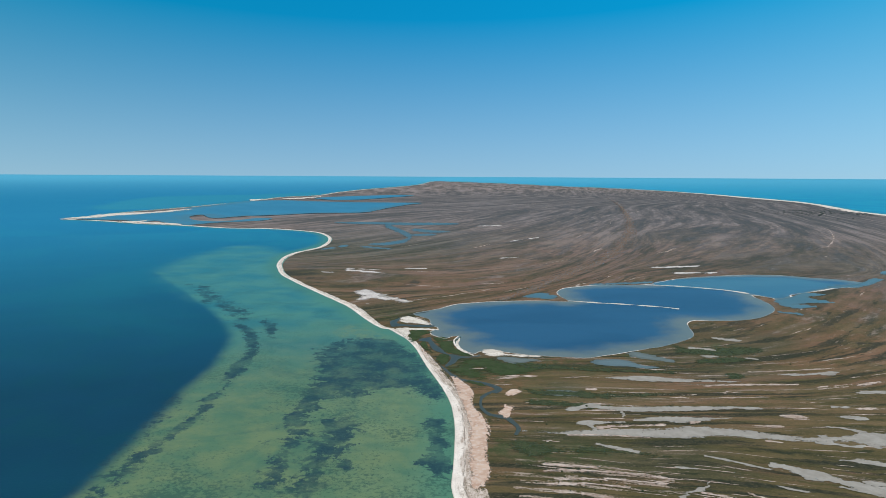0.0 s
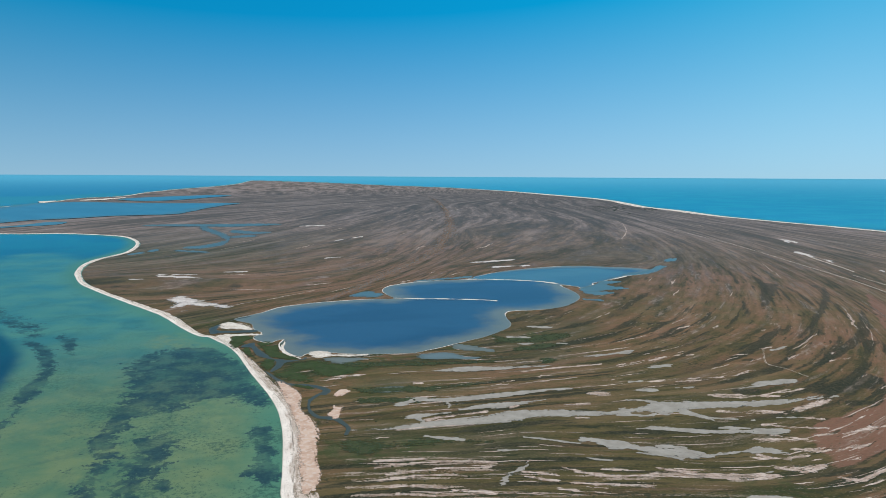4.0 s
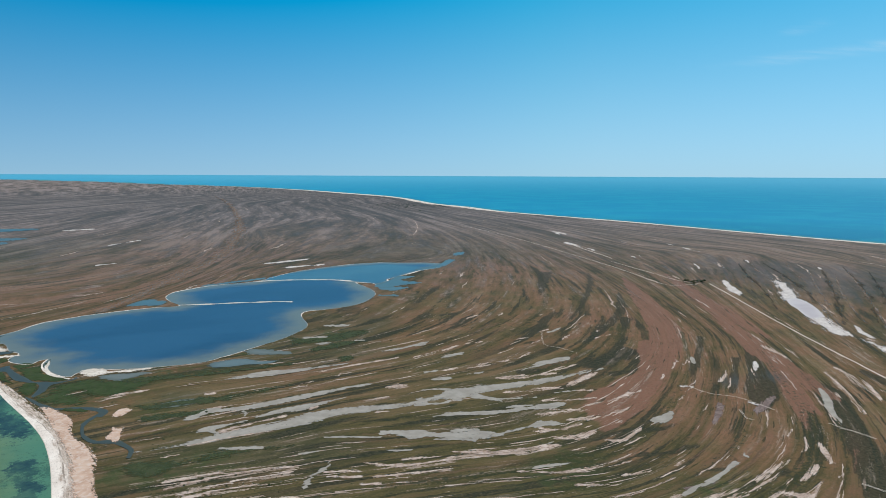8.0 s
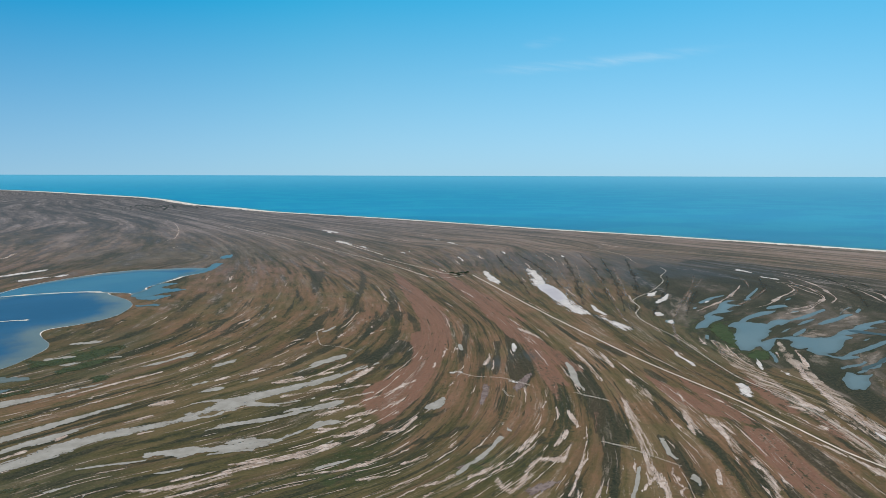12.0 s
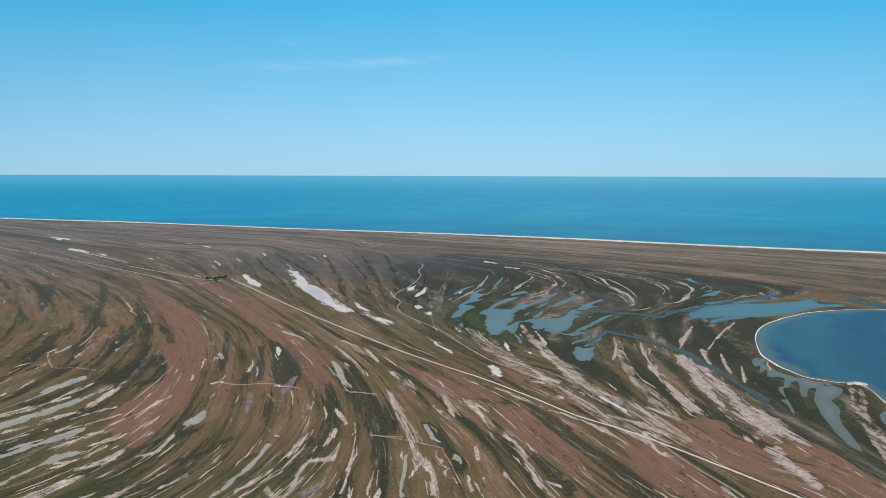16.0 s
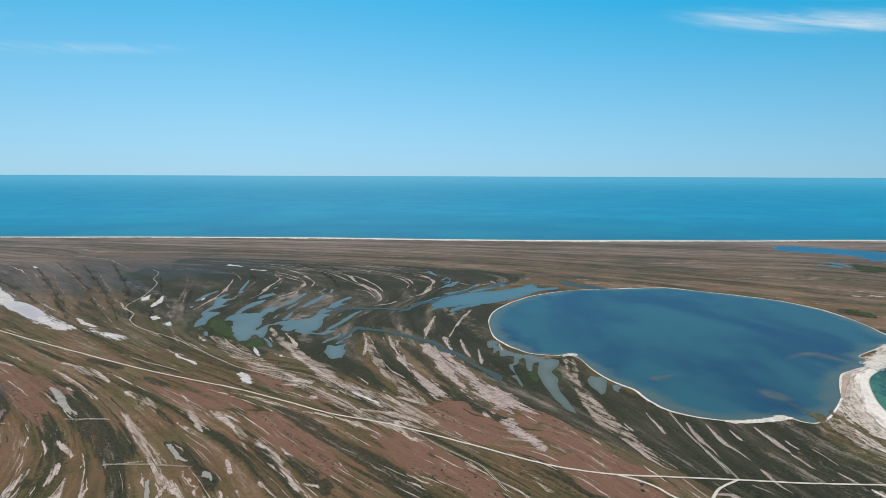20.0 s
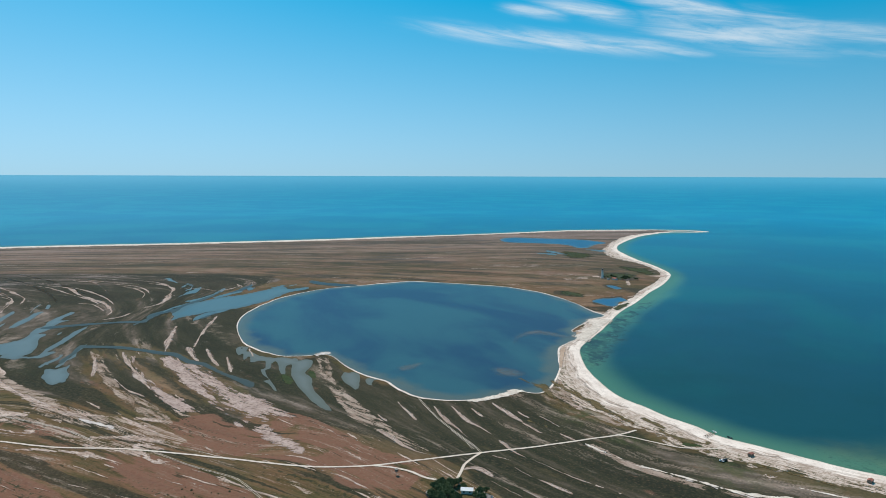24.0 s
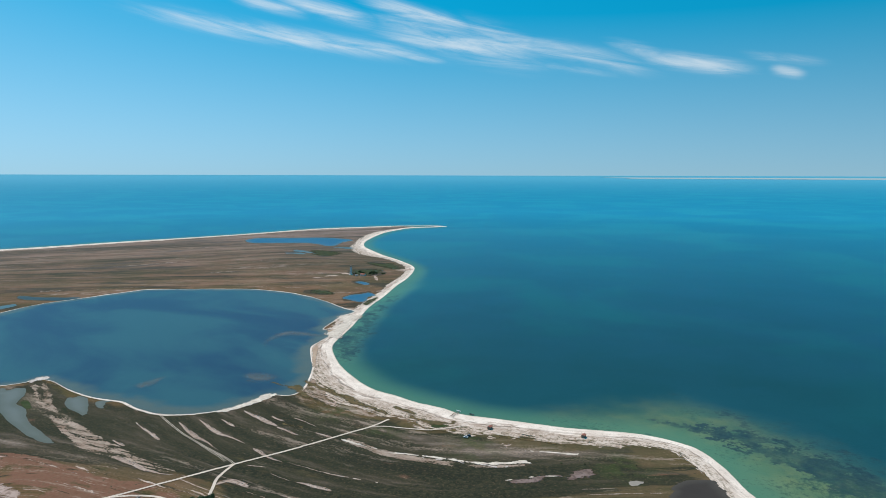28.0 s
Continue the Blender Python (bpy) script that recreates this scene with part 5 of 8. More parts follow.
mud([(129, 669), (142, 670), (153, 678), (173, 672), (203, 667), (235, 669), (268, 671), (303, 675), (329, 675), (339, 674), (339, 676), (333, 682), (306, 684), (273, 684), (240, 683), (207, 681), (176, 684), (156, 692), (144, 682), (131, 677)])
mud([(75, 612), (106, 606), (128, 602), (155, 601), (183, 599), (211, 598), (234, 597), (259, 602), (286, 597), (314, 592), (343, 589), (368, 590), (383, 584), (390, 575), (414, 583), (446, 584), (474, 578), (504, 575), (539, 577), (578, 581), (592, 583), (597, 589), (584, 589), (547, 586), (514, 587), (487, 594), (459, 602), (430, 607), (414, 613), (398, 608), (374, 601), (349, 601), (321, 606), (295, 617), (267, 623), (244, 627), (218, 621), (188, 619), (159, 618), (130, 615), (107, 612), (75, 615)])
mud([(339, 586), (351, 583), (366, 576), (379, 578), (383, 584), (369, 582), (355, 590), (341, 591)])
mud([(376, 625), (391, 617), (396, 606), (403, 615), (395, 624), (378, 629)])
mud([(409, 578), (418, 563), (435, 552), (468, 540), (470, 542), (438, 556), (423, 569), (418, 588)])
mud([(192, 640), (213, 639), (236, 637), (263, 643), (291, 648), (292, 651), (266, 651), (241, 652), (216, 652), (192, 643)])
mud([(193, 782), (221, 775), (248, 770), (277, 769), (314, 769), (350, 767), (352, 772), (317, 778), (281, 781), (254, 791), (224, 790), (194, 784)])
mud([(139, 582), (148, 573), (162, 567), (174, 562), (175, 565), (164, 573), (150, 580), (140, 585)])
mud([(194, 534), (203, 531), (213, 530), (214, 532), (204, 535), (194, 536)])
mud([(229, 556), (246, 545), (262, 534), (273, 528), (275, 532), (264, 538), (248, 550), (230, 559)])
mud([(272, 532), (283, 533), (288, 523), (298, 515), (308, 510), (318, 500), (324, 492), (335, 485), (347, 479), (356, 477), (360, 481), (355, 489), (344, 496), (334, 507), (326, 511), (316, 521), (308, 530), (297, 536), (288, 541), (279, 546)])
mud([(335, 504), (350, 498), (355, 490), (356, 481), (363, 488), (361, 498), (355, 506), (339, 511)])
mud([(308, 500), (324, 491), (327, 495), (310, 503)])
mud([(358, 479), (378, 477), (394, 477), (408, 474), (421, 471), (435, 467), (439, 471), (430, 481), (415, 483), (398, 482), (381, 481), (361, 483)])
mud([(340, 549), (357, 543), (380, 535), (402, 524), (415, 519), (439, 512), (456, 505), (471, 505), (476, 506), (479, 509), (479, 514), (466, 516), (445, 519), (421, 526), (407, 531), (385, 541), (363, 552), (341, 551)])
mud([(419, 531), (428, 527), (444, 521), (448, 526), (433, 534), (421, 534)])
mud([(531, 637), (559, 639), (578, 637), (601, 638), (612, 641), (615, 645), (609, 647), (591, 651), (566, 648), (534, 641)])
mud([(396, 653), (411, 650), (425, 650), (427, 654), (416, 659), (398, 657)])
mud([(449, 650), (464, 646), (471, 646), (473, 649), (467, 651), (451, 653)])
mud([(410, 683), (427, 681), (430, 687), (412, 687)])
mud([(465, 729), (482, 728), (506, 735), (509, 739), (489, 739), (469, 735)])
mud([(404, 799), (434, 795), (458, 799), (490, 806), (495, 814), (463, 810), (440, 805), (405, 801)])
mud([(677, 764), (691, 764), (722, 779), (726, 784), (699, 774), (685, 774)])
mud([(175, 470), (182, 477), (189, 486), (198, 491), (207, 497), (216, 509), (215, 512), (207, 501), (199, 497), (190, 491), (181, 482), (175, 472)])
mud([(262, 501), (269, 494), (279, 490), (281, 493), (271, 498), (263, 503)])
mud([(133, 630), (145, 628), (163, 633), (182, 636), (182, 639), (164, 639), (147, 641), (135, 637)])
mud([(145, 637), (144, 621), (145, 611), (148, 614), (149, 626), (149, 641)])
mud([(183, 666), (182, 653), (182, 644), (183, 645), (185, 656), (185, 668)])
mud([(494, 541), (519, 534), (523, 538), (496, 543)])
mud([(386, 439), (397, 437), (400, 439), (389, 441)])
mud([(348, 926), (368, 917), (387, 910), (389, 913), (372, 927), (350, 932)])
mud([(346, 882), (365, 877), (374, 879), (376, 882), (369, 886), (348, 888)])
mud([(405, 872), (418, 866), (421, 872), (408, 878)])
mud([(404, 983), (422, 970), (440, 967), (445, 978), (430, 989), (407, 991)])
pale([(65, 784), (89, 786), (117, 787), (117, 791), (90, 793), (65, 789)])
pale([(162, 738), (175, 734), (177, 742), (164, 746)])
pale([(265, 717), (288, 722), (289, 726), (267, 721)])
pale([(299, 750), (337, 754), (376, 757), (415, 759), (417, 763), (379, 764), (340, 761), (300, 754)])
pale([(148, 619), (172, 623), (202, 626), (218, 628), (219, 631), (204, 632), (174, 630), (150, 627)])
pale([(116, 602), (155, 601), (193, 597), (194, 599), (156, 606), (117, 605)])
pale([(241, 633), (254, 635), (256, 642), (244, 641)])
pale([(301, 628), (332, 626), (333, 630), (303, 632)])
pale([(342, 653), (355, 647), (367, 645), (372, 652), (363, 661), (348, 664)])
pale([(295, 590), (311, 586), (312, 589), (297, 594)])
pale([(85, 538), (113, 532), (132, 531), (134, 537), (114, 538), (85, 543)])
pale([(83, 524), (111, 524), (140, 522), (163, 518), (185, 509), (186, 512), (165, 522), (141, 527), (112, 531), (83, 528)])
pale([(90, 510), (117, 509), (146, 508), (178, 502), (179, 506), (147, 513), (119, 515), (90, 514)])
pale([(83, 500), (106, 500), (129, 499), (151, 493), (152, 497), (130, 504), (107, 507), (84, 506)])
pale([(86, 488), (111, 483), (131, 474), (133, 478), (113, 488), (87, 493)])
pale([(135, 469), (151, 463), (166, 456), (168, 461), (153, 469), (136, 474)])
pale([(92, 475), (120, 465), (122, 469), (93, 479)])
pale([(199, 488), (213, 481), (226, 474), (228, 477), (215, 485), (200, 491)])
pale([(198, 480), (212, 469), (222, 465), (224, 468), (214, 473), (199, 483)])
pale([(233, 489), (239, 480), (250, 469), (270, 460), (292, 456), (307, 457), (309, 460), (295, 462), (274, 466), (254, 475), (242, 485), (235, 492)])
pale([(264, 476), (285, 468), (287, 473), (266, 480)])
pale([(227, 460), (247, 452), (270, 444), (289, 436), (291, 439), (274, 449), (250, 457), (229, 463)])
pale([(214, 452), (229, 445), (231, 449), (217, 457)])
pale([(311, 467), (326, 456), (343, 444), (363, 438), (383, 432), (400, 428), (403, 431), (389, 439), (368, 444), (347, 449), (330, 460), (313, 469)])
pale([(469, 620), (489, 605), (513, 601), (552, 607), (590, 610), (595, 615), (557, 613), (517, 607), (494, 611), (473, 625)])
pale([(446, 572), (462, 563), (491, 559), (512, 547), (517, 552), (496, 566), (467, 569), (450, 576)])
pale([(514, 549), (552, 562), (578, 569), (585, 577), (559, 570), (519, 555)])
pale([(429, 500), (451, 492), (476, 487), (480, 491), (456, 498), (432, 503)])
pale([(399, 466), (406, 459), (420, 456), (451, 455), (454, 458), (424, 461), (411, 465), (402, 470)])
pale([(445, 472), (466, 465), (477, 466), (482, 471), (470, 469), (449, 476)])
pale([(403, 443), (413, 437), (436, 434), (446, 434), (453, 441), (443, 441), (418, 442), (405, 445)])
pale([(422, 679), (478, 677), (533, 672), (536, 676), (481, 681), (424, 683)])
pale([(519, 773), (559, 770), (562, 775), (521, 776)])
pale([(430, 748), (489, 764), (492, 768), (432, 753)])
pale([(610, 756), (634, 754), (638, 759), (614, 761)])
pale([(464, 527), (493, 526), (496, 529), (467, 531)])
pale([(515, 536), (535, 525), (539, 529), (519, 540)])
mud([(292, 512), (311, 509), (327, 498), (336, 489), (349, 486), (358, 479), (365, 474), (380, 478), (395, 476), (415, 478), (427, 470), (439, 465), (442, 469), (433, 477), (422, 487), (398, 480), (382, 483), (369, 480), (365, 489), (358, 501), (343, 502), (331, 504), (315, 515), (299, 527)])
mud([(517, 627), (544, 631), (571, 632), (598, 633), (608, 634), (611, 638), (608, 645), (581, 646), (551, 640), (521, 633)])
mud([(351, 602), (366, 593), (388, 585), (403, 581), (419, 588), (446, 582), (477, 578), (510, 574), (550, 575), (588, 578), (610, 580), (613, 584), (594, 585), (560, 586), (522, 591), (489, 596), (458, 601), (432, 609), (418, 608), (405, 614), (372, 604), (353, 606)])
mud([(403, 583), (414, 567), (425, 550), (429, 555), (422, 577), (408, 592)])
mud([(346, 548), (362, 542), (377, 532), (398, 523), (418, 517), (436, 516), (453, 512), (474, 505), (481, 513), (460, 521), (441, 523), (425, 527), (402, 529), (380, 538), (366, 548), (348, 552)])
mud([(402, 651), (411, 646), (423, 645), (426, 650), (417, 656), (405, 656)])
mud([(314, 511), (320, 495), (332, 484), (341, 476), (345, 482), (335, 489), (322, 498), (316, 514)])
mud([(465, 728), (486, 729), (495, 727), (498, 732), (490, 735), (467, 732)])
mud([(410, 681), (427, 680), (429, 684), (412, 684)])
mud([(464, 798), (486, 803), (490, 810), (467, 805)])
mud([(688, 766), (710, 773), (717, 781), (693, 772)])
mud([(345, 405), (362, 400), (380, 395), (382, 397), (365, 405), (346, 408)])
mud([(413, 308), (439, 310), (463, 312), (495, 321), (503, 321), (505, 323), (497, 325), (468, 318), (443, 315), (416, 312)])
mud([(512, 422), (526, 418), (551, 427), (556, 434), (538, 432), (523, 433)])
mud([(758, 393), (723, 369), (690, 344), (668, 321), (673, 322), (700, 345), (736, 369), (764, 394)])
mud([(521, 202), (484, 190), (456, 182), (444, 177), (449, 173), (456, 178), (485, 186), (522, 199)])
mud([(524, 160), (521, 154), (514, 148), (518, 147), (529, 154), (533, 160)])
mud([(746, 558), (725, 535), (732, 537), (755, 560)])
mud([(590, 208), (559, 189), (551, 178), (554, 178), (565, 189), (592, 207)])
mud([(520, 330), (517, 322), (521, 323), (526, 332)])
salt([(794, 497), (778, 486), (766, 475), (771, 474), (795, 488), (802, 500)])
salt([(631, 482), (638, 475), (641, 469), (645, 471), (646, 480), (637, 486)])
salt([(650, 415), (649, 383), (653, 385), (654, 417)])
salt([(548, 380), (556, 375), (558, 377), (550, 382)])
pink([(562, 387), (586, 398), (620, 417), (622, 428), (588, 409), (564, 394)])
pink([(618, 379), (660, 390), (686, 399), (696, 409), (677, 407), (635, 398)])
pink([(418, 243), (436, 238), (452, 235), (458, 240), (447, 248), (428, 253)])
pink([(421, 314), (453, 309), (457, 313), (424, 317)])
pale([(475, 620), (496, 611), (518, 601), (544, 595), (549, 601), (523, 608), (501, 618), (477, 623)])
pale([(450, 573), (479, 557), (511, 551), (540, 555), (569, 563), (592, 572), (596, 578), (577, 573), (545, 563), (515, 557), (482, 562), (452, 576)])
pale([(466, 527), (491, 514), (520, 504), (524, 508), (494, 518), (469, 531)])
pale([(452, 505), (478, 486), (481, 490), (454, 507)])
pale([(492, 493), (521, 489), (549, 491), (582, 495), (586, 500), (555, 498), (526, 495), (495, 496)])
pale([(448, 470), (473, 459), (497, 459), (525, 462), (529, 467), (503, 467), (478, 465), (450, 474)])
pale([(406, 447), (414, 435), (427, 429), (446, 433), (467, 439), (491, 440), (495, 445), (471, 444), (450, 439), (431, 434), (419, 441), (408, 450)])
pale([(406, 475), (416, 458), (431, 453), (433, 456), (421, 464), (408, 478)])
pale([(310, 466), (324, 454), (339, 442), (357, 432), (376, 428), (399, 427), (402, 431), (380, 433), (360, 437), (342, 446), (328, 460), (312, 470)])
pale([(331, 408), (349, 393), (364, 384), (387, 377), (413, 378), (438, 381), (453, 381), (454, 383), (441, 384), (416, 382), (391, 382), (368, 389), (353, 397), (334, 411)])
pale([(441, 416), (452, 405), (472, 409), (491, 415), (495, 421), (478, 417), (457, 411), (445, 420)])
pale([(399, 356), (412, 352), (428, 349), (431, 351), (414, 356), (401, 359)])
pale([(355, 364), (376, 350), (384, 346), (386, 348), (379, 354), (357, 367)])
pale([(380, 315), (391, 311), (402, 309), (404, 311), (395, 315), (383, 319)])
pale([(390, 310), (406, 309), (419, 307), (421, 310), (410, 313), (393, 314)])
pale([(412, 297), (423, 294), (443, 291), (462, 292), (465, 295), (447, 295), (429, 299), (416, 301)])
pale([(424, 281), (412, 259), (435, 257), (455, 264), (476, 269), (479, 264), (490, 252), (511, 258), (531, 266), (531, 268), (513, 263), (499, 259), (491, 271), (483, 276), (459, 272), (440, 266), (421, 264), (432, 283)])
pale([(481, 292), (505, 294), (520, 296), (543, 301), (546, 305), (525, 303), (512, 302), (484, 296)])
pale([(510, 274), (530, 275), (552, 281), (555, 286), (535, 282), (513, 278)])
pale([(603, 325), (583, 312), (569, 307), (567, 304), (585, 308), (608, 324)])
pale([(600, 309), (579, 293), (565, 280), (570, 279), (588, 292), (607, 309)])
pale([(560, 320), (599, 334), (616, 341), (617, 343), (601, 337), (561, 323)])
pale([(436, 219), (474, 231), (518, 247), (549, 259), (549, 261), (518, 250), (475, 234), (436, 222)])
pale([(473, 234), (508, 239), (509, 242), (474, 235)])
pale([(676, 283), (635, 260), (599, 239), (574, 223), (538, 204), (517, 188), (525, 187), (543, 202), (578, 221), (603, 238), (640, 258), (680, 282)])
pale([(601, 236), (563, 213), (541, 200), (544, 199), (567, 212), (604, 235)])
pale([(515, 187), (498, 175), (483, 165), (456, 156), (458, 150), (488, 161), (508, 173), (523, 187)])
pale([(476, 179), (497, 180), (510, 180), (513, 183), (501, 184), (478, 183)])
pale([(437, 191), (453, 194), (454, 197), (439, 195)])
pale([(737, 304), (711, 279), (686, 259), (672, 247), (676, 247), (692, 260), (718, 280), (743, 305)])
pale([(830, 425), (772, 372), (743, 346), (715, 325), (719, 325), (750, 346), (783, 374), (837, 427)])
pale([(863, 432), (821, 373), (777, 337), (783, 338), (829, 375), (871, 436)])
pale([(886, 549), (864, 505), (842, 473), (851, 477), (876, 511), (896, 554)])
pale([(730, 241), (703, 226), (709, 225), (736, 241)])
pale([(676, 217), (644, 201), (617, 186), (620, 185), (650, 199), (680, 216)])
pale([(674, 197), (645, 174), (626, 161), (602, 149), (572, 136), (575, 134), (607, 147), (635, 159), (656, 174), (681, 197)])
pale([(664, 178), (639, 154), (646, 155), (670, 179)])
pale([(553, 148), (526, 137), (529, 136), (555, 147)])
pale([(496, 139), (470, 128), (473, 126), (498, 138)])
pale([(497, 126), (484, 120), (486, 119), (499, 125)])
pale([(685, 469), (733, 488), (737, 493), (687, 472)])
pale([(635, 513), (657, 522), (661, 527), (638, 518)])
pale([(430, 742), (468, 752), (522, 771), (559, 780), (562, 785), (525, 776), (471, 758), (432, 746)])
pale([(465, 670), (497, 668), (501, 673), (467, 674)])
pale([(628, 911), (660, 923), (666, 933), (632, 918)])
pale([(643, 771), (694, 778), (698, 784), (647, 776)])
pale([(714, 699), (769, 706), (774, 712), (719, 704)])
pale([(681, 627), (718, 640), (722, 644), (685, 631)])
swale([(682, 501), (740, 536), (811, 585), (859, 622), (853, 626), (810, 593), (742, 551), (683, 510)])
swale([(662, 434), (739, 480), (805, 525), (800, 530), (737, 488), (661, 442)])
swale([(844, 540), (776, 481), (717, 435), (690, 411), (641, 389), (637, 381), (691, 399), (746, 436), (801, 486), (862, 546)])
swale([(767, 402), (731, 363), (699, 338), (659, 310), (672, 307), (724, 336), (771, 373), (786, 409)])
swale([(640, 296), (596, 269), (548, 245), (503, 225), (471, 209), (468, 202), (475, 203), (477, 201), (508, 213), (556, 232), (616, 260), (661, 293)])
swale([(594, 213), (562, 192), (543, 174), (522, 159), (507, 146), (516, 144), (536, 157), (553, 174), (574, 191), (599, 212)])
swale([(871, 405), (841, 365), (832, 344), (846, 348), (869, 374), (889, 411)])
swale([(789, 303), (753, 260), (770, 263), (803, 306)])
swale([(648, 596), (685, 609), (714, 626), (719, 632), (694, 621), (654, 604)])
swale([(595, 558), (626, 549), (670, 551), (676, 557), (636, 560), (605, 568)])
swale([(572, 494), (619, 516), (624, 524), (575, 499)])
swale([(605, 954), (642, 956), (650, 970), (611, 964)])
swale([(485, 670), (509, 664), (515, 672), (489, 676)])
swale([(505, 622), (532, 608), (544, 623), (513, 633)])
swale([(432, 420), (475, 419), (506, 403), (533, 407), (538, 412), (514, 412), (481, 426), (435, 424)])
swale([(440, 376), (472, 364), (503, 361), (510, 368), (477, 370), (443, 380)])
swale([(507, 290), (522, 289), (529, 296), (514, 296)])
swale([(463, 327), (481, 318), (507, 326), (510, 330), (485, 323), (467, 331)])
swale([(772, 613), (808, 619), (818, 629), (781, 622)])
pale([(667, 99), (653, 75), (624, 38), (595, 18), (601, 17), (632, 37), (659, 75), (672, 99)])
pale([(846, 191), (818, 157), (771, 123), (760, 102), (773, 102), (788, 123), (832, 158), (856, 193)])
pale([(757, 138), (754, 119), (762, 120), (763, 139)])
pale([(991, 176), (912, 154), (838, 120), (787, 94), (738, 64), (748, 63), (801, 93), (850, 119), (922, 153), (998, 174)])
pale([(1011, 175), (933, 146), (942, 145), (1018, 174)])
pale([(756, 71), (730, 41), (714, 18), (721, 18), (739, 40), (764, 71)])
pale([(711, 100), (705, 91), (714, 91), (719, 100)])
pale([(668, 41), (655, 16), (634, -12), (611, -29), (618, -31), (644, -14), (667, 15), (677, 41)])
pale([(658, 50), (625, 20), (609, 1), (616, 0), (636, 18), (662, 50)])
pale([(640, 54), (622, 43), (630, 42), (645, 53)])
pale([(979, 55), (892, 43), (813, 23), (821, 21), (901, 40), (986, 52)])
pale([(919, 47), (870, 31), (878, 30), (926, 46)])
pale([(715, 18), (675, -3), (647, -19), (652, -20), (682, -4), (721, 17)])
pale([(705, 2), (684, -22), (691, -23), (711, 2)])
pale([(635, 6), (589, -8), (584, -21), (589, -21), (595, -9), (639, 5)])
pale([(592, -12), (566, -28), (570, -29), (596, -13)])
pale([(544, 53), (522, 42), (524, 42), (546, 52)])
pale([(586, 131), (567, 113), (536, 100), (508, 88), (491, 78), (497, 76), (516, 85), (544, 97), (575, 111), (593, 131)])
pale([(504, 77), (498, 64), (503, 64), (508, 77)])
pale([(518, 117), (501, 107), (503, 106), (520, 117)])
pale([(720, -27), (688, -45), (694, -47), (726, -29)])
pale([(604, -50), (591, -57), (595, -58), (609, -51)])
pale([(636, 3), (613, -19), (618, -20), (640, 3)])
dune([(846, -214), (784, -201), (714, -197), (650, -198), (598, -199), (558, -207), (528, -218), (511, -227), (518, -232), (539, -224), (570, -214), (609, -206), (660, -204), (726, -205), (794, -209), (850, -219)])
dune([(644, -200), (600, -211), (604, -213), (651, -203)])
creek([(964, 88), (999, 77), (1037, 69), (1035, 64), (1012, 24), (986, -2), (959, -26), (938, -45), (896, -58), (874, -75), (825, -92), (787, -107), (760, -116), (779, -122), (801, -111), (838, -95), (889, -79), (915, -62), (956, -48), (975, -28), (1004, -3), (1030, 23), (1051, 64), (1055, 72), (1013, 81), (973, 90)])
creek([(1192, 130), (1194, 79), (1191, 28), (1178, -12), (1204, -22), (1237, -39), (1259, -61), (1282, -61), (1264, -39), (1238, -20), (1199, -12), (1206, 28), (1210, 80), (1208, 132)])
creek([(1162, 2), (1203, -21), (1218, -20), (1171, 3)])
creek([(1243, -60), (1304, -90), (1377, -140), (1455, -171), (1468, -172), (1397, -141), (1328, -90), (1264, -60)])
creek([(1171, -101), (1199, -123), (1223, -150), (1233, -151), (1219, -124), (1190, -101)])
creek([(1365, -150), (1419, -196), (1480, -235), (1505, -235), (1440, -198), (1385, -151)])
creek([(1475, -360), (1434, -375), (1395, -409), (1386, -439), (1407, -446), (1429, -420), (1475, -385), (1505, -370)])
creek([(1565, -105), (1525, -115), (1540, -120), (1580, -110)])
salt([(862, -216), (865, -231), (861, -238), (871, -241), (881, -235), (870, -218)])
salt([(726, 54), (707, 41), (688, 24), (693, 23), (717, 39), (733, 53)])
salt([(882, 163), (877, 158), (851, 150), (852, 148), (887, 156), (898, 164)])
salt([(922, 206), (897, 195), (881, 186), (887, 185), (912, 194), (936, 206)])
salt([(909, 312), (870, 283), (847, 257), (855, 258), (884, 285), (920, 314)])
salt([(1295, 381), (1322, 377), (1334, 382), (1306, 386)])
salt([(1324, 502), (1382, 502), (1327, 485), (1299, 487)])
salt([(1240, 459), (1302, 469), (1350, 471), (1272, 450), (1212, 443)])
salt([(1144, 424), (1160, 417), (1136, 403), (1111, 405)])
salt([(1090, 382), (1105, 377), (1074, 366)])
salt([(1565, 1175), (1495, 1100), (1520, 1115), (1595, 1190)])
salt([(1755, 1135), (1695, 1085), (1725, 1100), (1775, 1150)])
salt([(1380, 945), (1305, 875), (1251, 817), (1270, 825), (1335, 895), (1400, 955)])
salt([(1820, 985), (1765, 935), (1790, 945), (1845, 995)])
salt([(1800, 460), (1770, 405), (1790, 410), (1825, 465)])
salt([(1715, 385), (1690, 330), (1710, 335), (1730, 390)])
salt([(1960, 2185), (1905, 2055), (1960, 2115), (2000, 2230)])
salt([(1585, 1385), (1565, 1350), (1600, 1380), (1610, 1405)])
salt([(1660, 1775), (1565, 1540), (1590, 1565), (1690, 1805)])
salt([(810, 204), (814, 192), (793, 178), (763, 172), (767, 184), (785, 195)])
salt([(-255, 1690), (-205, 1660), (-140, 1635), (-140, 1655), (-210, 1705), (-255, 1710)])
salt([(-300, 1655), (-270, 1655), (-270, 1660), (-305, 1670)])
salt([(-250, 1725), (-155, 1695), (-155, 1710), (-250, 1735)])
salt([(-100, 1725), (-40, 1725), (-40, 1735), (-100, 1745)])
salt([(170, 1955), (230, 1980), (230, 1995), (175, 1980)])
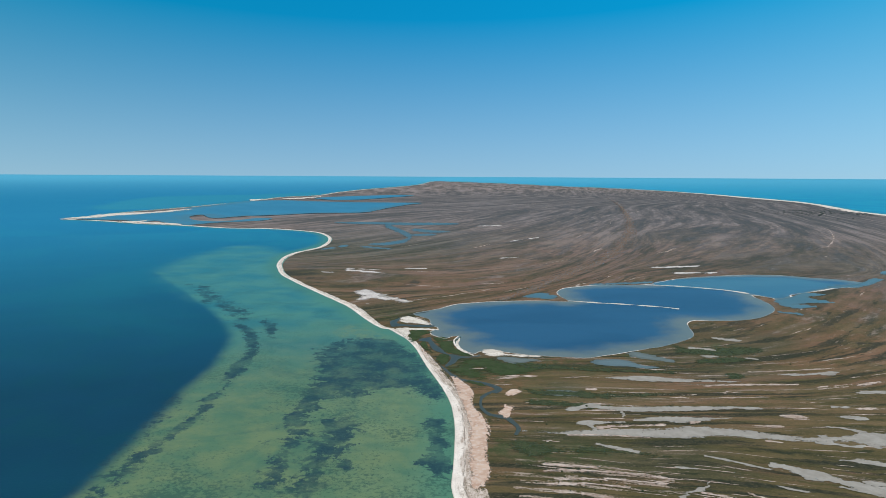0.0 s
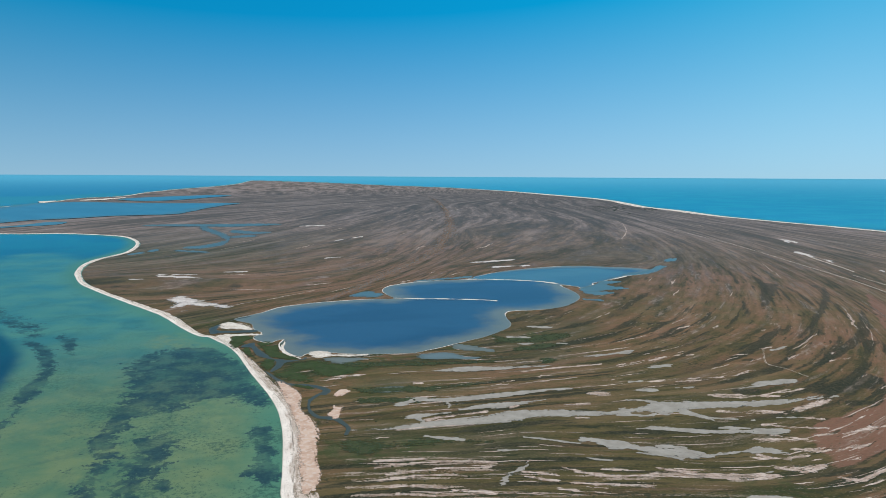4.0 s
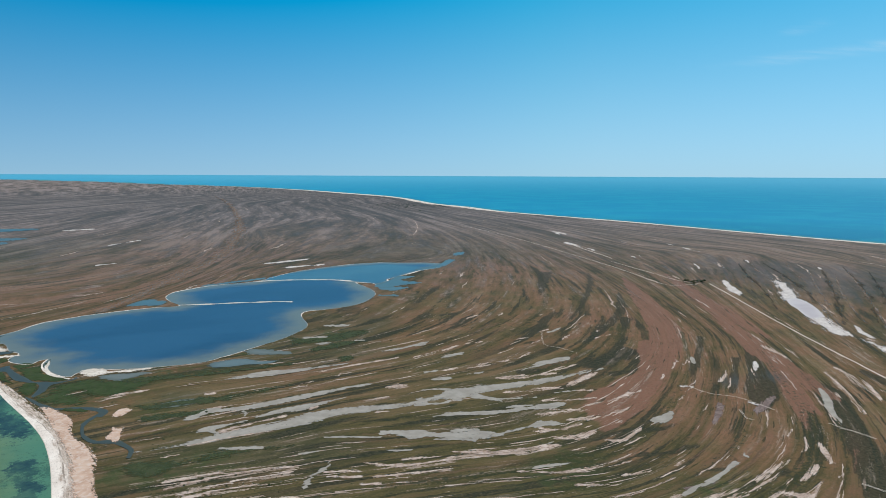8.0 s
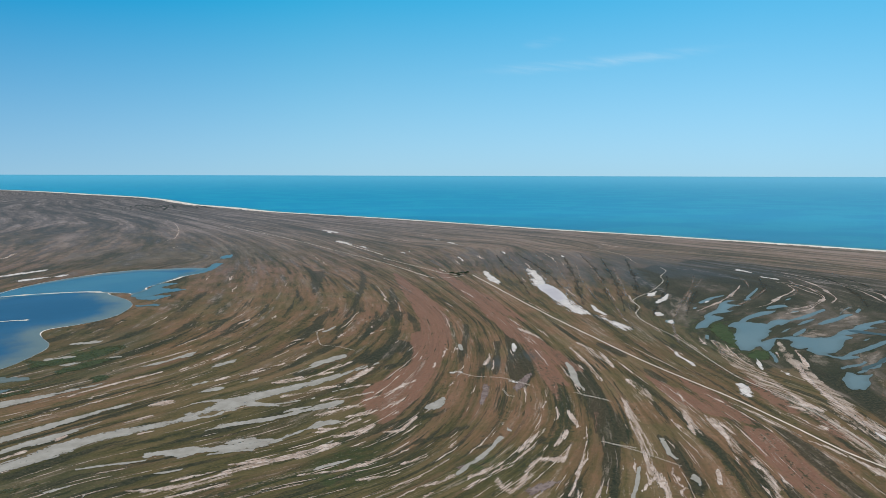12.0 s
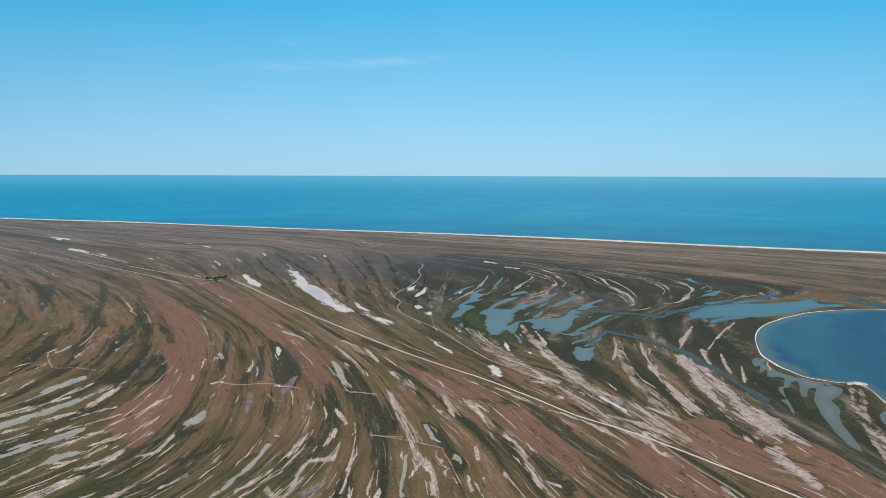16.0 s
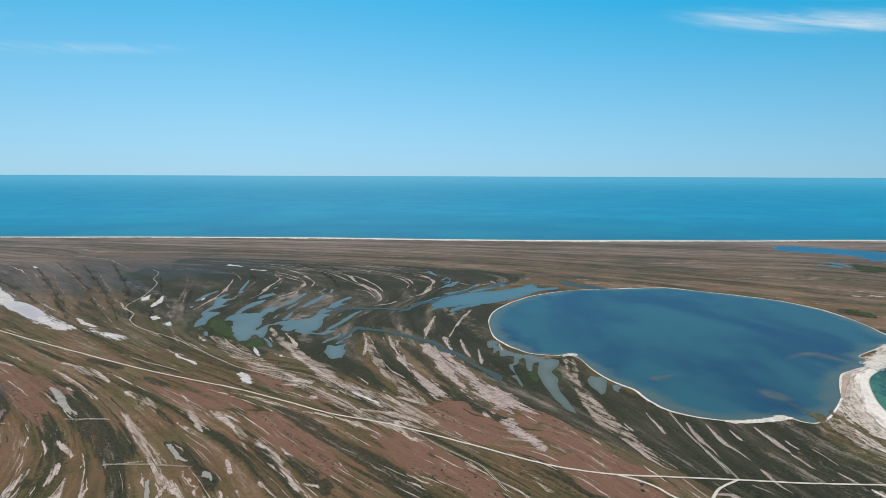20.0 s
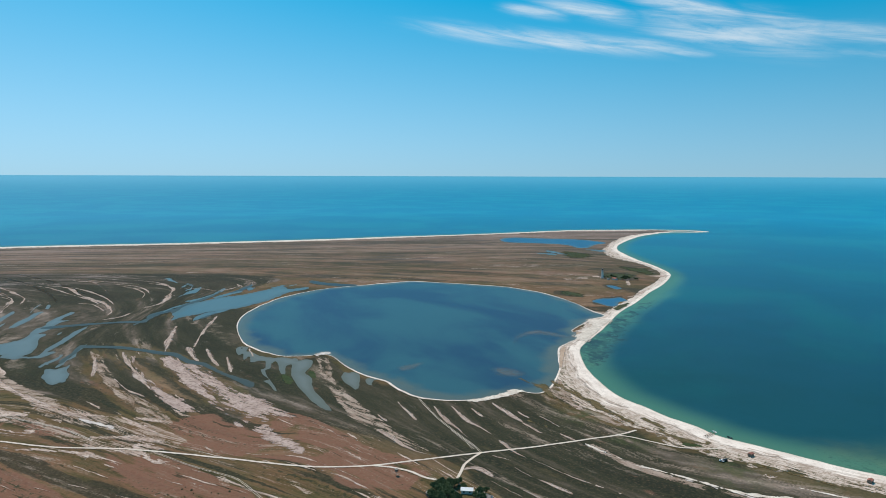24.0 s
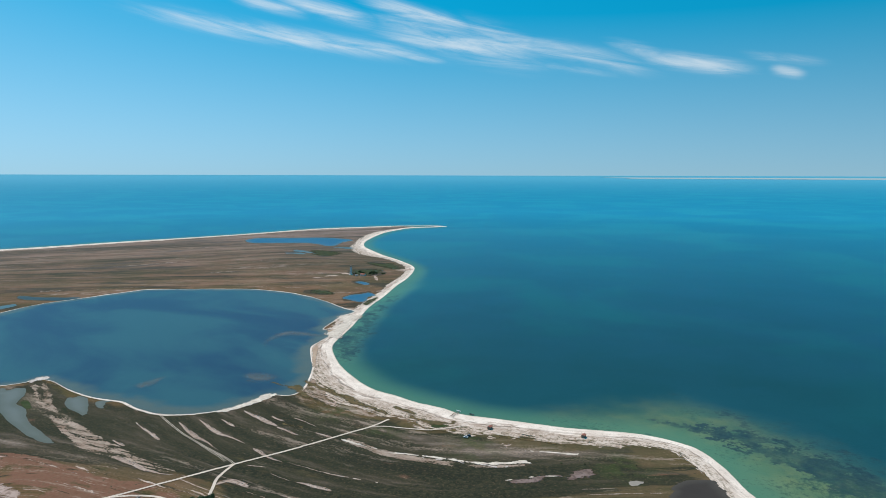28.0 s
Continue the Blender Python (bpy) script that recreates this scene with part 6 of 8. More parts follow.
salt([(245, 2470), (380, 2640), (380, 2665), (250, 2510)])
salt([(155, 3230), (275, 3240), (280, 3315), (155, 3265)])
salt([(555, 1765), (705, 1800), (715, 1830), (565, 1790)])
salt([(585, 1660), (690, 1675), (695, 1695), (595, 1690)])
salt([(1960, 2205), (1880, 2055), (1935, 2110), (2000, 2245)])
salt([(1540, 1375), (1535, 1345), (1575, 1380), (1570, 1405)])
salt([(1965, 1585), (1825, 1340), (1850, 1355), (1980, 1600)])
bluestrip([(-530, 3395), (-385, 3340), (-160, 3275), (-20, 3315), (75, 3350), (75, 3425), (-25, 3460), (-165, 3455), (-400, 3485), (-540, 3465)])
bluestrip([(-275, 3180), (-205, 2905), (-135, 2620), (-145, 2560), (-205, 2425), (-255, 2385), (-250, 2330), (-195, 2320), (-135, 2430), (-130, 2740), (-210, 3115), (-285, 3370)])
bluestrip([(-125, 2935), (-40, 2860), (20, 2895), (20, 2950), (-40, 2970), (-130, 3075)])
bluestrip([(-115, 2705), (-40, 2725), (-40, 2800), (-115, 2775)])
bluestrip([(-345, 2245), (-325, 2280), (-330, 2330), (-355, 2295)])
bluestrip([(-390, 2175), (-360, 2210), (-370, 2255), (-395, 2200)])
bluestrip([(-170, 2215), (-265, 2290), (-260, 2245), (-170, 2185)])
bluestrip([(602, 1182), (636, 1161), (642, 1172), (608, 1193)])
bluestrip([(335, 1480), (415, 1495), (475, 1510), (485, 1535), (425, 1520), (335, 1495)])
sandbar([(245, 1290), (288, 1275), (350, 1256), (411, 1232), (436, 1213), (432, 1207), (407, 1222), (346, 1246), (284, 1265), (243, 1284)])
sandbar([(441, 1494), (520, 1478), (578, 1447), (619, 1416), (651, 1364), (645, 1360), (611, 1408), (572, 1437), (516, 1466), (439, 1486)])
shallow([(700, 1340), (735, 1375), (770, 1385), (775, 1390), (745, 1390), (710, 1360)])
sandbar([(421, -369), (395, -385), (375, -395), (345, -409), (329, -425), (321, -435), (315, -440), (316, -442), (326, -441), (332, -429), (349, -413), (377, -398), (397, -387), (423, -371)])
sandbar([(335, -457), (315, -470), (298, -480), (298, -487), (300, -490), (300, -484), (316, -473), (336, -458)])
sandbar([(314, -396), (298, -423), (282, -439), (283, -440), (299, -424), (315, -397)])
sandbar([(473, -361), (446, -365), (429, -370), (421, -369), (423, -371), (431, -372), (449, -367), (475, -363)])
darkpond([(208, -467), (212, -490), (205, -505), (194, -513), (182, -503), (170, -477), (200, -449)])
marsh([(1100, 315), (1149, 308), (1041, 261), (977, 240), (999, 268), (1036, 292)])
marsh([(968, 225), (989, 204), (937, 193), (934, 217)])
marsh([(793, -186), (799, -193), (789, -196), (767, -190), (773, -187)])
marsh([(793, -155), (799, -161), (772, -165), (754, -159), (762, -154)])
marsh([(440, -445), (433, -456), (420, -454), (428, -440)])
heath([(673, -25), (691, -46), (658, -66), (640, -81), (640, -56), (643, -35)])
heath([(621, -30), (629, -60), (607, -86), (580, -75), (595, -49)])
heath([(671, 150), (649, 123), (615, 95), (572, 69), (540, 52), (542, 70), (578, 99), (620, 133)])
heath([(772, 295), (745, 242), (702, 188), (687, 157), (681, 182), (702, 234)])
heath([(758, 119), (732, 85), (692, 53), (696, 81)])
heath([(596, 9), (594, -13), (579, -29), (569, -9)])
heath([(758, 654), (802, 647), (680, 541), (597, 496), (627, 534)])
heath([(787, 451), (744, 410), (683, 368), (697, 392)])
heath([(661, -133), (644, -152), (571, -177), (542, -178), (560, -152), (602, -137)])
heath([(574, -85), (549, -129), (537, -177), (531, -144), (552, -101)])
heath([(503, -141), (502, -165), (475, -196), (455, -181), (468, -163), (480, -144)])
heath([(645, 139), (622, 110), (580, 77), (540, 57), (549, 81), (595, 114)])
heath([(633, 29), (569, -6), (515, -33), (525, -9), (579, 19)])
sandbar([(-2030, 3560), (-1935, 3620), (-1895, 3855), (-1805, 4095), (-1735, 4545), (-1795, 4695), (-1890, 4275), (-2035, 4130), (-2040, 3810), (-2085, 3655)])
sandbar([(-1625, 3375), (-1525, 3320), (-1525, 3470), (-1565, 3555), (-1580, 3445), (-1665, 3455)])
sandbar([(-1800, 6300), (-1750, 6250), (-1750, 6500), (-1800, 6800), (-1850, 6700), (-1900, 6600)])
sandbar([(-1600, 6750), (-1450, 6850), (-1350, 7500), (-1400, 7700), (-1550, 7200), (-1650, 6900)])
sandbar([(-1285, 3280), (-1435, 3370), (-1525, 3385), (-1490, 3305), (-1385, 3255), (-1255, 3205)])
bluestrip([(1790, -1200), (1715, -1205), (1640, -1205), (1650, -1210), (1740, -1220), (1815, -1220)])
bluestrip([(1755, -1145), (1700, -1170), (1725, -1190), (1770, -1155)])
bluestrip([(1775, -1350), (1720, -1365), (1745, -1385), (1790, -1360)])
dune([(1365, -1200), (1260, -1160), (1185, -1110), (1200, -1125), (1285, -1190), (1390, -1220)])
dune([(1670, -1405), (1540, -1330), (1395, -1265), (1420, -1290), (1590, -1375), (1705, -1435)])
dune([(961, -738), (915, -741), (913, -771), (925, -781), (931, -754), (973, -748)])
dune([(1255, -1025), (1205, -1040), (1220, -1055), (1270, -1040)])
wet([(1220, 466), (1374, 464), (1660, 425), (1705, 280), (1760, 130), (815, 53), (787, 63), (828, 101), (883, 127), (956, 160), (974, 189), (937, 212), (993, 250), (966, 282), (1087, 336), (1109, 398)])
wet([(969, -129), (900, -135), (856, -155), (849, -225), (755, -232), (705, -253), (638, -266), (620, -323), (509, -268), (504, -231), (531, -210), (569, -192), (604, -169), (636, -144), (677, -125), (764, -111), (820, -97), (905, -97), (967, -113)])
wet([(1212, -50), (1245, -170), (1040, -149), (958, -128), (868, -93), (948, -56), (1042, 13), (1061, 66), (1079, 133), (1353, 167), (1414, 57), (1302, -53)])
wet([(966, 49), (929, 16), (809, -13), (705, -43), (716, -32), (791, 9), (851, 33)])
wet([(951, 4), (934, -24), (798, -48), (721, -71), (668, -91), (666, -80), (731, -56), (827, -31)])
wet([(832, -226), (768, -227), (709, -261), (649, -270), (630, -294), (613, -362), (630, -403), (585, -398), (525, -399), (490, -413), (483, -419), (442, -386), (438, -347), (457, -326), (471, -251), (509, -227), (539, -220), (587, -196), (637, -178), (719, -163), (834, -203)])
wet([(625, -329), (616, -374), (573, -379), (553, -393), (485, -395), (480, -426), (440, -426), (398, -454), (348, -457), (308, -480), (275, -527), (266, -510), (342, -362), (408, -312), (411, -280), (429, -258), (448, -236)])
wet([(570, -357), (500, -397), (456, -406), (396, -441), (346, -454), (312, -463), (301, -488), (267, -498), (230, -505), (202, -503), (400, -250)])
wet([(1570, 660), (1815, 620), (1365, 462), (1301, 508)])
wet([(713, 647), (711, 610), (631, 590), (581, 606), (641, 626)])
swale([(865, 634), (862, 621), (752, 544), (672, 498), (710, 531), (796, 585)])
swale([(786, 519), (700, 458), (657, 439), (736, 490)])
swale([(884, 575), (796, 489), (709, 416), (660, 389), (646, 399), (682, 436), (753, 478), (831, 534)])
swale([(818, 451), (779, 400), (726, 340), (654, 287), (600, 253), (552, 234), (501, 212), (491, 220), (553, 251), (618, 291), (668, 326), (744, 391)])
swale([(794, 304), (783, 282), (752, 257), (758, 272)])
swale([(1205, 1210), (1090, 1075), (886, 897), (774, 818), (878, 903), (1040, 1048)])
swale([(1059, 974), (948, 852), (839, 770), (715, 700), (667, 681), (774, 749), (880, 817)])
swale([(1105, 1280), (1130, 1265), (971, 1097), (894, 1038)])
swale([(867, 787), (879, 778), (812, 721), (823, 747)])
swale([(689, 136), (675, 113), (641, 80), (601, 57), (564, 23), (517, -7), (472, -27), (475, -6), (522, 24), (578, 61), (624, 95)])
swale([(569, 102), (544, 81), (508, 54), (485, 57), (525, 84)])
swale([(797, 302), (758, 259), (751, 264), (773, 290)])
swale([(580, 128), (570, 114), (547, 101), (544, 109)])
swale([(724, 226), (712, 207), (698, 212)])
swale([(536, 160), (521, 145), (498, 141), (505, 156)])
swale([(665, 309), (633, 270), (589, 235), (559, 227), (578, 259), (628, 292)])
swale([(600, 207), (566, 179), (536, 160), (530, 163), (560, 186)])
swale([(855, 92), (832, 45), (729, 17), (744, 33), (790, 64)])
swale([(789, 110), (749, 69), (701, 31), (691, 38), (738, 76)])
heath([(687, -38), (691, -68), (646, -78), (617, -104), (588, -105), (577, -83), (598, -60), (632, -42)])
heath([(651, -118), (654, -141), (626, -142), (618, -115)])
heath([(599, -130), (611, -158), (574, -173), (555, -165), (562, -144), (576, -135)])
heath([(539, -124), (554, -162), (529, -193), (500, -204), (511, -150)])
heath([(616, 6), (586, -27), (531, -60), (496, -77), (481, -55), (514, -33), (567, -7)])
heath([(565, 69), (544, 57), (516, 51), (515, 63)])
heath([(671, 157), (668, 132), (616, 97), (579, 67), (532, 45), (511, 38), (535, 62), (591, 99), (630, 132)])
heath([(790, 258), (758, 210), (717, 174), (680, 148), (683, 166), (722, 208), (756, 239)])
heath([(585, 5), (558, -20), (518, -48), (482, -77), (466, -70), (493, -40), (537, -13)])
heath([(685, -40), (669, -70), (623, -100), (587, -94), (592, -65), (632, -44)])
heath([(839, 198), (803, 157), (744, 116), (739, 130), (784, 170)])
heath([(1225, 1115), (1038, 857), (878, 672), (728, 562), (596, 483), (488, 435), (454, 437), (590, 522), (707, 601), (835, 703), (988, 870)])
heath([(1041, 740), (934, 583), (823, 469), (718, 377), (678, 347), (684, 379), (776, 451), (864, 562)])
heath([(523, 522), (583, 527), (608, 509), (512, 456), (469, 462)])
heath([(1355, 1100), (1225, 910), (1055, 689), (942, 562), (974, 635), (1060, 770)])
heath([(879, 524), (822, 448), (741, 359), (728, 369), (783, 436)])
heath([(653, -122), (646, -139), (630, -143), (622, -123)])
heath([(611, -136), (599, -161), (555, -173), (557, -160), (584, -136)])
heath([(647, -73), (615, -97), (587, -103), (573, -78), (583, -66)])
heath([(544, -134), (556, -169), (538, -187), (509, -189), (475, -212), (466, -185), (474, -160), (514, -142)])
heath([(497, -56), (489, -72), (465, -79), (468, -53)])
dune([(544, -55), (531, -65), (518, -61), (523, -53)])
dune([(842, 103), (750, 50), (684, -12), (627, -38), (620, -28), (685, 26), (765, 94)])
dune([(1012, 57), (989, 45), (836, 19), (739, -16), (681, -30), (690, -12), (775, 17), (904, 46)])
dune([(853, -226), (822, -226), (752, -210), (684, -211), (636, -213), (552, -223), (512, -229), (511, -221), (564, -211), (625, -200), (682, -200), (751, -202)])
dune([(1006, 284), (961, 242), (871, 188), (805, 139), (753, 97), (694, 53), (665, 40), (682, 55), (726, 99), (782, 149), (857, 206), (945, 261)])
dune([(1066, 208), (990, 174), (886, 124), (807, 81), (743, 47), (728, 51), (797, 93), (875, 137), (981, 186)])
dune([(850, 412), (830, 375), (802, 352), (807, 375)])
dune([(681, 286), (669, 272), (603, 229), (555, 201), (528, 189), (510, 168), (514, 192), (550, 210), (605, 241)])
dune([(687, 225), (680, 213), (619, 177), (630, 192)])
dune([(677, 196), (675, 181), (624, 149), (589, 136), (635, 165)])
dune([(605, 136), (586, 117), (532, 90), (506, 81), (513, 90), (563, 113)])
dune([(748, 306), (732, 279), (685, 248), (697, 263)])
dune([(753, 93), (676, 49), (650, 12), (607, -22), (609, -5), (644, 36), (690, 72)])
dune([(958, 166), (858, 115), (760, 54), (693, 12), (695, 27), (778, 80), (878, 135)])
dune([(994, 272), (968, 237), (850, 166), (767, 103), (763, 118), (836, 180), (930, 246)])
dune([(832, -222), (755, -208), (679, -198), (614, -205), (551, -218), (531, -223), (560, -208), (615, -191), (691, -193), (770, -203)])
dune([(643, -444), (641, -459), (590, -440), (545, -436), (505, -438), (493, -419), (531, -411), (584, -412), (613, -416)])
dune([(525, -99), (511, -108), (478, -118), (482, -111)])
dune([(478, -361), (469, -370), (422, -376), (373, -394), (337, -417), (319, -439), (317, -433), (340, -405), (376, -381), (419, -365)])
litter([(-35, 940), (-23, 908), (-12, 854), (-2, 836), (10, 794), (22, 775), (34, 749), (38, 722), (35, 696), (40, 666), (46, 628), (46, 609), (40, 564), (41, 525), (34, 498), (22, 491), (22, 525), (22, 564), (24, 638), (21, 683), (16, 735), (8, 778), (-4, 819), (-17, 863), (-28, 897)])
pond([(1081, 379), (1082, 374), (1072, 364), (1087, 368), (1106, 381), (1097, 385)])
scrub([(634, -436), (589, -431), (536, -430), (487, -431), (495, -440), (547, -442), (600, -443), (643, -444)])
scrub([(545, -430), (508, -431), (483, -434), (487, -439), (517, -440), (551, -436)])
scrub([(466, -443), (439, -442), (422, -461), (428, -468), (448, -452), (472, -450)])
scrub([(418, -439), (410, -448), (413, -452), (422, -443)])
scrub([(633, -448), (572, -434), (549, -439), (554, -444), (579, -442), (638, -454)])
scrub([(540, -345), (520, -353), (524, -355), (544, -348)])
scrub([(503, -451), (468, -452), (472, -457), (506, -455)])
scrub([(394, -458), (364, -467), (340, -480), (315, -490), (316, -493), (342, -484), (367, -471), (396, -461)])
scrub([(372, -468), (350, -476), (352, -480), (374, -471)])
litter([(63, 672), (67, 687), (72, 681), (76, 681), (73, 667), (65, 644), (58, 661)])
litter([(69, 722), (78, 738), (87, 736), (88, 728), (76, 714)])
olive([(100, 822), (182, 862), (343, 864), (468, 783), (580, 712), (607, 620), (481, 512), (494, 484), (371, 357), (81, 411), (78, 559)])
olive([(261, 818), (357, 640), (390, 498), (426, 429), (436, 356), (500, 315), (489, 252), (381, 239), (233, 425), (160, 518)])
swale([(1330, -1050), (1330, -1095), (1285, -1115), (1225, -1085), (1205, -1050), (1235, -1015), (1270, -1010)])
swale([(1415, -1190), (1375, -1210), (1275, -1160), (1300, -1155), (1360, -1155)])
swale([(1168, -805), (1150, -822), (1085, -823), (1086, -795), (1130, -778)])
swale([(1190, -945), (1180, -970), (1128, -952), (1128, -928), (1158, -931)])
swale([(1038, -804), (1058, -851), (1054, -888), (1036, -875), (990, -797), (1008, -787)])
pale([(1285, -995), (1275, -1000), (1250, -1005), (1260, -1010), (1300, -1020), (1300, -1005)])
pale([(1280, -930), (1275, -950), (1270, -970), (1280, -975), (1290, -960), (1290, -940)])
pale([(1034, -886), (1046, -923), (1080, -980), (1105, -1020), (1115, -1030), (1096, -993), (1062, -935), (1044, -894)])
pale([(1290, -915), (1275, -920), (1270, -930), (1275, -935), (1290, -935), (1295, -920)])
pale([(1235, -1125), (1220, -1140), (1215, -1165), (1230, -1180), (1240, -1160), (1250, -1140)])
pale([(1205, -1030), (1170, -1005), (1140, -980), (1140, -985), (1175, -1010), (1205, -1035)])
pale([(403, -318), (392, -324), (379, -329), (380, -330), (393, -325), (403, -318)])
shallow([(812, -487), (849, -514), (867, -540), (875, -569), (852, -586), (823, -593), (802, -601), (804, -579), (822, -565), (840, -552), (838, -530), (826, -510), (803, -491)])
dune([(62, 546), (95, 539), (137, 530), (160, 525), (161, 528), (138, 536), (96, 545), (62, 550)])
dune([(65, 532), (102, 525), (148, 517), (180, 508), (181, 512), (150, 524), (103, 533), (65, 538)])
dune([(59, 519), (104, 511), (154, 503), (185, 495), (186, 498), (156, 510), (105, 520), (59, 525)])
dune([(62, 506), (106, 498), (154, 489), (156, 495), (107, 506), (62, 512)])
dune([(56, 494), (103, 485), (146, 476), (147, 481), (105, 493), (56, 500)])
dune([(58, 480), (100, 470), (154, 458), (155, 463), (102, 478), (59, 486)])
dune([(229, 474), (268, 457), (302, 449), (304, 452), (272, 464), (231, 478)])
dune([(304, 460), (340, 440), (388, 426), (393, 431), (345, 446), (307, 464)])
dune([(424, 494), (458, 487), (486, 480), (490, 484), (464, 493), (428, 498)])
heath([(970, 836), (923, 745), (773, 603), (649, 515), (566, 474), (544, 475), (690, 567), (825, 679)])
heath([(573, 535), (656, 550), (698, 561), (586, 491), (514, 469)])
heath([(833, 507), (775, 441), (696, 377), (621, 324), (648, 354), (726, 421)])
road([(1310, 935), (1215, 815), (1042, 601), (910, 427), (824, 308), (747, 184), (700, 120), (660, 68), (631, 13), (576, -62), (529, -124), (510, -168), (503, -207), (494, -265), (485, -317), (479, -373), (476, -402), (478, -426)], 3.1)
road([(508, -174), (499, -186), (489, -195), (482, -199), (472, -203), (461, -212), (455, -224)], 3.2)
road([(456, -226), (467, -235), (481, -247), (494, -268)], 3.0)
road([(476, -402), (465, -412), (447, -422), (428, -436), (413, -465)], 2.4)
road([(494, -268), (513, -269), (557, -268), (597, -269), (637, -273), (656, -276)], 1.6)
road([(1740, 635), (1680, 595), (1575, 570), (1510, 540), (1368, 511), (1237, 500), (1174, 461), (1121, 447), (1063, 409), (982, 326), (840, 209), (781, 136), (717, 75), (664, 40)], 1.9)
road([(1670, 1765), (1605, 1660), (1535, 1510), (1470, 1380)], 4.5)
road([(1415, 1330), (1370, 1215), (1325, 1095), (1290, 1010), (1290, 945)], 2.5)
road([(1285, 945), (1215, 975), (1275, 1115), (1340, 1255), (1460, 1570), (1565, 1845), (1685, 2195), (1825, 2720)], 2.5)
road([(642, 484), (640, 451), (655, 423), (651, 381)], 1.3)
road([(621, 400), (604, 381), (607, 375)], 1.2)
road([(656, 318), (659, 304), (659, 289)], 1.3)
road([(549, 247), (551, 234), (555, 216)], 1.2)
road([(675, 774), (627, 711), (634, 684), (634, 650)], 1.1)
road([(618, -7), (571, -36), (547, -55), (528, -68), (485, -81)], 1.3)
road([(660, 331), (657, 286)], 1.3)
road([(551, 245), (550, 233), (549, 210), (542, 172)], 1.1)
road([(504, -265), (522, -267), (551, -267)], 1.3)
pond([(1382, 331), (1436, 338), (1504, 344), (1539, 345), (1513, 340), (1442, 332), (1387, 328)])
pond([(1313, 358), (1355, 355), (1361, 345), (1314, 348), (1314, 321), (1291, 329), (1250, 329), (1249, 317), (1201, 333), (1184, 336), (1176, 315), (1111, 318), (1088, 315), (1061, 326), (1097, 334), (1145, 335), (1167, 344), (1194, 346), (1241, 348)])
pond([(1291, 391), (1342, 392), (1384, 387), (1405, 377), (1368, 379), (1327, 383), (1287, 386)])
pond([(1112, 290), (1148, 292), (1163, 286), (1168, 271), (1169, 242), (1147, 234), (1131, 234), (1124, 227), (1108, 229), (1081, 224), (1049, 227), (1038, 222), (1077, 214), (1052, 208), (1025, 204), (992, 203), (986, 206), (1007, 218), (1002, 223), (977, 222), (966, 233), (987, 243), (1015, 258), (1050, 270), (1069, 269), (1099, 273), (1107, 282)])
pond([(1156, 284), (1192, 288), (1240, 284), (1271, 276), (1299, 259), (1270, 259), (1238, 269), (1190, 277), (1160, 277)])
pond([(1158, 242), (1198, 245), (1223, 239), (1233, 224), (1274, 213), (1317, 205), (1370, 195), (1354, 191), (1303, 197), (1267, 203), (1247, 209), (1226, 218), (1171, 224), (1174, 231), (1146, 233)])
pond([(1058, 215), (1077, 214), (1083, 207), (1100, 198), (1116, 169), (1134, 150), (1160, 145), (1169, 138), (1146, 125), (1122, 129), (1077, 126), (1035, 129), (1018, 138), (1020, 120), (1058, 111), (1087, 103), (1118, 96), (1160, 83), (1185, 70), (1175, 69), (1150, 76), (1117, 85), (1079, 93), (1049, 105), (1038, 109), (1028, 99), (1011, 110), (1003, 118), (1009, 128), (1009, 148), (1021, 162), (1041, 164), (1029, 172), (1038, 185), (1061, 187), (1079, 195), (1072, 205)])
pond([(1155, 144), (1194, 144), (1208, 134), (1242, 130), (1287, 118), (1320, 103), (1313, 95), (1281, 105), (1254, 112), (1250, 99), (1230, 111), (1185, 123), (1161, 134)])
pond([(1115, 197), (1153, 193), (1171, 190), (1149, 187), (1116, 190), (1106, 194)])
pond([(1216, 181), (1265, 175), (1301, 165), (1336, 160), (1347, 147), (1316, 151), (1282, 155), (1247, 165), (1221, 174)])
pond([(1344, 166), (1391, 166), (1428, 158), (1398, 161), (1363, 163), (1340, 162)])
pond([(1377, 145), (1418, 145), (1408, 141), (1371, 141)])
pond([(1307, 278), (1343, 276), (1365, 264), (1355, 250), (1332, 258), (1317, 267)])
pond([(1199, 204), (1228, 202), (1252, 197), (1269, 190), (1229, 195), (1203, 201)])
pond([(956, 114), (975, 106), (994, 95), (1010, 94), (1004, 89), (983, 93), (966, 105), (951, 109)])
pond([(948, 94), (971, 88), (991, 79), (1029, 77), (1050, 68), (1064, 63), (1041, 66), (1016, 73), (991, 74), (966, 83), (946, 89)])
pond([(1032, 300), (1028, 295), (1006, 289), (1005, 292)])
pond([(1374, 333), (1407, 331), (1388, 322), (1368, 328)])
pond([(1236, 385), (1243, 380), (1224, 375), (1223, 380)])
pond([(986, 203), (984, 198), (953, 183), (925, 178), (930, 183), (954, 191)])
pond([(1122, 215), (1150, 213), (1163, 208), (1134, 209), (1119, 213)])
pond([(1420, 269), (1446, 267), (1452, 262), (1426, 263)])
pond([(1298, 236), (1320, 232), (1325, 225), (1301, 229)])
pond([(1140, 109), (1157, 105), (1161, 102), (1138, 104)])
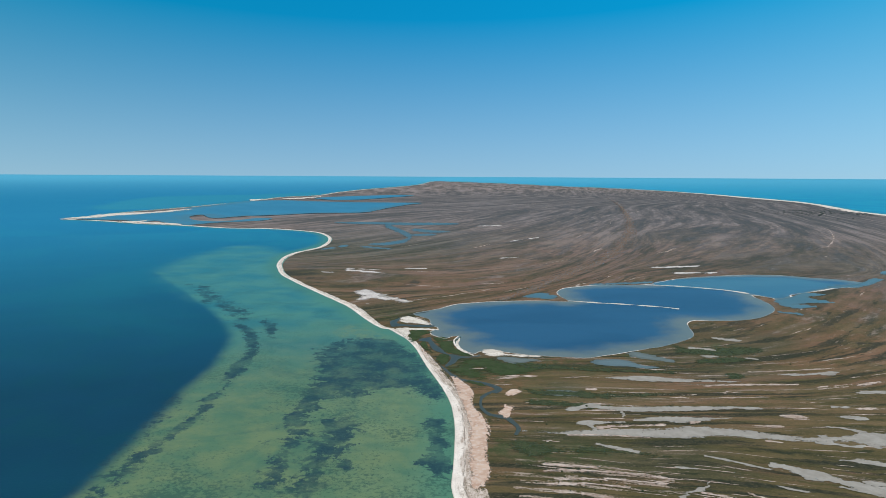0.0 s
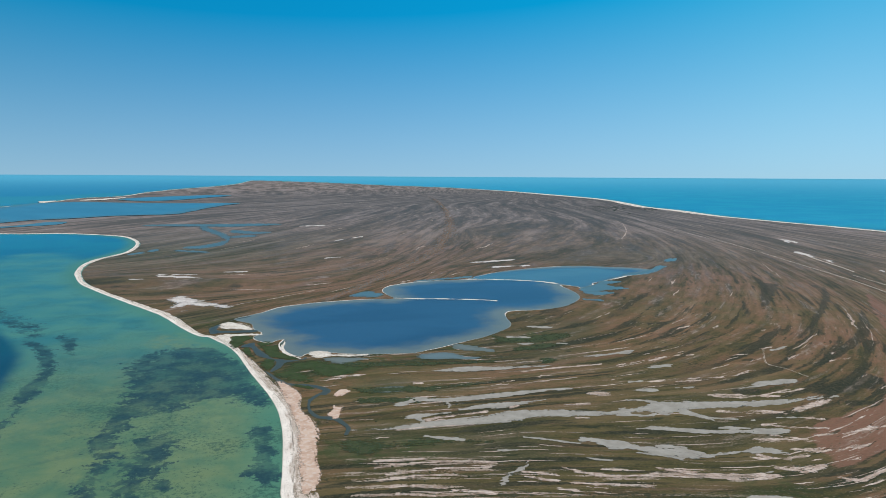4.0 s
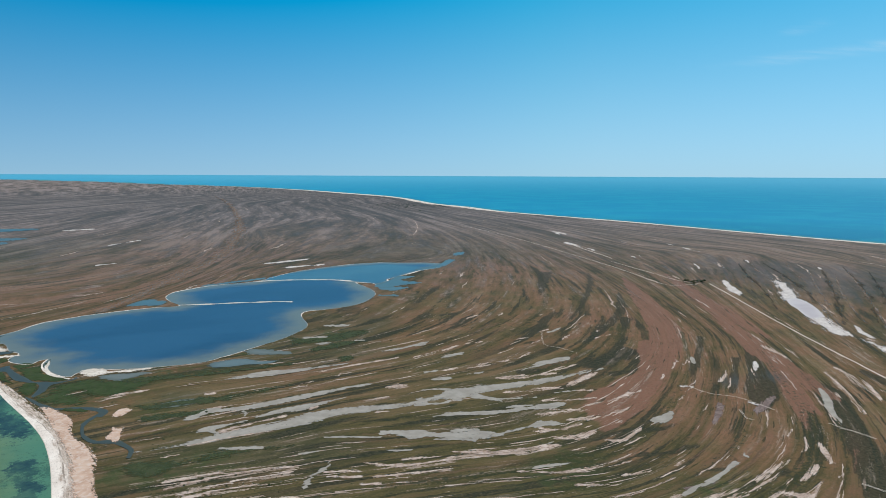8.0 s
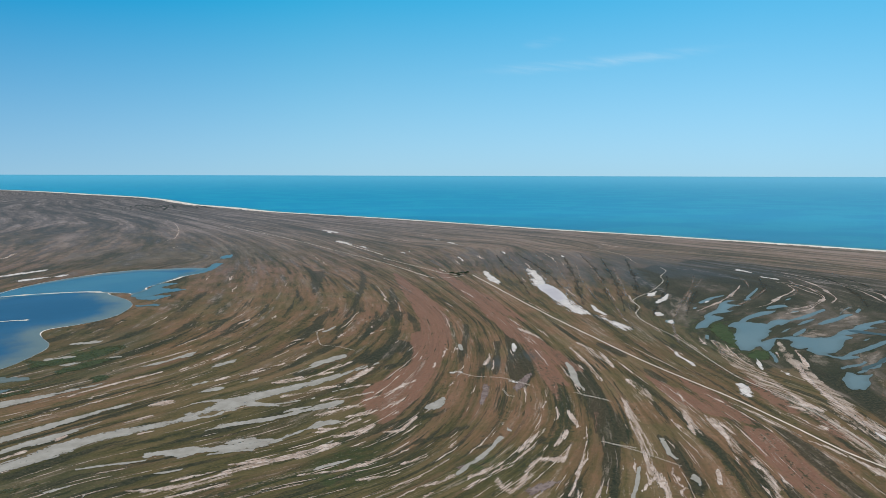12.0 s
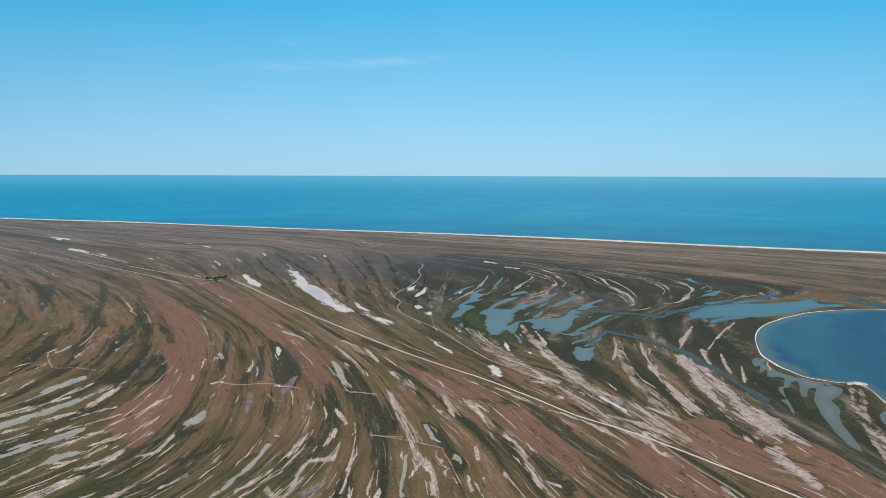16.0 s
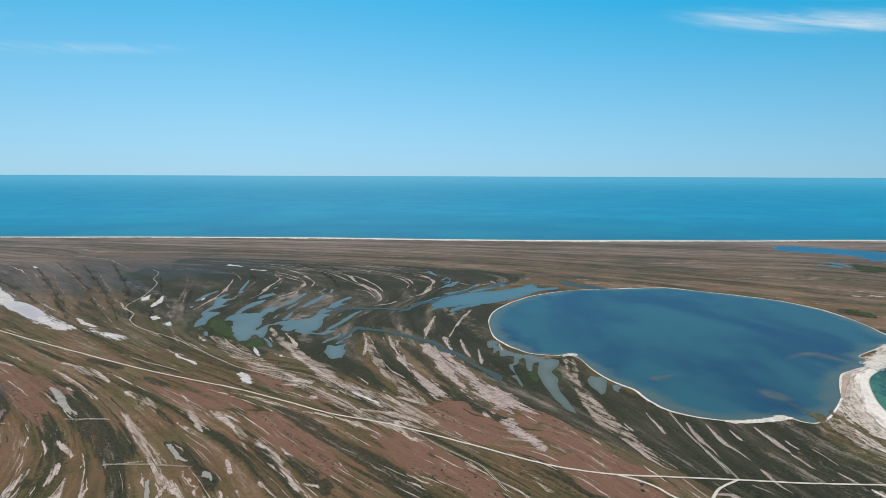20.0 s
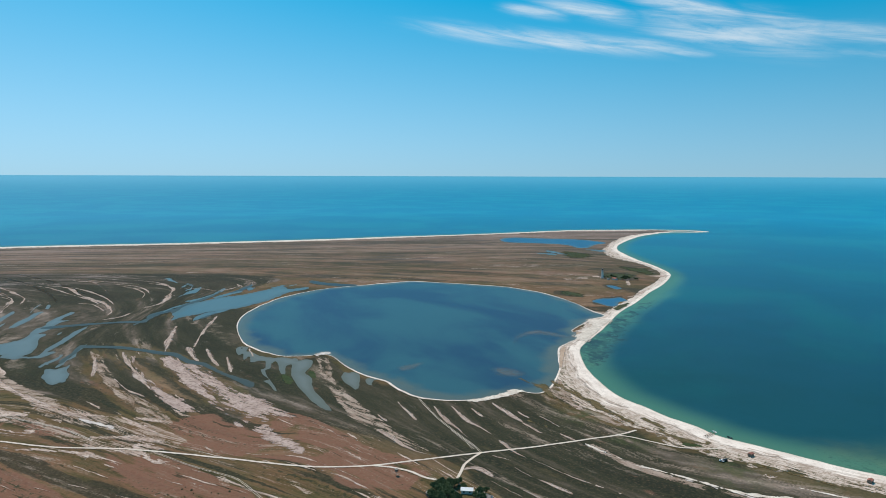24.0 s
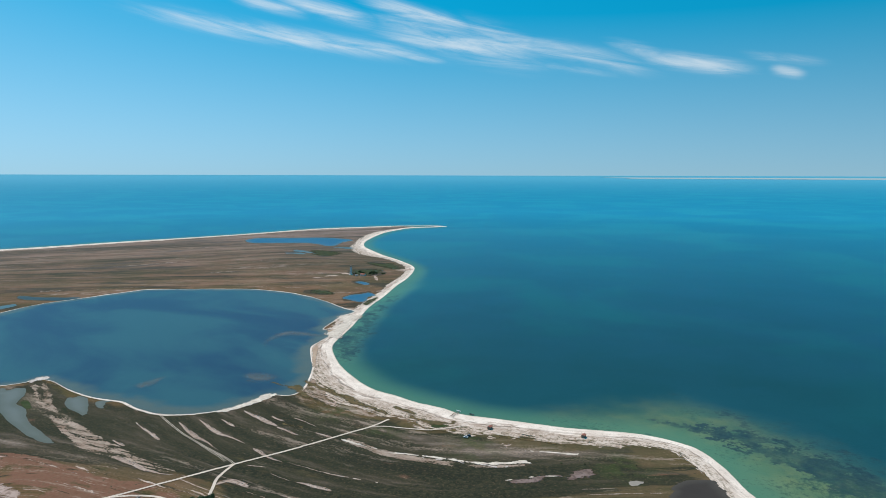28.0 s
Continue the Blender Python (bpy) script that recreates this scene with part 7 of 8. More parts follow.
bluestrip([(1182, -55), (1214, -60), (1240, -59), (1260, -69), (1291, -80), (1313, -95), (1336, -115), (1362, -149), (1379, -196), (1400, -229), (1427, -260), (1453, -280), (1466, -300), (1427, -295), (1410, -306), (1415, -337), (1392, -332), (1372, -294), (1341, -270), (1292, -233), (1265, -201), (1238, -170), (1230, -152), (1225, -118), (1209, -87), (1194, -69)])
bluestrip([(1349, -89), (1372, -113), (1406, -142), (1470, -172), (1453, -172), (1407, -150), (1387, -140), (1346, -111), (1338, -99)])
bluestrip([(1372, -145), (1397, -164), (1426, -202), (1409, -202), (1387, -175), (1362, -147)])
bluestrip([(1266, -45), (1298, -64), (1322, -87), (1307, -82), (1278, -59), (1257, -46)])
bluestrip([(1404, -79), (1442, -94), (1473, -108), (1510, -132), (1463, -122), (1436, -110), (1427, -93)])
bluestrip([(1670, -67), (1671, -78), (1595, -90), (1580, -92), (1603, -82)])
bluestrip([(1529, -93), (1562, -106), (1539, -102), (1521, -95)])
bluestrip([(1477, -98), (1519, -114), (1494, -110)])
bluestrip([(1167, -87), (1202, -98), (1221, -113), (1229, -145), (1216, -142), (1205, -123), (1186, -105), (1165, -93)])
bluestrip([(1434, -211), (1465, -228), (1446, -231), (1425, -218)])
bluestrip([(1447, -307), (1466, -324), (1449, -319)])
pond([(906, 106), (922, 103), (939, 101), (938, 91), (944, 84), (948, 77), (924, 78), (904, 74), (882, 75), (866, 85), (871, 93), (885, 97)])
greypond([(939, -125), (955, -134), (945, -142), (922, -136), (919, -141), (894, -147), (883, -158), (876, -173), (861, -190), (851, -190), (844, -207), (815, -199), (796, -186), (785, -185), (766, -188), (733, -180), (698, -179), (677, -179), (650, -179), (651, -175), (662, -171), (684, -167), (708, -166), (734, -165), (759, -166), (787, -168), (818, -174), (835, -179), (837, -174), (828, -169), (800, -163), (794, -158), (809, -157), (845, -162), (860, -162), (852, -157), (830, -151), (824, -144)] + [
    (800, -141), (778, -141), (751, -141), (737, -140), (743, -137), (766, -136), (782, -133), (788, -139), (809, -137), (826, -139), (836, -145), (862, -150), (868, -145), (867, -138), (868, -132), (896, -135), (885, -126), (915, -130), (913, -124)])
greypond([(758, -221), (771, -228), (768, -239), (754, -243), (733, -235), (702, -222), (716, -220), (735, -218)])
greypond([(730, -242), (737, -248), (731, -259), (727, -250), (714, -243), (719, -240)])
salt([(1541, 934), (1496, 885), (1460, 835), (1337, 740), (1301, 716), (1235, 644), (1172, 604), (1146, 576), (1080, 508), (1046, 459), (1022, 417), (977, 389), (974, 410), (1017, 460), (1055, 504), (1039, 510), (1084, 573), (1139, 624), (1237, 718), (1286, 758), (1377, 820)])
salt([(1139, 543), (1125, 522), (1074, 478), (1070, 489), (1095, 512)])
salt([(1385, 954), (1373, 927), (1275, 832), (1225, 804), (1251, 842), (1314, 899)])
brine([(1267, 730), (1304, 726), (1245, 665), (1168, 604), (1140, 614), (1190, 668)])
ribbon([(1659, 335), (1627, 297), (1580, 263), (1537, 232), (1494, 215), (1442, 214), (1391, 219), (1358, 228), (1319, 247)], 9)
ribbon([(1832, 359), (1780, 289), (1755, 245)], 7)
ribbon([(1666, 170), (1612, 126), (1517, 100), (1427, 68), (1393, 54), (1348, 44), (1296, 39), (1269, 44)], 14)
ribbon([(1730, 129), (1666, 70)], 7)
ribbon([(1635, 41), (1579, -6), (1518, -25), (1466, -29)], 9)
ribbon([(1607, -33), (1577, -58), (1515, -76), (1451, -67), (1379, -54), (1337, -39), (1311, -16)], 13)
ribbon([(1230, 49), (1243, 25), (1272, 9)], 8)
ribbon([(1679, -1), (1622, -44), (1562, -68)], 8)
ribbon([(971, -36), (1016, -41), (1089, -52), (1128, -59)], 15)
ribbon([(980, -72), (1040, -86), (1116, -106), (1182, -127)], 10)
ribbon([(982, -65), (930, -68), (902, -72)], 12)
ribbon([(965, -89), (915, -89), (868, -92)], 9)
ribbon([(907, -108), (833, -104)], 6)
ribbon([(1205, 370), (1286, 364), (1370, 365), (1499, 377), (1557, 385)], 9)
ribbon([(1311, 293), (1369, 283), (1449, 283), (1528, 278), (1572, 280), (1623, 302)], 11)
ribbon([(1354, 227), (1408, 213), (1503, 213), (1569, 240), (1646, 285), (1664, 327)], 11)
sandfield([(941, -30), (935, -44), (897, -50), (860, -59), (805, -67), (757, -73), (714, -77), (683, -81), (647, -85), (641, -88), (671, -84), (696, -75), (721, -69), (745, -62), (783, -53), (824, -45), (879, -38), (916, -31)])
sandfield([(890, -52), (890, -67), (857, -78), (823, -85), (785, -94), (759, -100), (741, -113), (712, -123), (681, -132), (648, -141), (648, -130), (665, -117), (649, -112), (661, -100), (643, -93), (669, -88), (698, -80), (729, -79), (766, -74), (806, -65), (855, -55)])
sandfield([(967, 5), (905, -1), (858, -10), (814, -22), (775, -28), (758, -39), (726, -48), (699, -57), (703, -49), (715, -36), (744, -24), (781, -13), (821, -5), (874, 5)])
sandfield([(636, -96), (637, -109), (606, -117), (586, -127), (563, -130), (556, -123), (575, -115), (595, -106)])
marsh([(-50, 1014), (-44, 1030), (-26, 1030), (-13, 1021), (-15, 1005), (-28, 996), (-33, 972), (-43, 954), (-48, 977)])
marsh([(-16, 980), (-4, 987), (10, 978), (7, 967), (-4, 957), (13, 961), (29, 993), (27, 973), (20, 953), (19, 928), (28, 907), (42, 884), (30, 877), (17, 886), (4, 899), (-4, 927), (-12, 955)])
marsh([(-30, 943), (-26, 957), (-18, 938), (-17, 916), (-10, 896), (-14, 889), (-22, 911)])
marsh([(-10, 871), (-4, 886), (9, 883), (9, 862), (3, 839), (-6, 848), (-11, 862)])
marsh([(20, 840), (29, 863), (50, 868), (68, 868), (86, 846), (129, 842), (126, 820), (102, 795), (76, 787), (58, 798), (48, 827), (44, 819), (57, 779), (47, 771), (25, 786), (11, 806), (6, 826), (16, 827)])
marsh([(26, 771), (42, 763), (54, 749), (50, 746), (33, 760)])
creek([(-35, 960), (-31, 975), (-16, 984), (-14, 966), (-4, 927), (7, 893), (16, 883), (30, 877), (45, 877), (50, 887), (50, 877), (35, 868), (22, 863), (14, 840), (6, 826), (3, 831), (9, 853), (12, 872), (2, 889), (-12, 906), (-18, 932), (-22, 954)])
creek([(-3, 835), (6, 818), (13, 795), (24, 778), (44, 767), (59, 756), (68, 739), (61, 723), (54, 725), (46, 715), (41, 684), (40, 680), (43, 702), (45, 715), (51, 725), (60, 735), (54, 749), (42, 760), (24, 767), (11, 786), (2, 814)])
creek([(-86, 1089), (-79, 1104), (-64, 1131), (-46, 1160), (-22, 1178), (-29, 1164), (-52, 1147), (-70, 1112), (-74, 1077), (-55, 1068), (-30, 1066), (-11, 1062), (-17, 1048), (-41, 1052), (-69, 1056), (-80, 1053)])
sandbar([(-75, 1112), (-68, 1131), (-48, 1131), (-31, 1113), (-18, 1080), (-22, 1066), (-36, 1071), (-58, 1079), (-71, 1089)])
sandbar([(-73, 1040), (-56, 1047), (-4, 1038), (-3, 1028), (-28, 1028), (-49, 1025), (-46, 1008), (-51, 995), (-46, 965), (-53, 977), (-63, 1001), (-71, 1020)])
sandbar([(55, 907), (66, 915), (81, 908), (90, 891), (106, 888), (135, 882), (134, 872), (102, 876), (87, 881), (71, 875), (62, 878), (56, 892)])
sandbar([(20, 944), (22, 958), (29, 993), (25, 961), (23, 939), (28, 917), (42, 890), (47, 882), (43, 874), (38, 882), (28, 900), (20, 922)])
greypond([(71, 875), (86, 875), (104, 870), (126, 863), (132, 860), (117, 853), (95, 841), (84, 850), (75, 864)])
salt([(-197, 1396), (-183, 1385), (-165, 1417), (-130, 1375), (-119, 1341), (-98, 1326), (-54, 1269), (-79, 1253), (-99, 1278), (-109, 1268), (-134, 1297), (-144, 1287), (-132, 1225), (-145, 1232), (-156, 1276), (-166, 1256), (-172, 1286), (-167, 1318), (-177, 1350)])
saltmud([(-138, 1340), (-116, 1348), (-85, 1299), (-57, 1269), (-79, 1257), (-99, 1284), (-119, 1298)])
bay([(1032, -800), (1047, -831), (1042, -855), (1043, -878), (1009, -866), (1003, -842), (977, -815), (977, -797), (1006, -799)], 'lake')
bay([(1171, -944), (1163, -959), (1126, -951), (1123, -933)], 'lake')
grassy([(1774, -1245), (1754, -1282), (1647, -1287), (1598, -1200), (1655, -1177)])
grassy([(1434, -1189), (1376, -1201), (1339, -1222), (1252, -1171), (1253, -1144), (1311, -1145), (1376, -1156)])
grassy([(1155, -812), (1138, -827), (1094, -829), (1076, -810), (1097, -793), (1118, -786)])
grassy([(962, -789), (996, -855), (981, -853), (940, -787)])
grassy([(1330, -1054), (1290, -1126), (1229, -1083), (1223, -1022), (1274, -1017)])
sandbar([(905, -693), (889, -723), (871, -718), (851, -685), (828, -662), (804, -629), (775, -596), (795, -588), (820, -601), (830, -621), (840, -617), (849, -640), (861, -667), (878, -671)])
wetsand([(884, -677), (869, -697), (854, -681), (863, -668)])
wetsand([(835, -615), (823, -625), (802, -604), (811, -601)])
wetsand([(759, -535), (765, -550), (727, -521), (685, -488), (679, -479)])
pink([(313, -398), (307, -411), (292, -435), (281, -439), (289, -431), (295, -410), (305, -399)])
pink([(281, -436), (283, -453), (276, -466), (268, -462), (267, -449), (273, -437)])
mud([(240, -464), (239, -470), (234, -475), (230, -472), (232, -465), (237, -461)])
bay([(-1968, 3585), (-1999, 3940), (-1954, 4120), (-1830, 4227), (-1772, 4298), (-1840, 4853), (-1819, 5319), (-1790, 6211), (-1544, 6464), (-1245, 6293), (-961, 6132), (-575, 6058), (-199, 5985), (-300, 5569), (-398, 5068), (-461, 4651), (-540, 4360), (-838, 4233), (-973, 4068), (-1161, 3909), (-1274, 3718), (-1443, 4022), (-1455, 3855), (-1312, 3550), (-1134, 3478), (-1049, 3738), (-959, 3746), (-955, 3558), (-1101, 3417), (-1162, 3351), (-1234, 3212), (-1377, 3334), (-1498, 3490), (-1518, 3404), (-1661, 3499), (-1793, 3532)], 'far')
ribbon([(619, -279), (577, -274), (552, -274), (530, -273)], 6)
ribbon([(611, -296), (566, -292), (546, -295), (526, -296)], 6)
ribbon([(597, -312), (570, -311)], 4)
ribbon([(603, -340), (569, -339), (542, -340)], 7)
ribbon([(569, -351), (547, -351)], 4)
ribbon([(540, -339), (509, -341)], 5)
ribbon([(548, -364), (514, -365)], 4)
ribbon([(582, -205), (549, -210), (521, -218), (501, -230)], 6)
ribbon([(648, -250), (590, -248)], 5)
ribbon([(456, -279), (435, -282)], 3)
ribbon([(429, -285), (413, -290), (397, -295)], 5)
ribbon([(464, -301), (434, -308), (405, -318)], 4)
ribbon([(620, -218), (598, -220)], 5)
ribbon([(471, -236), (468, -250), (448, -254)], 7)
ribbon([(511, -296), (484, -295), (469, -298)], 5)
ribbon([(485, -274), (469, -283)], 3)
ribbon([(502, -356), (479, -360)], 4)
ribbon([(419, -264), (396, -271)], 4)
saltline([(479, -362), (463, -362), (451, -366), (434, -366), (424, -371), (412, -373), (402, -380), (390, -384), (379, -390), (368, -399), (355, -402), (346, -409), (335, -413), (324, -423)], 3.6)
wet([(1943, 624), (1954, 447), (1889, 218), (1792, 10), (1707, -174), (1608, -299), (1530, -298), (1454, -180), (1270, -66), (1140, 5), (1041, 69), (985, 118), (889, 188), (968, 245), (1039, 321), (1174, 423), (1592, 557)])
grassy([(96, 850), (124, 843), (188, 827), (289, 813), (284, 799), (194, 808), (121, 821), (94, 831)])
grassy([(85, 748), (109, 739), (159, 737), (182, 728), (260, 729), (255, 717), (183, 708), (158, 706), (106, 717), (95, 727)])
grassy([(92, 705), (150, 698), (177, 686), (246, 691), (243, 681), (188, 683), (151, 672), (117, 680), (90, 689)])
grassy([(68, 596), (90, 590), (105, 579), (141, 581), (173, 568), (201, 559), (197, 547), (145, 559), (102, 558), (81, 549), (64, 562), (59, 581)])
grassy([(333, 942), (370, 930), (437, 940), (458, 913), (417, 886), (352, 882), (319, 901)])
grassy([(330, 866), (383, 882), (425, 870), (393, 852), (337, 844)])
grassy([(350, 804), (372, 804), (370, 783), (347, 780)])
greypond([(107, 726), (120, 734), (145, 735), (160, 723), (151, 715), (121, 717)])
pond([(197, 859), (219, 866), (244, 861), (256, 839), (279, 830), (262, 823), (235, 831), (201, 839)])
greypond([(253, 896), (266, 906), (289, 884), (305, 861), (302, 852), (275, 864), (256, 878)])
creek([(42, 710), (46, 719), (59, 736), (66, 743), (62, 731), (50, 716), (44, 701), (43, 680), (50, 660), (66, 651), (74, 630), (76, 617), (70, 602), (68, 604), (72, 618), (70, 628), (62, 644), (47, 654), (40, 676)])
bluestrip([(858, 1475), (942, 1512), (1044, 1606), (1055, 1586), (940, 1478), (860, 1448)])
bluestrip([(1140, 1723), (1189, 1742), (1147, 1686), (1109, 1675)])
bluestrip([(706, 1341), (761, 1392), (793, 1370), (740, 1338), (764, 1284), (714, 1276), (654, 1262), (649, 1295)])
bluestrip([(649, 1283), (689, 1259), (702, 1234), (649, 1224)])
bluestrip([(162, 1329), (200, 1375), (232, 1343), (218, 1304), (185, 1315)])
arm([(488, 1524), (546, 1564), (650, 1603), (747, 1613), (843, 1598), (877, 1541), (884, 1489), (792, 1418), (715, 1358), (682, 1326), (663, 1327), (646, 1365), (622, 1409), (537, 1441), (479, 1477)])
ribbon([(111, 1289), (207, 1453), (328, 1687), (443, 1890), (570, 2188), (782, 2815), (1078, 3888), (1514, 5746), (1876, 7634)], 85, TAN)
ribbon([(1288, 2290), (1369, 2370), (1570, 2682), (1786, 3090), (1896, 3366)], 9)
ribbon([(1800, 363), (1748, 309), (1675, 259), (1579, 217), (1506, 192), (1447, 192)], 8)
ribbon([(1637, 142), (1593, 105), (1512, 72), (1434, 48), (1372, 36)], 7)
ribbon([(1693, 207), (1626, 161), (1522, 115), (1454, 83), (1382, 60)], 7)
ribbon([(1596, 20), (1543, -6), (1476, -20), (1424, -16)], 7)
ribbon([(1717, 96), (1655, 41), (1607, -12)], 6)
ribbon([(1511, -86), (1496, -126), (1447, -163), (1497, -214)], 6)
ribbon([(1518, -209), (1479, -214)], 8)
ribbon([(1280, 240), (1309, 227), (1346, 216), (1402, 212)], 8)
ribbon([(1409, 94), (1386, 71), (1313, 51)], 6)
ribbon([(970, 50), (918, 49), (883, 50)], 8)
ribbon([(992, 16), (927, 9), (862, -2), (805, -12)], 10)
ribbon([(862, 26), (814, 12), (778, -6)], 6)
ribbon([(943, 157), (898, 142), (848, 120), (823, 107)], 9)
ribbon([(989, 194), (960, 184)], 6)
ribbon([(879, 134), (835, 113), (799, 92), (763, 68)], 8)
ribbon([(770, 85), (750, 64), (721, 42)], 7)
shallow([(716, -399), (714, -421), (677, -433), (667, -418), (680, -392)])
sandbar([(621, -317), (622, -336), (626, -361), (634, -381), (622, -394), (617, -380), (612, -353), (612, -327)])
scrub([(666, -409), (666, -417), (640, -418), (633, -431), (607, -420), (585, -411), (591, -402), (613, -410), (631, -412), (649, -409)])
shallow([(768, -295), (777, -319), (778, -340), (751, -316), (748, -295)])
ribbon([(1753, 1121), (1591, 998), (1486, 897)], 10, RIDGE_SAND)
ribbon([(1705, 932), (1526, 816), (1332, 689), (1181, 597), (1085, 525)], 10, RIDGE_SAND)
ribbon([(1721, 871), (1452, 719), (1277, 610), (1166, 534)], 10, RIDGE_SAND)
ribbon([(1752, 852), (1504, 702), (1286, 570), (1122, 481)], 10, RIDGE_SAND)
ribbon([(1745, 771), (1474, 631), (1263, 523), (1104, 447)], 10, RIDGE_SAND)
ribbon([(1363, 726), (1235, 639), (1128, 573)], 10, RIDGE_SAND)
ribbon([(1839, 1071), (1613, 907), (1522, 833)], 10, RIDGE_SAND)
ribbon([(1352, 605), (1198, 523), (1077, 452), (998, 399)], 10, RIDGE_SAND)
ribbon([(1228, 399), (1430, 449), (1608, 482)], 10, RIDGE_SAND)
ribbon([(1095, 375), (1256, 415), (1469, 464), (1652, 518)], 10, RIDGE_SAND)
ribbon([(1213, 336), (1310, 327), (1420, 323), (1546, 331)], 10, RIDGE_SAND)
ribbon([(1806, 370), (1653, 295), (1517, 268), (1431, 280)], 10, RIDGE_SAND)
ribbon([(1708, 290), (1570, 232), (1487, 213)], 10, RIDGE_SAND)
ribbon([(1074, 363), (958, 315), (929, 283)], 10, RIDGE_SAND)
ribbon([(1006, 279), (937, 247), (909, 219)], 10, RIDGE_SAND)
ribbon([(1806, 122), (1656, 77), (1526, 51)], 10, RIDGE_SAND)
ribbon([(1727, 447), (1630, 392), (1539, 363)], 10, RIDGE_SAND)
ribbon([(1761, 1089), (1605, 943), (1396, 765), (1263, 667)], 19, SEDGE)
ribbon([(1797, 946), (1534, 785), (1271, 632), (1132, 553)], 19, SEDGE)
ribbon([(1875, 930), (1595, 752), (1351, 611), (1197, 530)], 19, SEDGE)
ribbon([(1823, 841), (1557, 689), (1291, 550), (1125, 469)], 19, SEDGE)
ribbon([(1841, 769), (1525, 615), (1299, 518), (1129, 451)], 19, SEDGE)
ribbon([(1589, 558), (1418, 498), (1217, 445), (1112, 412)], 19, SEDGE)
ribbon([(1433, 437), (1291, 405), (1175, 375)], 19, SEDGE)
ribbon([(1887, 304), (1726, 218), (1544, 155), (1428, 131)], 19, SEDGE)
ribbon([(1899, 257), (1708, 158), (1517, 89)], 19, SEDGE)
ribbon([(1687, 376), (1546, 331), (1422, 317)], 19, SEDGE)
ribbon([(1686, 1115), (1492, 956), (1274, 771), (1160, 684)], 19, SEDGE)
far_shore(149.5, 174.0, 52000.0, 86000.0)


# ---- the soils of the ground: damp hollows, rust-red heath, salt marsh ----
for key, soft in (("swale", 5.0), ("heath", 6.0), ("wet", 14.0), ("olive", 70.0), ("bare", 2.6)):
    v = np.zeros(px.shape)
    for pts in ZONES[key]:
        q = curve(pts, True, 0.012, 6.0)
        s = soft * max(1.0, float(np.hypot(*q.mean(0))) / 900)
        near_by = np.flatnonzero((px > q[:, 0].min() - s) & (px < q[:, 0].max() + s) & (py > q[:, 1].min() - s) & (py < q[:, 1].max() + s))
        v[near_by] = np.maximum(v[near_by], smooth(away(px[near_by], py[near_by], q), -s, s))
    ground.data.attributes.new(key, "FLOAT", "POINT").data.foreach_set("value", v.astype(np.float32))


# ---- small streaks of sand, dry grass and damp hollows, all along the ridges ----
LAKES = [np.array(q) for q in WATERS]


def dry(x, y):
    ok = read(INLAND, x, y) > 30
    for q in LAKES:
        ok &= ~inside(x, y, q)
    return ok


def streaks(name, label, mat, count, length, width, z, seed, bias=None):
    rng = np.random.default_rng(seed)
    n = count * 3
    t = rng.uniform(radians(-34), radians(171), n)
    down = rng.uniform(28, 600, n) ** 1.0
    r = H * 1186.0 / down
    x, y = r * np.sin(t), r * np.cos(t)
    ok = dry(x, y)
    for q in ZONES["wet"]:
        ok &= ~inside(x, y, np.array(q))
    if bias is not None:
        ok &= rng.uniform(0, 1, n) < bias(x, y)
    x, y, r = x[ok][:count], y[ok][:count], r[ok][:count]
    m = len(x)
    big = np.clip(r / 700, 0.8, 4.0)
    ln = length * rng.lognormal(0, 0.55, m) * big
    wd = width * rng.lognormal(0, 0.5, m) * np.clip(r / 700, 0.8, 3.5)
    K = 9
    a = np.arctan2(read(ANGLE_S, x, y), read(ANGLE_C, x, y)) / 2
    fx, fy, ox, oy = x, y, -np.cos(a), -np.sin(a)
    for _ in range(4):
        fx, fy, ox, oy = step_along(fx, fy, ox, oy, ln / 8)
    ox, oy = -ox, -oy
    gx, gy, hx, hy, good = fx, fy, ox, oy, np.ones(m, bool)
    for _ in range(K):
        good &= dry(gx, gy) & (read(INLAND, gx, gy) > 45)
        gx, gy, hx, hy = step_along(gx, gy, hx, hy, ln / 8)
    fx, fy, ox, oy, x, y, ln, wd = (v[good] for v in (fx, fy, ox, oy, x, y, ln, wd))
    m = len(fx)
    co, rim, along, athwart = [], [], [], []
    for k in range(K):
        s = math.sin(math.pi * (k + 0.4) / (K - 0.2))
        w = wd * s * rng.uniform(0.5, 1.3, m)
        off = wd * rng.normal(0, 0.18, m)
        h = z + rng.uniform(0, 0.002, m)
        for u, e in ((-0.5, 0.0), (0.0, 1.0), (0.5, 0.0)):
            co.append(drape(fx - oy * (w * u + off), fy + ox * (w * u + off), h))
            rim.append(np.full(m, e * min(1, s * 1.5)))
            along.append(ln / 8 * k + x)
            athwart.append(w * u + off + y)
        fx, fy, ox, oy = step_along(fx, fy, ox, oy, ln / 8)
    co = np.stack(co, 1).reshape(-1, 3)
    base = (np.arange(m) * 3 * K)[:, None, None]
    k = np.arange(K - 1)[None, :, None] * 3
    quads = np.concatenate([base + k + np.array([0, 1, 4, 3])[None, None], base + k + np.array([1, 2, 5, 4])[None, None]], 1).reshape(-1, 4)
    ob = mesh(name, co, quads[:, ::-1], mat, {"rim": np.stack(rim, 1).ravel()})
    grain(ob, np.stack(along, 1).ravel(), np.stack(athwart, 1).ravel())
    tagged(ob, label, "grass" if "grass" in name else "sand patch", kind="stuff")


def near(x, y):
    return np.clip(1.5 - np.hypot(x, y) / 1600, 0.25, 1)


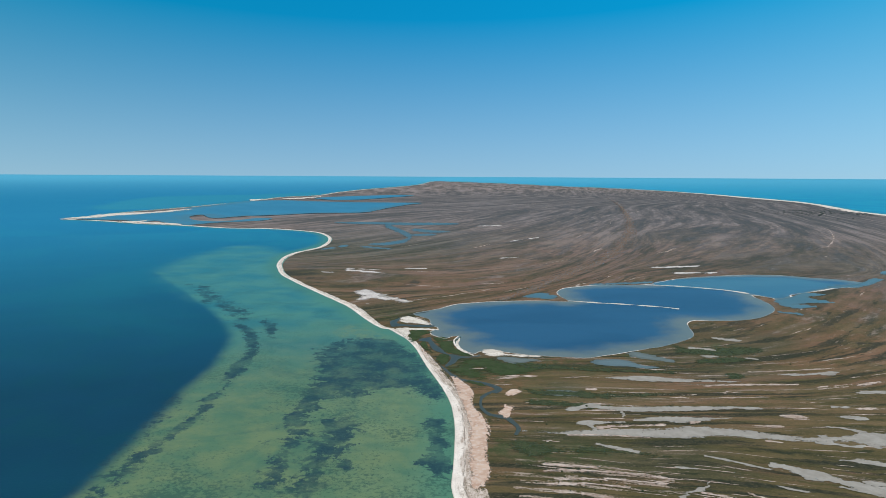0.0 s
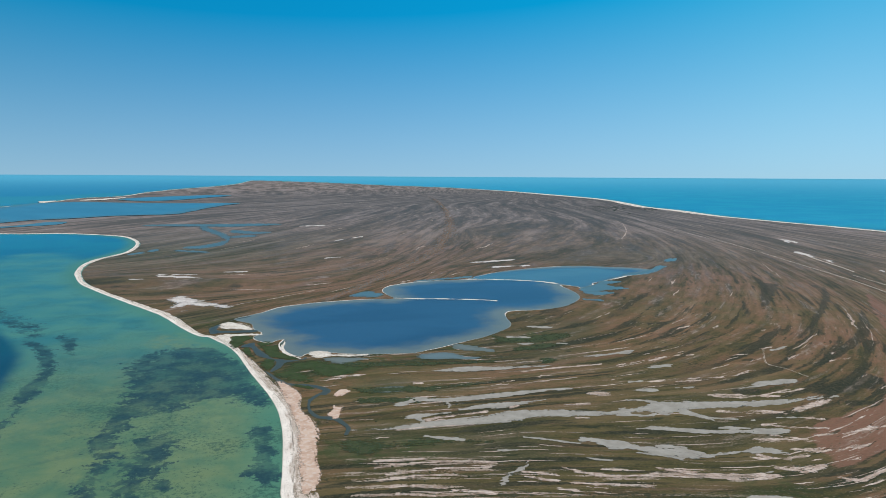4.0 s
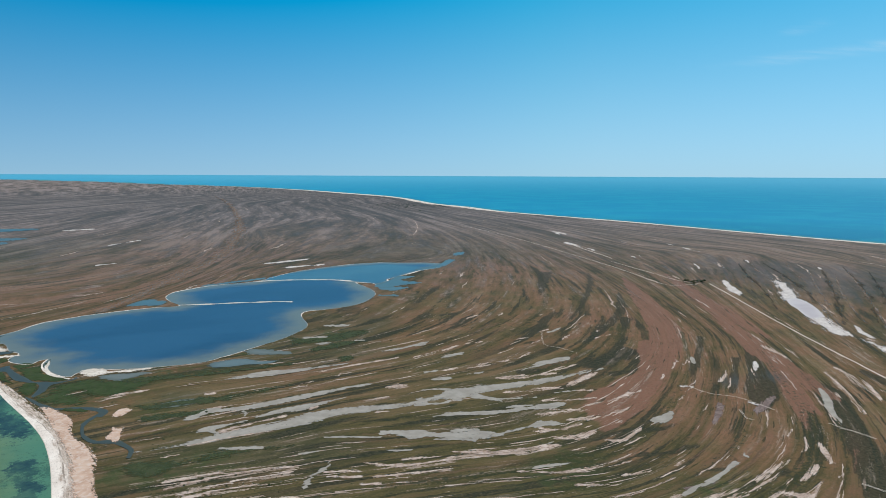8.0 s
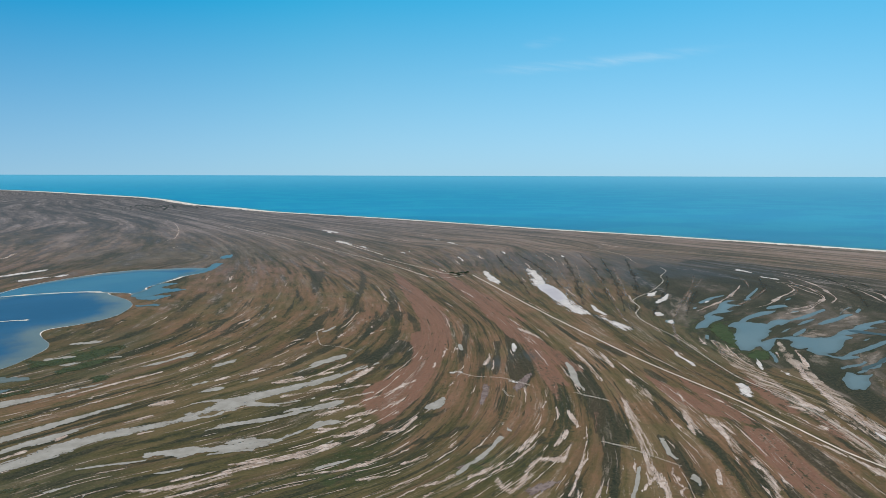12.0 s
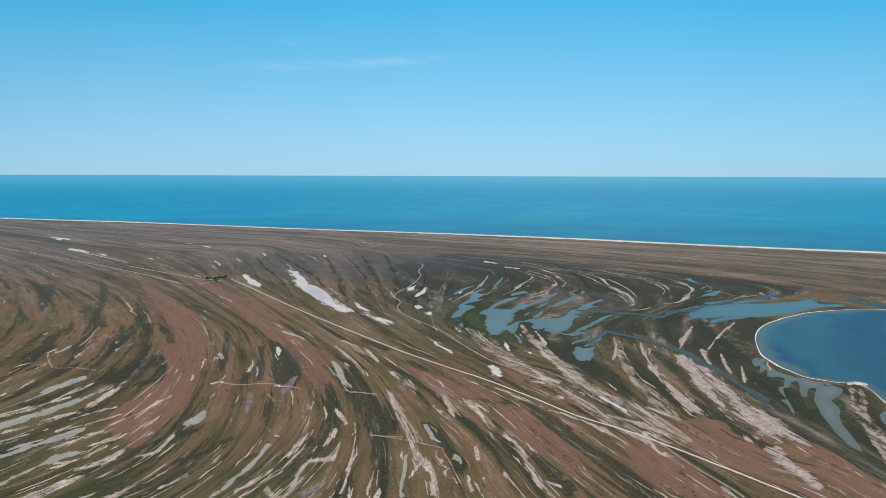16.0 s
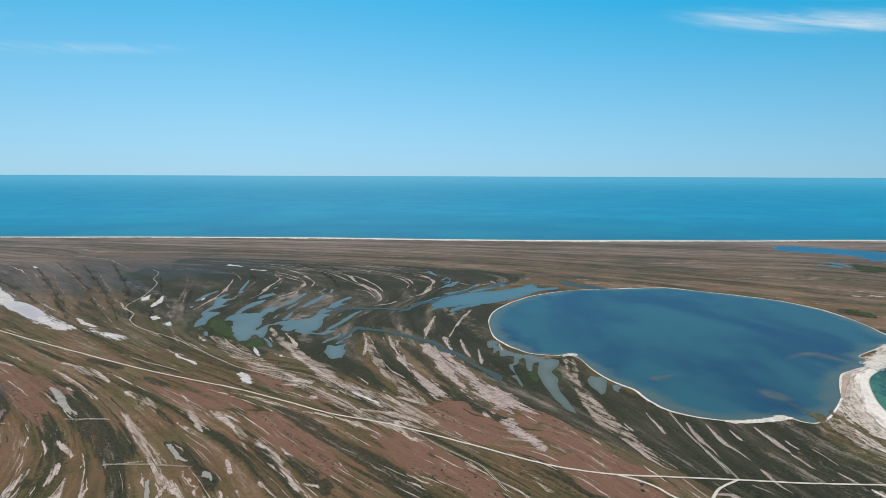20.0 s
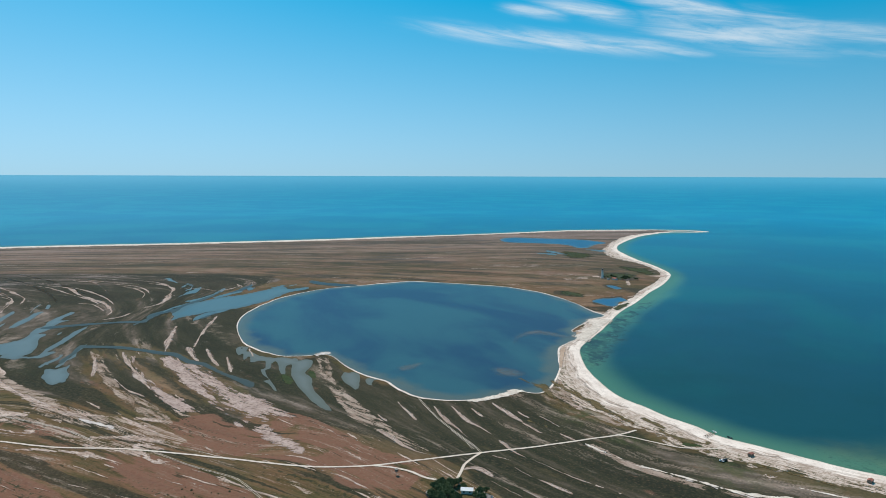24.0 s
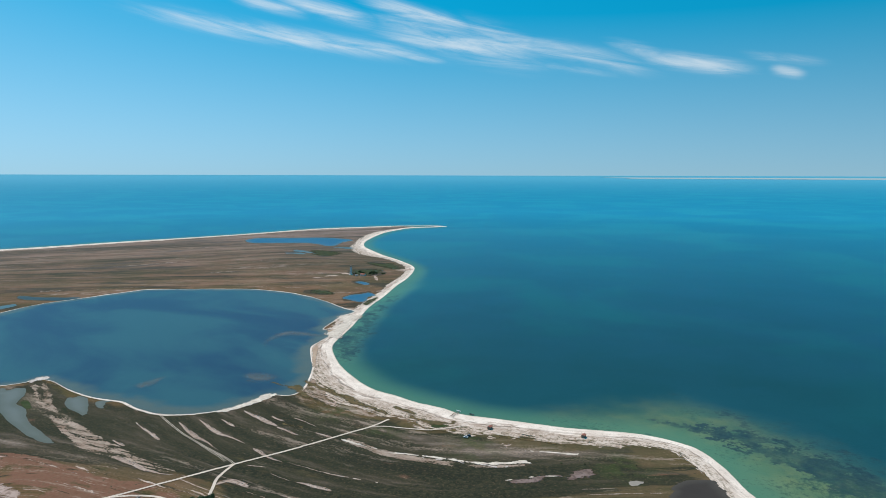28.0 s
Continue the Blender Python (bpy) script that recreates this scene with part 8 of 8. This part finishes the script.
streaks("sand_flecks", "small bare sand flecks along the ridges", PALE, 520, 45, 2.6, LAY + 0.055, 5, near)


# ---- trees, houses, huts and the lighthouse ----
LAND = 0.75


def part(name, bm, mat, parent, label=""):
    me = bpy.data.meshes.new(name)
    bm.to_mesh(me)
    bm.free()
    me.materials.append(mat)
    ob = new(name, me)
    ob.parent = parent
    return tagged(ob, label) if label else ob


def base(name, x, y, turn=0.0, z=LAND):
    ob = new(name)
    ob.matrix_world = pose(x, y, z, 0, 0, turn)
    ob.empty_display_size = 0.5
    return ob


def box(bm, w, d, h, x=0, y=0, z=0, bevel=0.0):
    v = bmesh.ops.create_cube(bm, size=1.0)["verts"]
    bmesh.ops.transform(bm, matrix=Matrix.Translation((x, y, z + h / 2)) @ Matrix.Diagonal((w, d, h, 1)), verts=v)
    if bevel:
        bmesh.ops.bevel(bm, geom=list({e for q in v for e in q.link_edges}), offset=bevel, segments=1, affect="EDGES")
    return bm


def tube(bm, r0, r1, h, x=0, y=0, z=0, n=10, lean=(0, 0)):
    lo = [bm.verts.new((x + r0 * math.cos(6.2832 * i / n), y + r0 * math.sin(6.2832 * i / n), z)) for i in range(n)]
    hi = [bm.verts.new((x + lean[0] + r1 * math.cos(6.2832 * i / n), y + lean[1] + r1 * math.sin(6.2832 * i / n), z + h)) for i in range(n)]
    for i in range(n):
        bm.faces.new((lo[i], lo[(i + 1) % n], hi[(i + 1) % n], hi[i]))
    bm.faces.new(hi)
    bm.faces.new(lo[::-1])
    return bm


BARK = plain("bark", (0.10, 0.075, 0.055), (0.16, 0.12, 0.09), 0.5)
LEAF = plain("tree_leaves", (0.042, 0.068, 0.030), (0.070, 0.100, 0.044), 1.6, c=(0.045, 0.060, 0.030), bump=0.0)
WHITE_WALL = plain("whitewash", (0.62, 0.60, 0.56), (0.72, 0.70, 0.66), 2.0, c=(0.52, 0.49, 0.45))
TIN = plain("white_roof_sheet", (0.66, 0.68, 0.70), (0.74, 0.75, 0.76), 3.0, 0.5, 0.4, c=(0.55, 0.54, 0.52))
SLATE = plain("grey_slate_roof", (0.20, 0.18, 0.165), (0.27, 0.25, 0.23), 2.0, c=(0.14, 0.12, 0.11))
RUST = plain("rusty_red_roof", (0.26, 0.105, 0.08), (0.34, 0.15, 0.11), 2.0, c=(0.20, 0.10, 0.08))
PLANK = plain("weathered_plank", (0.22, 0.16, 0.12), (0.32, 0.25, 0.19), 1.2, c=(0.15, 0.11, 0.08))
GLASS_DARK = plain("window_glass", (0.02, 0.025, 0.03), (0.03, 0.035, 0.04), 1.0, 0.15, 0.5)
CAR_WHITE = plain("white_car_paint", (0.70, 0.71, 0.72), (0.76, 0.76, 0.76), 3.0, 0.3, 0.5, bump=0.0)
CAR_DARK = plain("dark_car_paint", (0.03, 0.035, 0.05), (0.04, 0.045, 0.06), 3.0, 0.3, 0.5, bump=0.0)
TYRE = plain("tyre_rubber", (0.02, 0.02, 0.02), (0.03, 0.03, 0.03), 0.3)


def grown_tree(seed, h, spread):
    """A broad tree: tapered trunk, limbs, a crown of leaf clumps with gaps."""
    rng = random.Random(seed)
    top = base("tree", 0, 0)
    bm = tube(bmesh.new(), h * 0.045, h * 0.028, h * 0.42, n=8)
    tips = []
    for i in range(6):
        a = 6.2832 * (i + rng.random() * 0.6) / 6
        reach = spread * rng.uniform(0.35, 0.62)
        lift = h * rng.uniform(0.18, 0.40)
        tube(bm, h * 0.022, h * 0.008, lift, z=h * rng.uniform(0.28, 0.40), n=6, lean=(reach * math.cos(a), reach * math.sin(a)))
        tips.append((reach * math.cos(a), reach * math.sin(a), h * 0.36 + lift))
    part("trunk", bm, BARK, top)
    bm = bmesh.new()
    lobes = [(x, y, z, spread * rng.uniform(0.34, 0.50)) for x, y, z in tips] + [(0, 0, h * 0.78, spread * 0.5), (spread * 0.1, 0, h * 0.6, spread * 0.5)]
    for lx, ly, lz, lr in lobes:
        for _ in range(70):
            a, u = rng.random() * 6.2832, rng.uniform(-0.75, 1)
            s = math.sqrt(max(0, 1 - u * u))
            r = lr * rng.uniform(0.62, 1.08)
            c = Vector((lx + r * s * math.cos(a), ly + r * s * math.sin(a), lz + r * u * 0.72))
            size = spread * rng.uniform(0.09, 0.17)
            q = Euler((rng.random() * 6, rng.random() * 6, rng.random() * 6)).to_matrix()
            v = [bm.verts.new(c + q @ (Vector(p) * size * rng.uniform(0.8, 1.2))) for p in ((1, 0, -0.4), (-0.5, 0.87, -0.4), (-0.5, -0.87, -0.4), (0, 0, 0.7))]
            for f in ((0, 2, 1), (0, 1, 3), (1, 2, 3), (2, 0, 3)):
                bm.faces.new([v[i] for i in f])
    part("crown", bm, LEAF, top)
    return tagged(top, "broad dark green tree with a dense crown", "tree")


MODELS = [grown_tree(11, 8.5, 4.6), grown_tree(12, 7.0, 4.0), grown_tree(13, 5.0, 3.2)]
PLACED = [False, False, False]


def tree(kind, x, y, turn, group):
    ob = MODELS[kind]
    if PLACED[kind]:
        ob = copy_thing(ob, pose(x, y, LAND, 0, 0, turn))
    ob.matrix_world = pose(x, y, LAND, 0, 0, turn)
    PLACED[kind] = True
    tagged(ob, "", "", group)


def gable_house(name, x, y, turn, w, d, h, rise, wall, roof, label, category="house", windows=2, group=""):
    top = base(name, x, y, turn)
    part("wall", box(bmesh.new(), w, d, h), wall, top)
    for s in (-1, 1):
        bm = bmesh.new()
        a = math.atan2(rise, d / 2)
        run = math.hypot(rise, d / 2) + 0.35
        v = bmesh.ops.create_cube(bm, size=1.0)["verts"]
        m = Matrix.Translation((0, s * (d / 4 + 0.1), h + rise / 2 + 0.02)) @ Matrix.Rotation(-s * a, 4, "X") @ Matrix.Diagonal((w + 0.7, run, 0.10, 1))
        bmesh.ops.transform(bm, matrix=m, verts=v)
        part("roof_slope", bm, roof, top)
    bm = bmesh.new()
    for s in (-1, 1):
        q = [bm.verts.new((s * (w / 2 - 0.02), -d / 2, h)), bm.verts.new((s * (w / 2 - 0.02), d / 2, h)), bm.verts.new((s * (w / 2 - 0.02), 0, h + rise))]
        q2 = [bm.verts.new((s * (w / 2 - 0.2), -d / 2, h)), bm.verts.new((s * (w / 2 - 0.2), d / 2, h)), bm.verts.new((s * (w / 2 - 0.2), 0, h + rise))]
        bm.faces.new(q)
        bm.faces.new(q2[::-1])
        for i in range(3):
            bm.faces.new((q[i], q2[i], q2[(i + 1) % 3], q[(i + 1) % 3]))
    part("gable", bm, wall, top)
    for i in range(windows):
        for s in (-1, 1):
            u = (i + 0.5) / windows * w - w / 2
            win = part("window", box(bmesh.new(), 1.1, 0.08, 1.2, u, s * (d / 2 + 0.04), 1.0, 0.02), PLANK, top)
            part("pane", box(bmesh.new(), 0.9, 0.04, 1.0, u, s * (d / 2 + 0.10), 1.1), GLASS_DARK, win)
    part("door", box(bmesh.new(), 0.1, 0.95, 2.0, w / 2 + 0.05, 0, 0, 0.02), PLANK, top)
    return tagged(top, label, category, group)


def lighthouse(x, y):
    top = base("lighthouse", x, y, 20)
    part("plinth", box(bmesh.new(), 8, 8, 1.0, bevel=0.1), WHITE_WALL, top)
    part("tower", tube(bmesh.new(), 3.2, 2.1, 18.0, z=1.0, n=16), WHITE_WALL, top)
    part("gallery", tube(bmesh.new(), 3.0, 3.0, 0.35, z=19.0, n=16), SLATE, top)
    for i in range(12):
        a = 6.2832 * i / 12
        part("baluster", box(bmesh.new(), 0.07, 0.07, 1.0, 2.85 * math.cos(a), 2.85 * math.sin(a), 19.35), SLATE, top)
    part("rail", tube(bmesh.new(), 2.9, 2.9, 0.08, z=20.33, n=16), SLATE, top)
    part("lantern", tube(bmesh.new(), 1.4, 1.4, 2.4, z=19.35, n=10), GLASS_DARK, top)
    part("cap", tube(bmesh.new(), 1.8, 0.2, 1.5, z=21.75, n=10), SLATE, top)
    for z in (5, 10, 15):
        part("window", box(bmesh.new(), 0.7, 0.2, 1.2, 0, -(3.2 - z * 0.061), z, 0.03), GLASS_DARK, top)
    part("door", box(bmesh.new(), 1.1, 0.25, 2.1, 0, -3.2, 1.0, 0.03), PLANK, top)
    return tagged(top, "tall pale grey lighthouse tower among trees", "lighthouse")


def car(x, y, turn, paint, label):
    top = base("car", x, y, turn)
    bm = box(bmesh.new(), 4.2, 1.75, 0.70, z=0.35, bevel=0.12)
    part("body", bm, paint, top)
    bm = bmesh.new()
    v = bmesh.ops.create_cube(bm, size=1.0)["verts"]
    for q in v:
        s = 0.72 if q.co.z > 0 else 1.0
        q.co = Vector((q.co.x * 2.4 * s - 0.2, q.co.y * 1.6 * (0.86 if q.co.z > 0 else 1), 1.32 + q.co.z * 0.56))
    part("cabin", bm, GLASS_DARK, top, "dark windows")
    part("car_roof", box(bmesh.new(), 1.75, 1.38, 0.05, -0.2, 0, 1.60, 0.02), paint, top)
    for sx in (-1.3, 1.3):
        for sy in (-0.85, 0.85):
            bm = tube(bmesh.new(), 0.33, 0.33, 0.2, z=-0.1, n=12)
            bmesh.ops.transform(bm, matrix=Matrix.Translation((sx, sy, 0.33)) @ Matrix.Rotation(radians(90), 4, "X"), verts=bm.verts)
            part("wheel", bm, TYRE, top)
    return tagged(top, label, "car", "parked cars")


def jetty(x, y, turn):
    """A light landing stage from the sand out to a boat."""
    top = base("jetty", x, y, turn, 0.3)
    for s in (-1.6, 1.6):
        part("beam", box(bmesh.new(), 15, 0.25, 0.25, 0, s, 0.9), PLANK, top)
    for i in range(12):
        part("plank", box(bmesh.new(), 0.3, 3.6, 0.06, -6.9 + i * 1.25, 0, 1.16), PLANK, top)
    for i in range(5):
        for s in (-1.6, 1.6):
            part("post", tube(bmesh.new(), 0.12, 0.11, 2.3, -6.8 + i * 3.4, s + 0.25 * s / 1.6, -0.9, 7), PLANK, top)
    return tagged(top, "rickety plank landing stage at the beach", "jetty")


def boat(x, y, turn, paint, label):
    top = base("boat", x, y, turn, 0.05)
    bm = bmesh.new()
    rings = []
    for u, w, zz in ((-2.6, 0.75, 0.0), (-1.0, 0.95, 0.0), (1.2, 0.8, 0.02), (2.9, 0.06, 0.25)):
        rings.append([bm.verts.new(p) for p in ((u, -w, 0.75 + zz), (u, -w * 0.7, 0.1 + zz), (u, w * 0.7, 0.1 + zz), (u, w, 0.75 + zz), (u, w * 0.85, 0.7 + zz), (u, w * 0.6, 0.25 + zz), (u, -w * 0.6, 0.25 + zz), (u, -w * 0.85, 0.7 + zz))])
    for a, c in zip(rings, rings[1:]):
        for i in range(8):
            bm.faces.new((a[i], a[(i + 1) % 8], c[(i + 1) % 8], c[i]))
    bm.faces.new(rings[0])
    bm.faces.new(rings[-1][::-1])
    bmesh.ops.recalc_face_normals(bm, faces=bm.faces)
    part("hull", bm, paint, top)
    for u in (-1.4, 0.4):
        part("thwart", box(bmesh.new(), 0.3, 1.4, 0.05, u, 0, 0.5), PLANK, top)
    part("console", box(bmesh.new(), 0.6, 0.6, 0.7, -0.5, 0, 0.3, 0.05), WHITE_WALL, top)
    return tagged(top, label, "boat", "boats")


def watch_post(x, y):
    top = base("watch_post", x, y, 15)
    for sx in (-0.9, 0.9):
        for sy in (-0.9, 0.9):
            part("leg", box(bmesh.new(), 0.14, 0.14, 4.0, sx, sy), PLANK, top)
    part("cabin", box(bmesh.new(), 2.2, 2.2, 1.9, z=3.2, bevel=0.05), PLANK, top)
    part("roof", box(bmesh.new(), 2.7, 2.7, 0.12, z=5.1), SLATE, top)
    return tagged(top, "small dark wooden lookout on legs", "lookout")


tree(0, 443.1, -201.3, 120, "trees round the farm")
tree(0, 447.4, -209.0, 155, "trees round the farm")
tree(1, 440.0, -211.2, 52, "trees round the farm")
tree(0, 431.7, -203.9, 202, "trees round the farm")
tree(0, 429.4, -196.9, 245, "trees round the farm")
tree(1, 444.7, -218.3, 79, "trees round the farm")
tree(0, 426.0, -207.3, 46, "trees round the farm")
tree(1, 436.1, -195.3, 34, "trees round the farm")
tree(2, 438.2, -222.9, 10, "trees round the farm")
tree(1, 424.4, -229.7, 205, "trees round the farm")
tree(2, 425.8, -234.9, 281, "trees round the farm")
tree(1, 416.0, -226.6, 148, "trees round the farm")
tree(2, 421.0, -224.6, 30, "trees round the farm")
tree(2, 448.3, -224.0, 113, "trees round the farm")
tree(0, 438.2, -202.8, 266, "trees round the farm")
tree(0, 433.9, -207.3, 274, "trees round the farm")
tree(1, 441.8, -207.8, 184, "trees round the farm")
tree(0, 429.0, -194.0, 141, "trees round the farm")
tree(0, 420.0, -207.6, 88, "trees round the farm")
tree(1, 446.3, -215.2, 54, "trees round the farm")
tree(0, 423.3, -197.7, 134, "trees round the farm")
tree(0, 1256.1, -1029.1, 109, "trees round the lighthouse")
tree(1, 1244.5, -1028.4, 13, "trees round the lighthouse")
tree(1, 1226.7, -1035.1, 328, "trees round the lighthouse")
tree(0, 1230.3, -1045.3, 133, "trees round the lighthouse")
tree(0, 1226.8, -1049.5, 139, "trees round the lighthouse")
tree(1, 1216.2, -1047.6, 99, "trees round the lighthouse")
tree(2, 1255.1, -1015.8, 84, "trees round the lighthouse")
tree(2, 1259.5, -1010.6, 158, "trees round the lighthouse")
tree(2, 1207.4, -1058.1, 148, "trees round the lighthouse")
tree(2, 1204.7, -1061.2, 321, "trees round the lighthouse")
tree(1, 1214.5, -1035.4, 190, "trees round the lighthouse")
tree(1, 1282.1, 978.6, 259, "trees at the end of the road")
tree(2, 1294.8, 981.6, 45, "trees at the end of the road")
tree(2, 1285.1, 964.0, 3, "trees at the end of the road")
tree(2, 1294.2, 965.5, 260, "trees at the end of the road")
tree(2, 1298.4, 968.0, 220, "trees at the end of the road")
tree(2, 1307.1, 967.3, 22, "trees at the end of the road")
tree(2, 1302.5, 960.9, 265, "trees at the end of the road")
tree(2, 1306.7, 955.4, 74, "trees at the end of the road")
tree(1, 1318.4, 955.3, 103, "trees at the end of the road")
tree(2, 1272.2, 947.0, 325, "trees at the end of the road")
tree(2, 1308.0, 954.6, 323, "trees at the end of the road")
gable_house("house", 432.9, -223.1, 58, 9.0, 5.6, 2.7, 1.3, WHITE_WALL, TIN, "low white farmhouse with a bright sheet roof under trees")
gable_house("house", 417.9, -230.6, 35, 9.5, 6.0, 2.6, 1.6, WHITE_WALL, SLATE, "low farmhouse with a worn grey slate roof")
gable_house("shed", 440.3, -194.9, 10, 4.5, 3.6, 2.3, 0.7, PLANK, SLATE, "small dark plank shed beside the trees", "shed", 1)
gable_house("house", 1230.2, -1016.7, 8, 13.0, 7.0, 3.2, 2.2, WHITE_WALL, RUST, "long keeper's house with a faded red roof")
gable_house("shed", 1239.8, -1005.2, 8, 6.0, 4.0, 2.6, 1.0, WHITE_WALL, SLATE, "small outbuilding near the lighthouse", "shed", 1)
lighthouse(1263.0, -1006.4)
gable_house("beach_hut", 390.7, -476.1, 100, 4.6, 3.2, 2.2, 0.7, PLANK, RUST, "small beach hut with a rusty red roof", "hut", 1, "beach huts")
gable_house("beach_hut", 315.3, -519.9, 105, 4.6, 3.2, 2.2, 0.7, PLANK, RUST, "small beach hut with a rusty red roof", "hut", 1, "beach huts")
car(392.6, -443.9, 20, CAR_WHITE, "white car parked on the dry grass")
car(392.7, -447.8, 75, CAR_DARK, "dark car parked beside a white one")
jetty(439.8, -479.4, -73)
boat(445.1, -491.4, -3, CAR_WHITE, "white motorboat moored at the landing stage")
boat(428.6, -493.3, 7, CAR_DARK, "dark rowing boat drawn up on the sand")
watch_post(482.9, -185.0)


# ---- low shrubs near by, and the wood by the far shore ----
def mounds(name, label, x, y, size, mat, seed, tall=0.7):
    """Low bushes, each a rough dome with a broken outline."""
    rng = np.random.default_rng(seed)
    m = len(x)
    ring = 6
    co = np.zeros((m, ring * 2 + 1, 3))
    for k in range(ring):
        a = 6.2832 * k / ring + rng.uniform(0, 0.5, m)
        r1, r2 = size * rng.uniform(0.7, 1.2, m), size * rng.uniform(0.35, 0.75, m)
        co[:, k] = np.stack([x + r1 * np.cos(a), y + r1 * np.sin(a), np.zeros(m)], -1)
        co[:, ring + k] = np.stack([x + r2 * np.cos(a + 0.4), y + r2 * np.sin(a + 0.4), size * tall * rng.uniform(0.7, 1.1, m)], -1)
    co[:, -1] = np.stack([x, y, size * tall * 1.25], -1)
    d = drape(co[..., 0], co[..., 1], co[..., 2] + LAND - 0.1).reshape(-1, 3)
    f = []
    for k in range(ring):
        j = (k + 1) % ring
        f += [(k, j, ring + k), (j, ring + j, ring + k), (ring + k, ring + j, 2 * ring)]
    f = (np.array(f)[None] + (np.arange(m) * (2 * ring + 1))[:, None, None]).reshape(-1, 3)
    return tagged(mesh(name, d, f, mat, None, False), label, "bushes", kind="stuff")


SHRUB = plain("shrub_leaves", (0.030, 0.042, 0.018), (0.050, 0.058, 0.028), 2.0, c=(0.024, 0.030, 0.015), bump=0.0)
WOOD = plain("wood_leaves", (0.055, 0.070, 0.062), (0.072, 0.086, 0.076), 30.0, c=(0.06, 0.072, 0.064), bump=0.0)
rng = np.random.default_rng(21)
t, r = rng.uniform(radians(-5), radians(170), 4500), H * 1186.0 / rng.uniform(240, 600, 4500)
x, y = r * np.sin(t), r * np.cos(t)
damp = combed(x, y, 26, 16 * np.clip(r / 900, 1, 4), 1)
ok = dry(x, y) & (damp < np.quantile(damp, 0.12)) & (read(INLAND, x, y) > 60)
mounds("shrubs", "scattered low dark shrubs in the damp hollows", x[ok], y[ok], rng.lognormal(-0.5, 0.4, ok.sum()), SHRUB, 22)
wood_x, wood_y = [], []
for _ in range(200):
    u, v = rng.normal(0, 0.55), rng.normal(0, 0.55)
    wood_x.append(3009 + 157 * u + -162 * v)
    wood_y.append(4616 + -49 * u + -249 * v)
for _ in range(260):
    u, v = rng.normal(0, 0.55), rng.normal(0, 0.55)
    wood_x.append(2631 + 265 * u + -267 * v)
    wood_y.append(4734 + -82 * u + -482 * v)
wood_x, wood_y = np.array(wood_x), np.array(wood_y)
ok = read(INLAND, wood_x, wood_y) > 90
mounds("far_wood", "dark wood along the far sandy shore", wood_x[ok], wood_y[ok], rng.lognormal(1.6, 0.4, ok.sum()), WOOD, 23, 0.25)
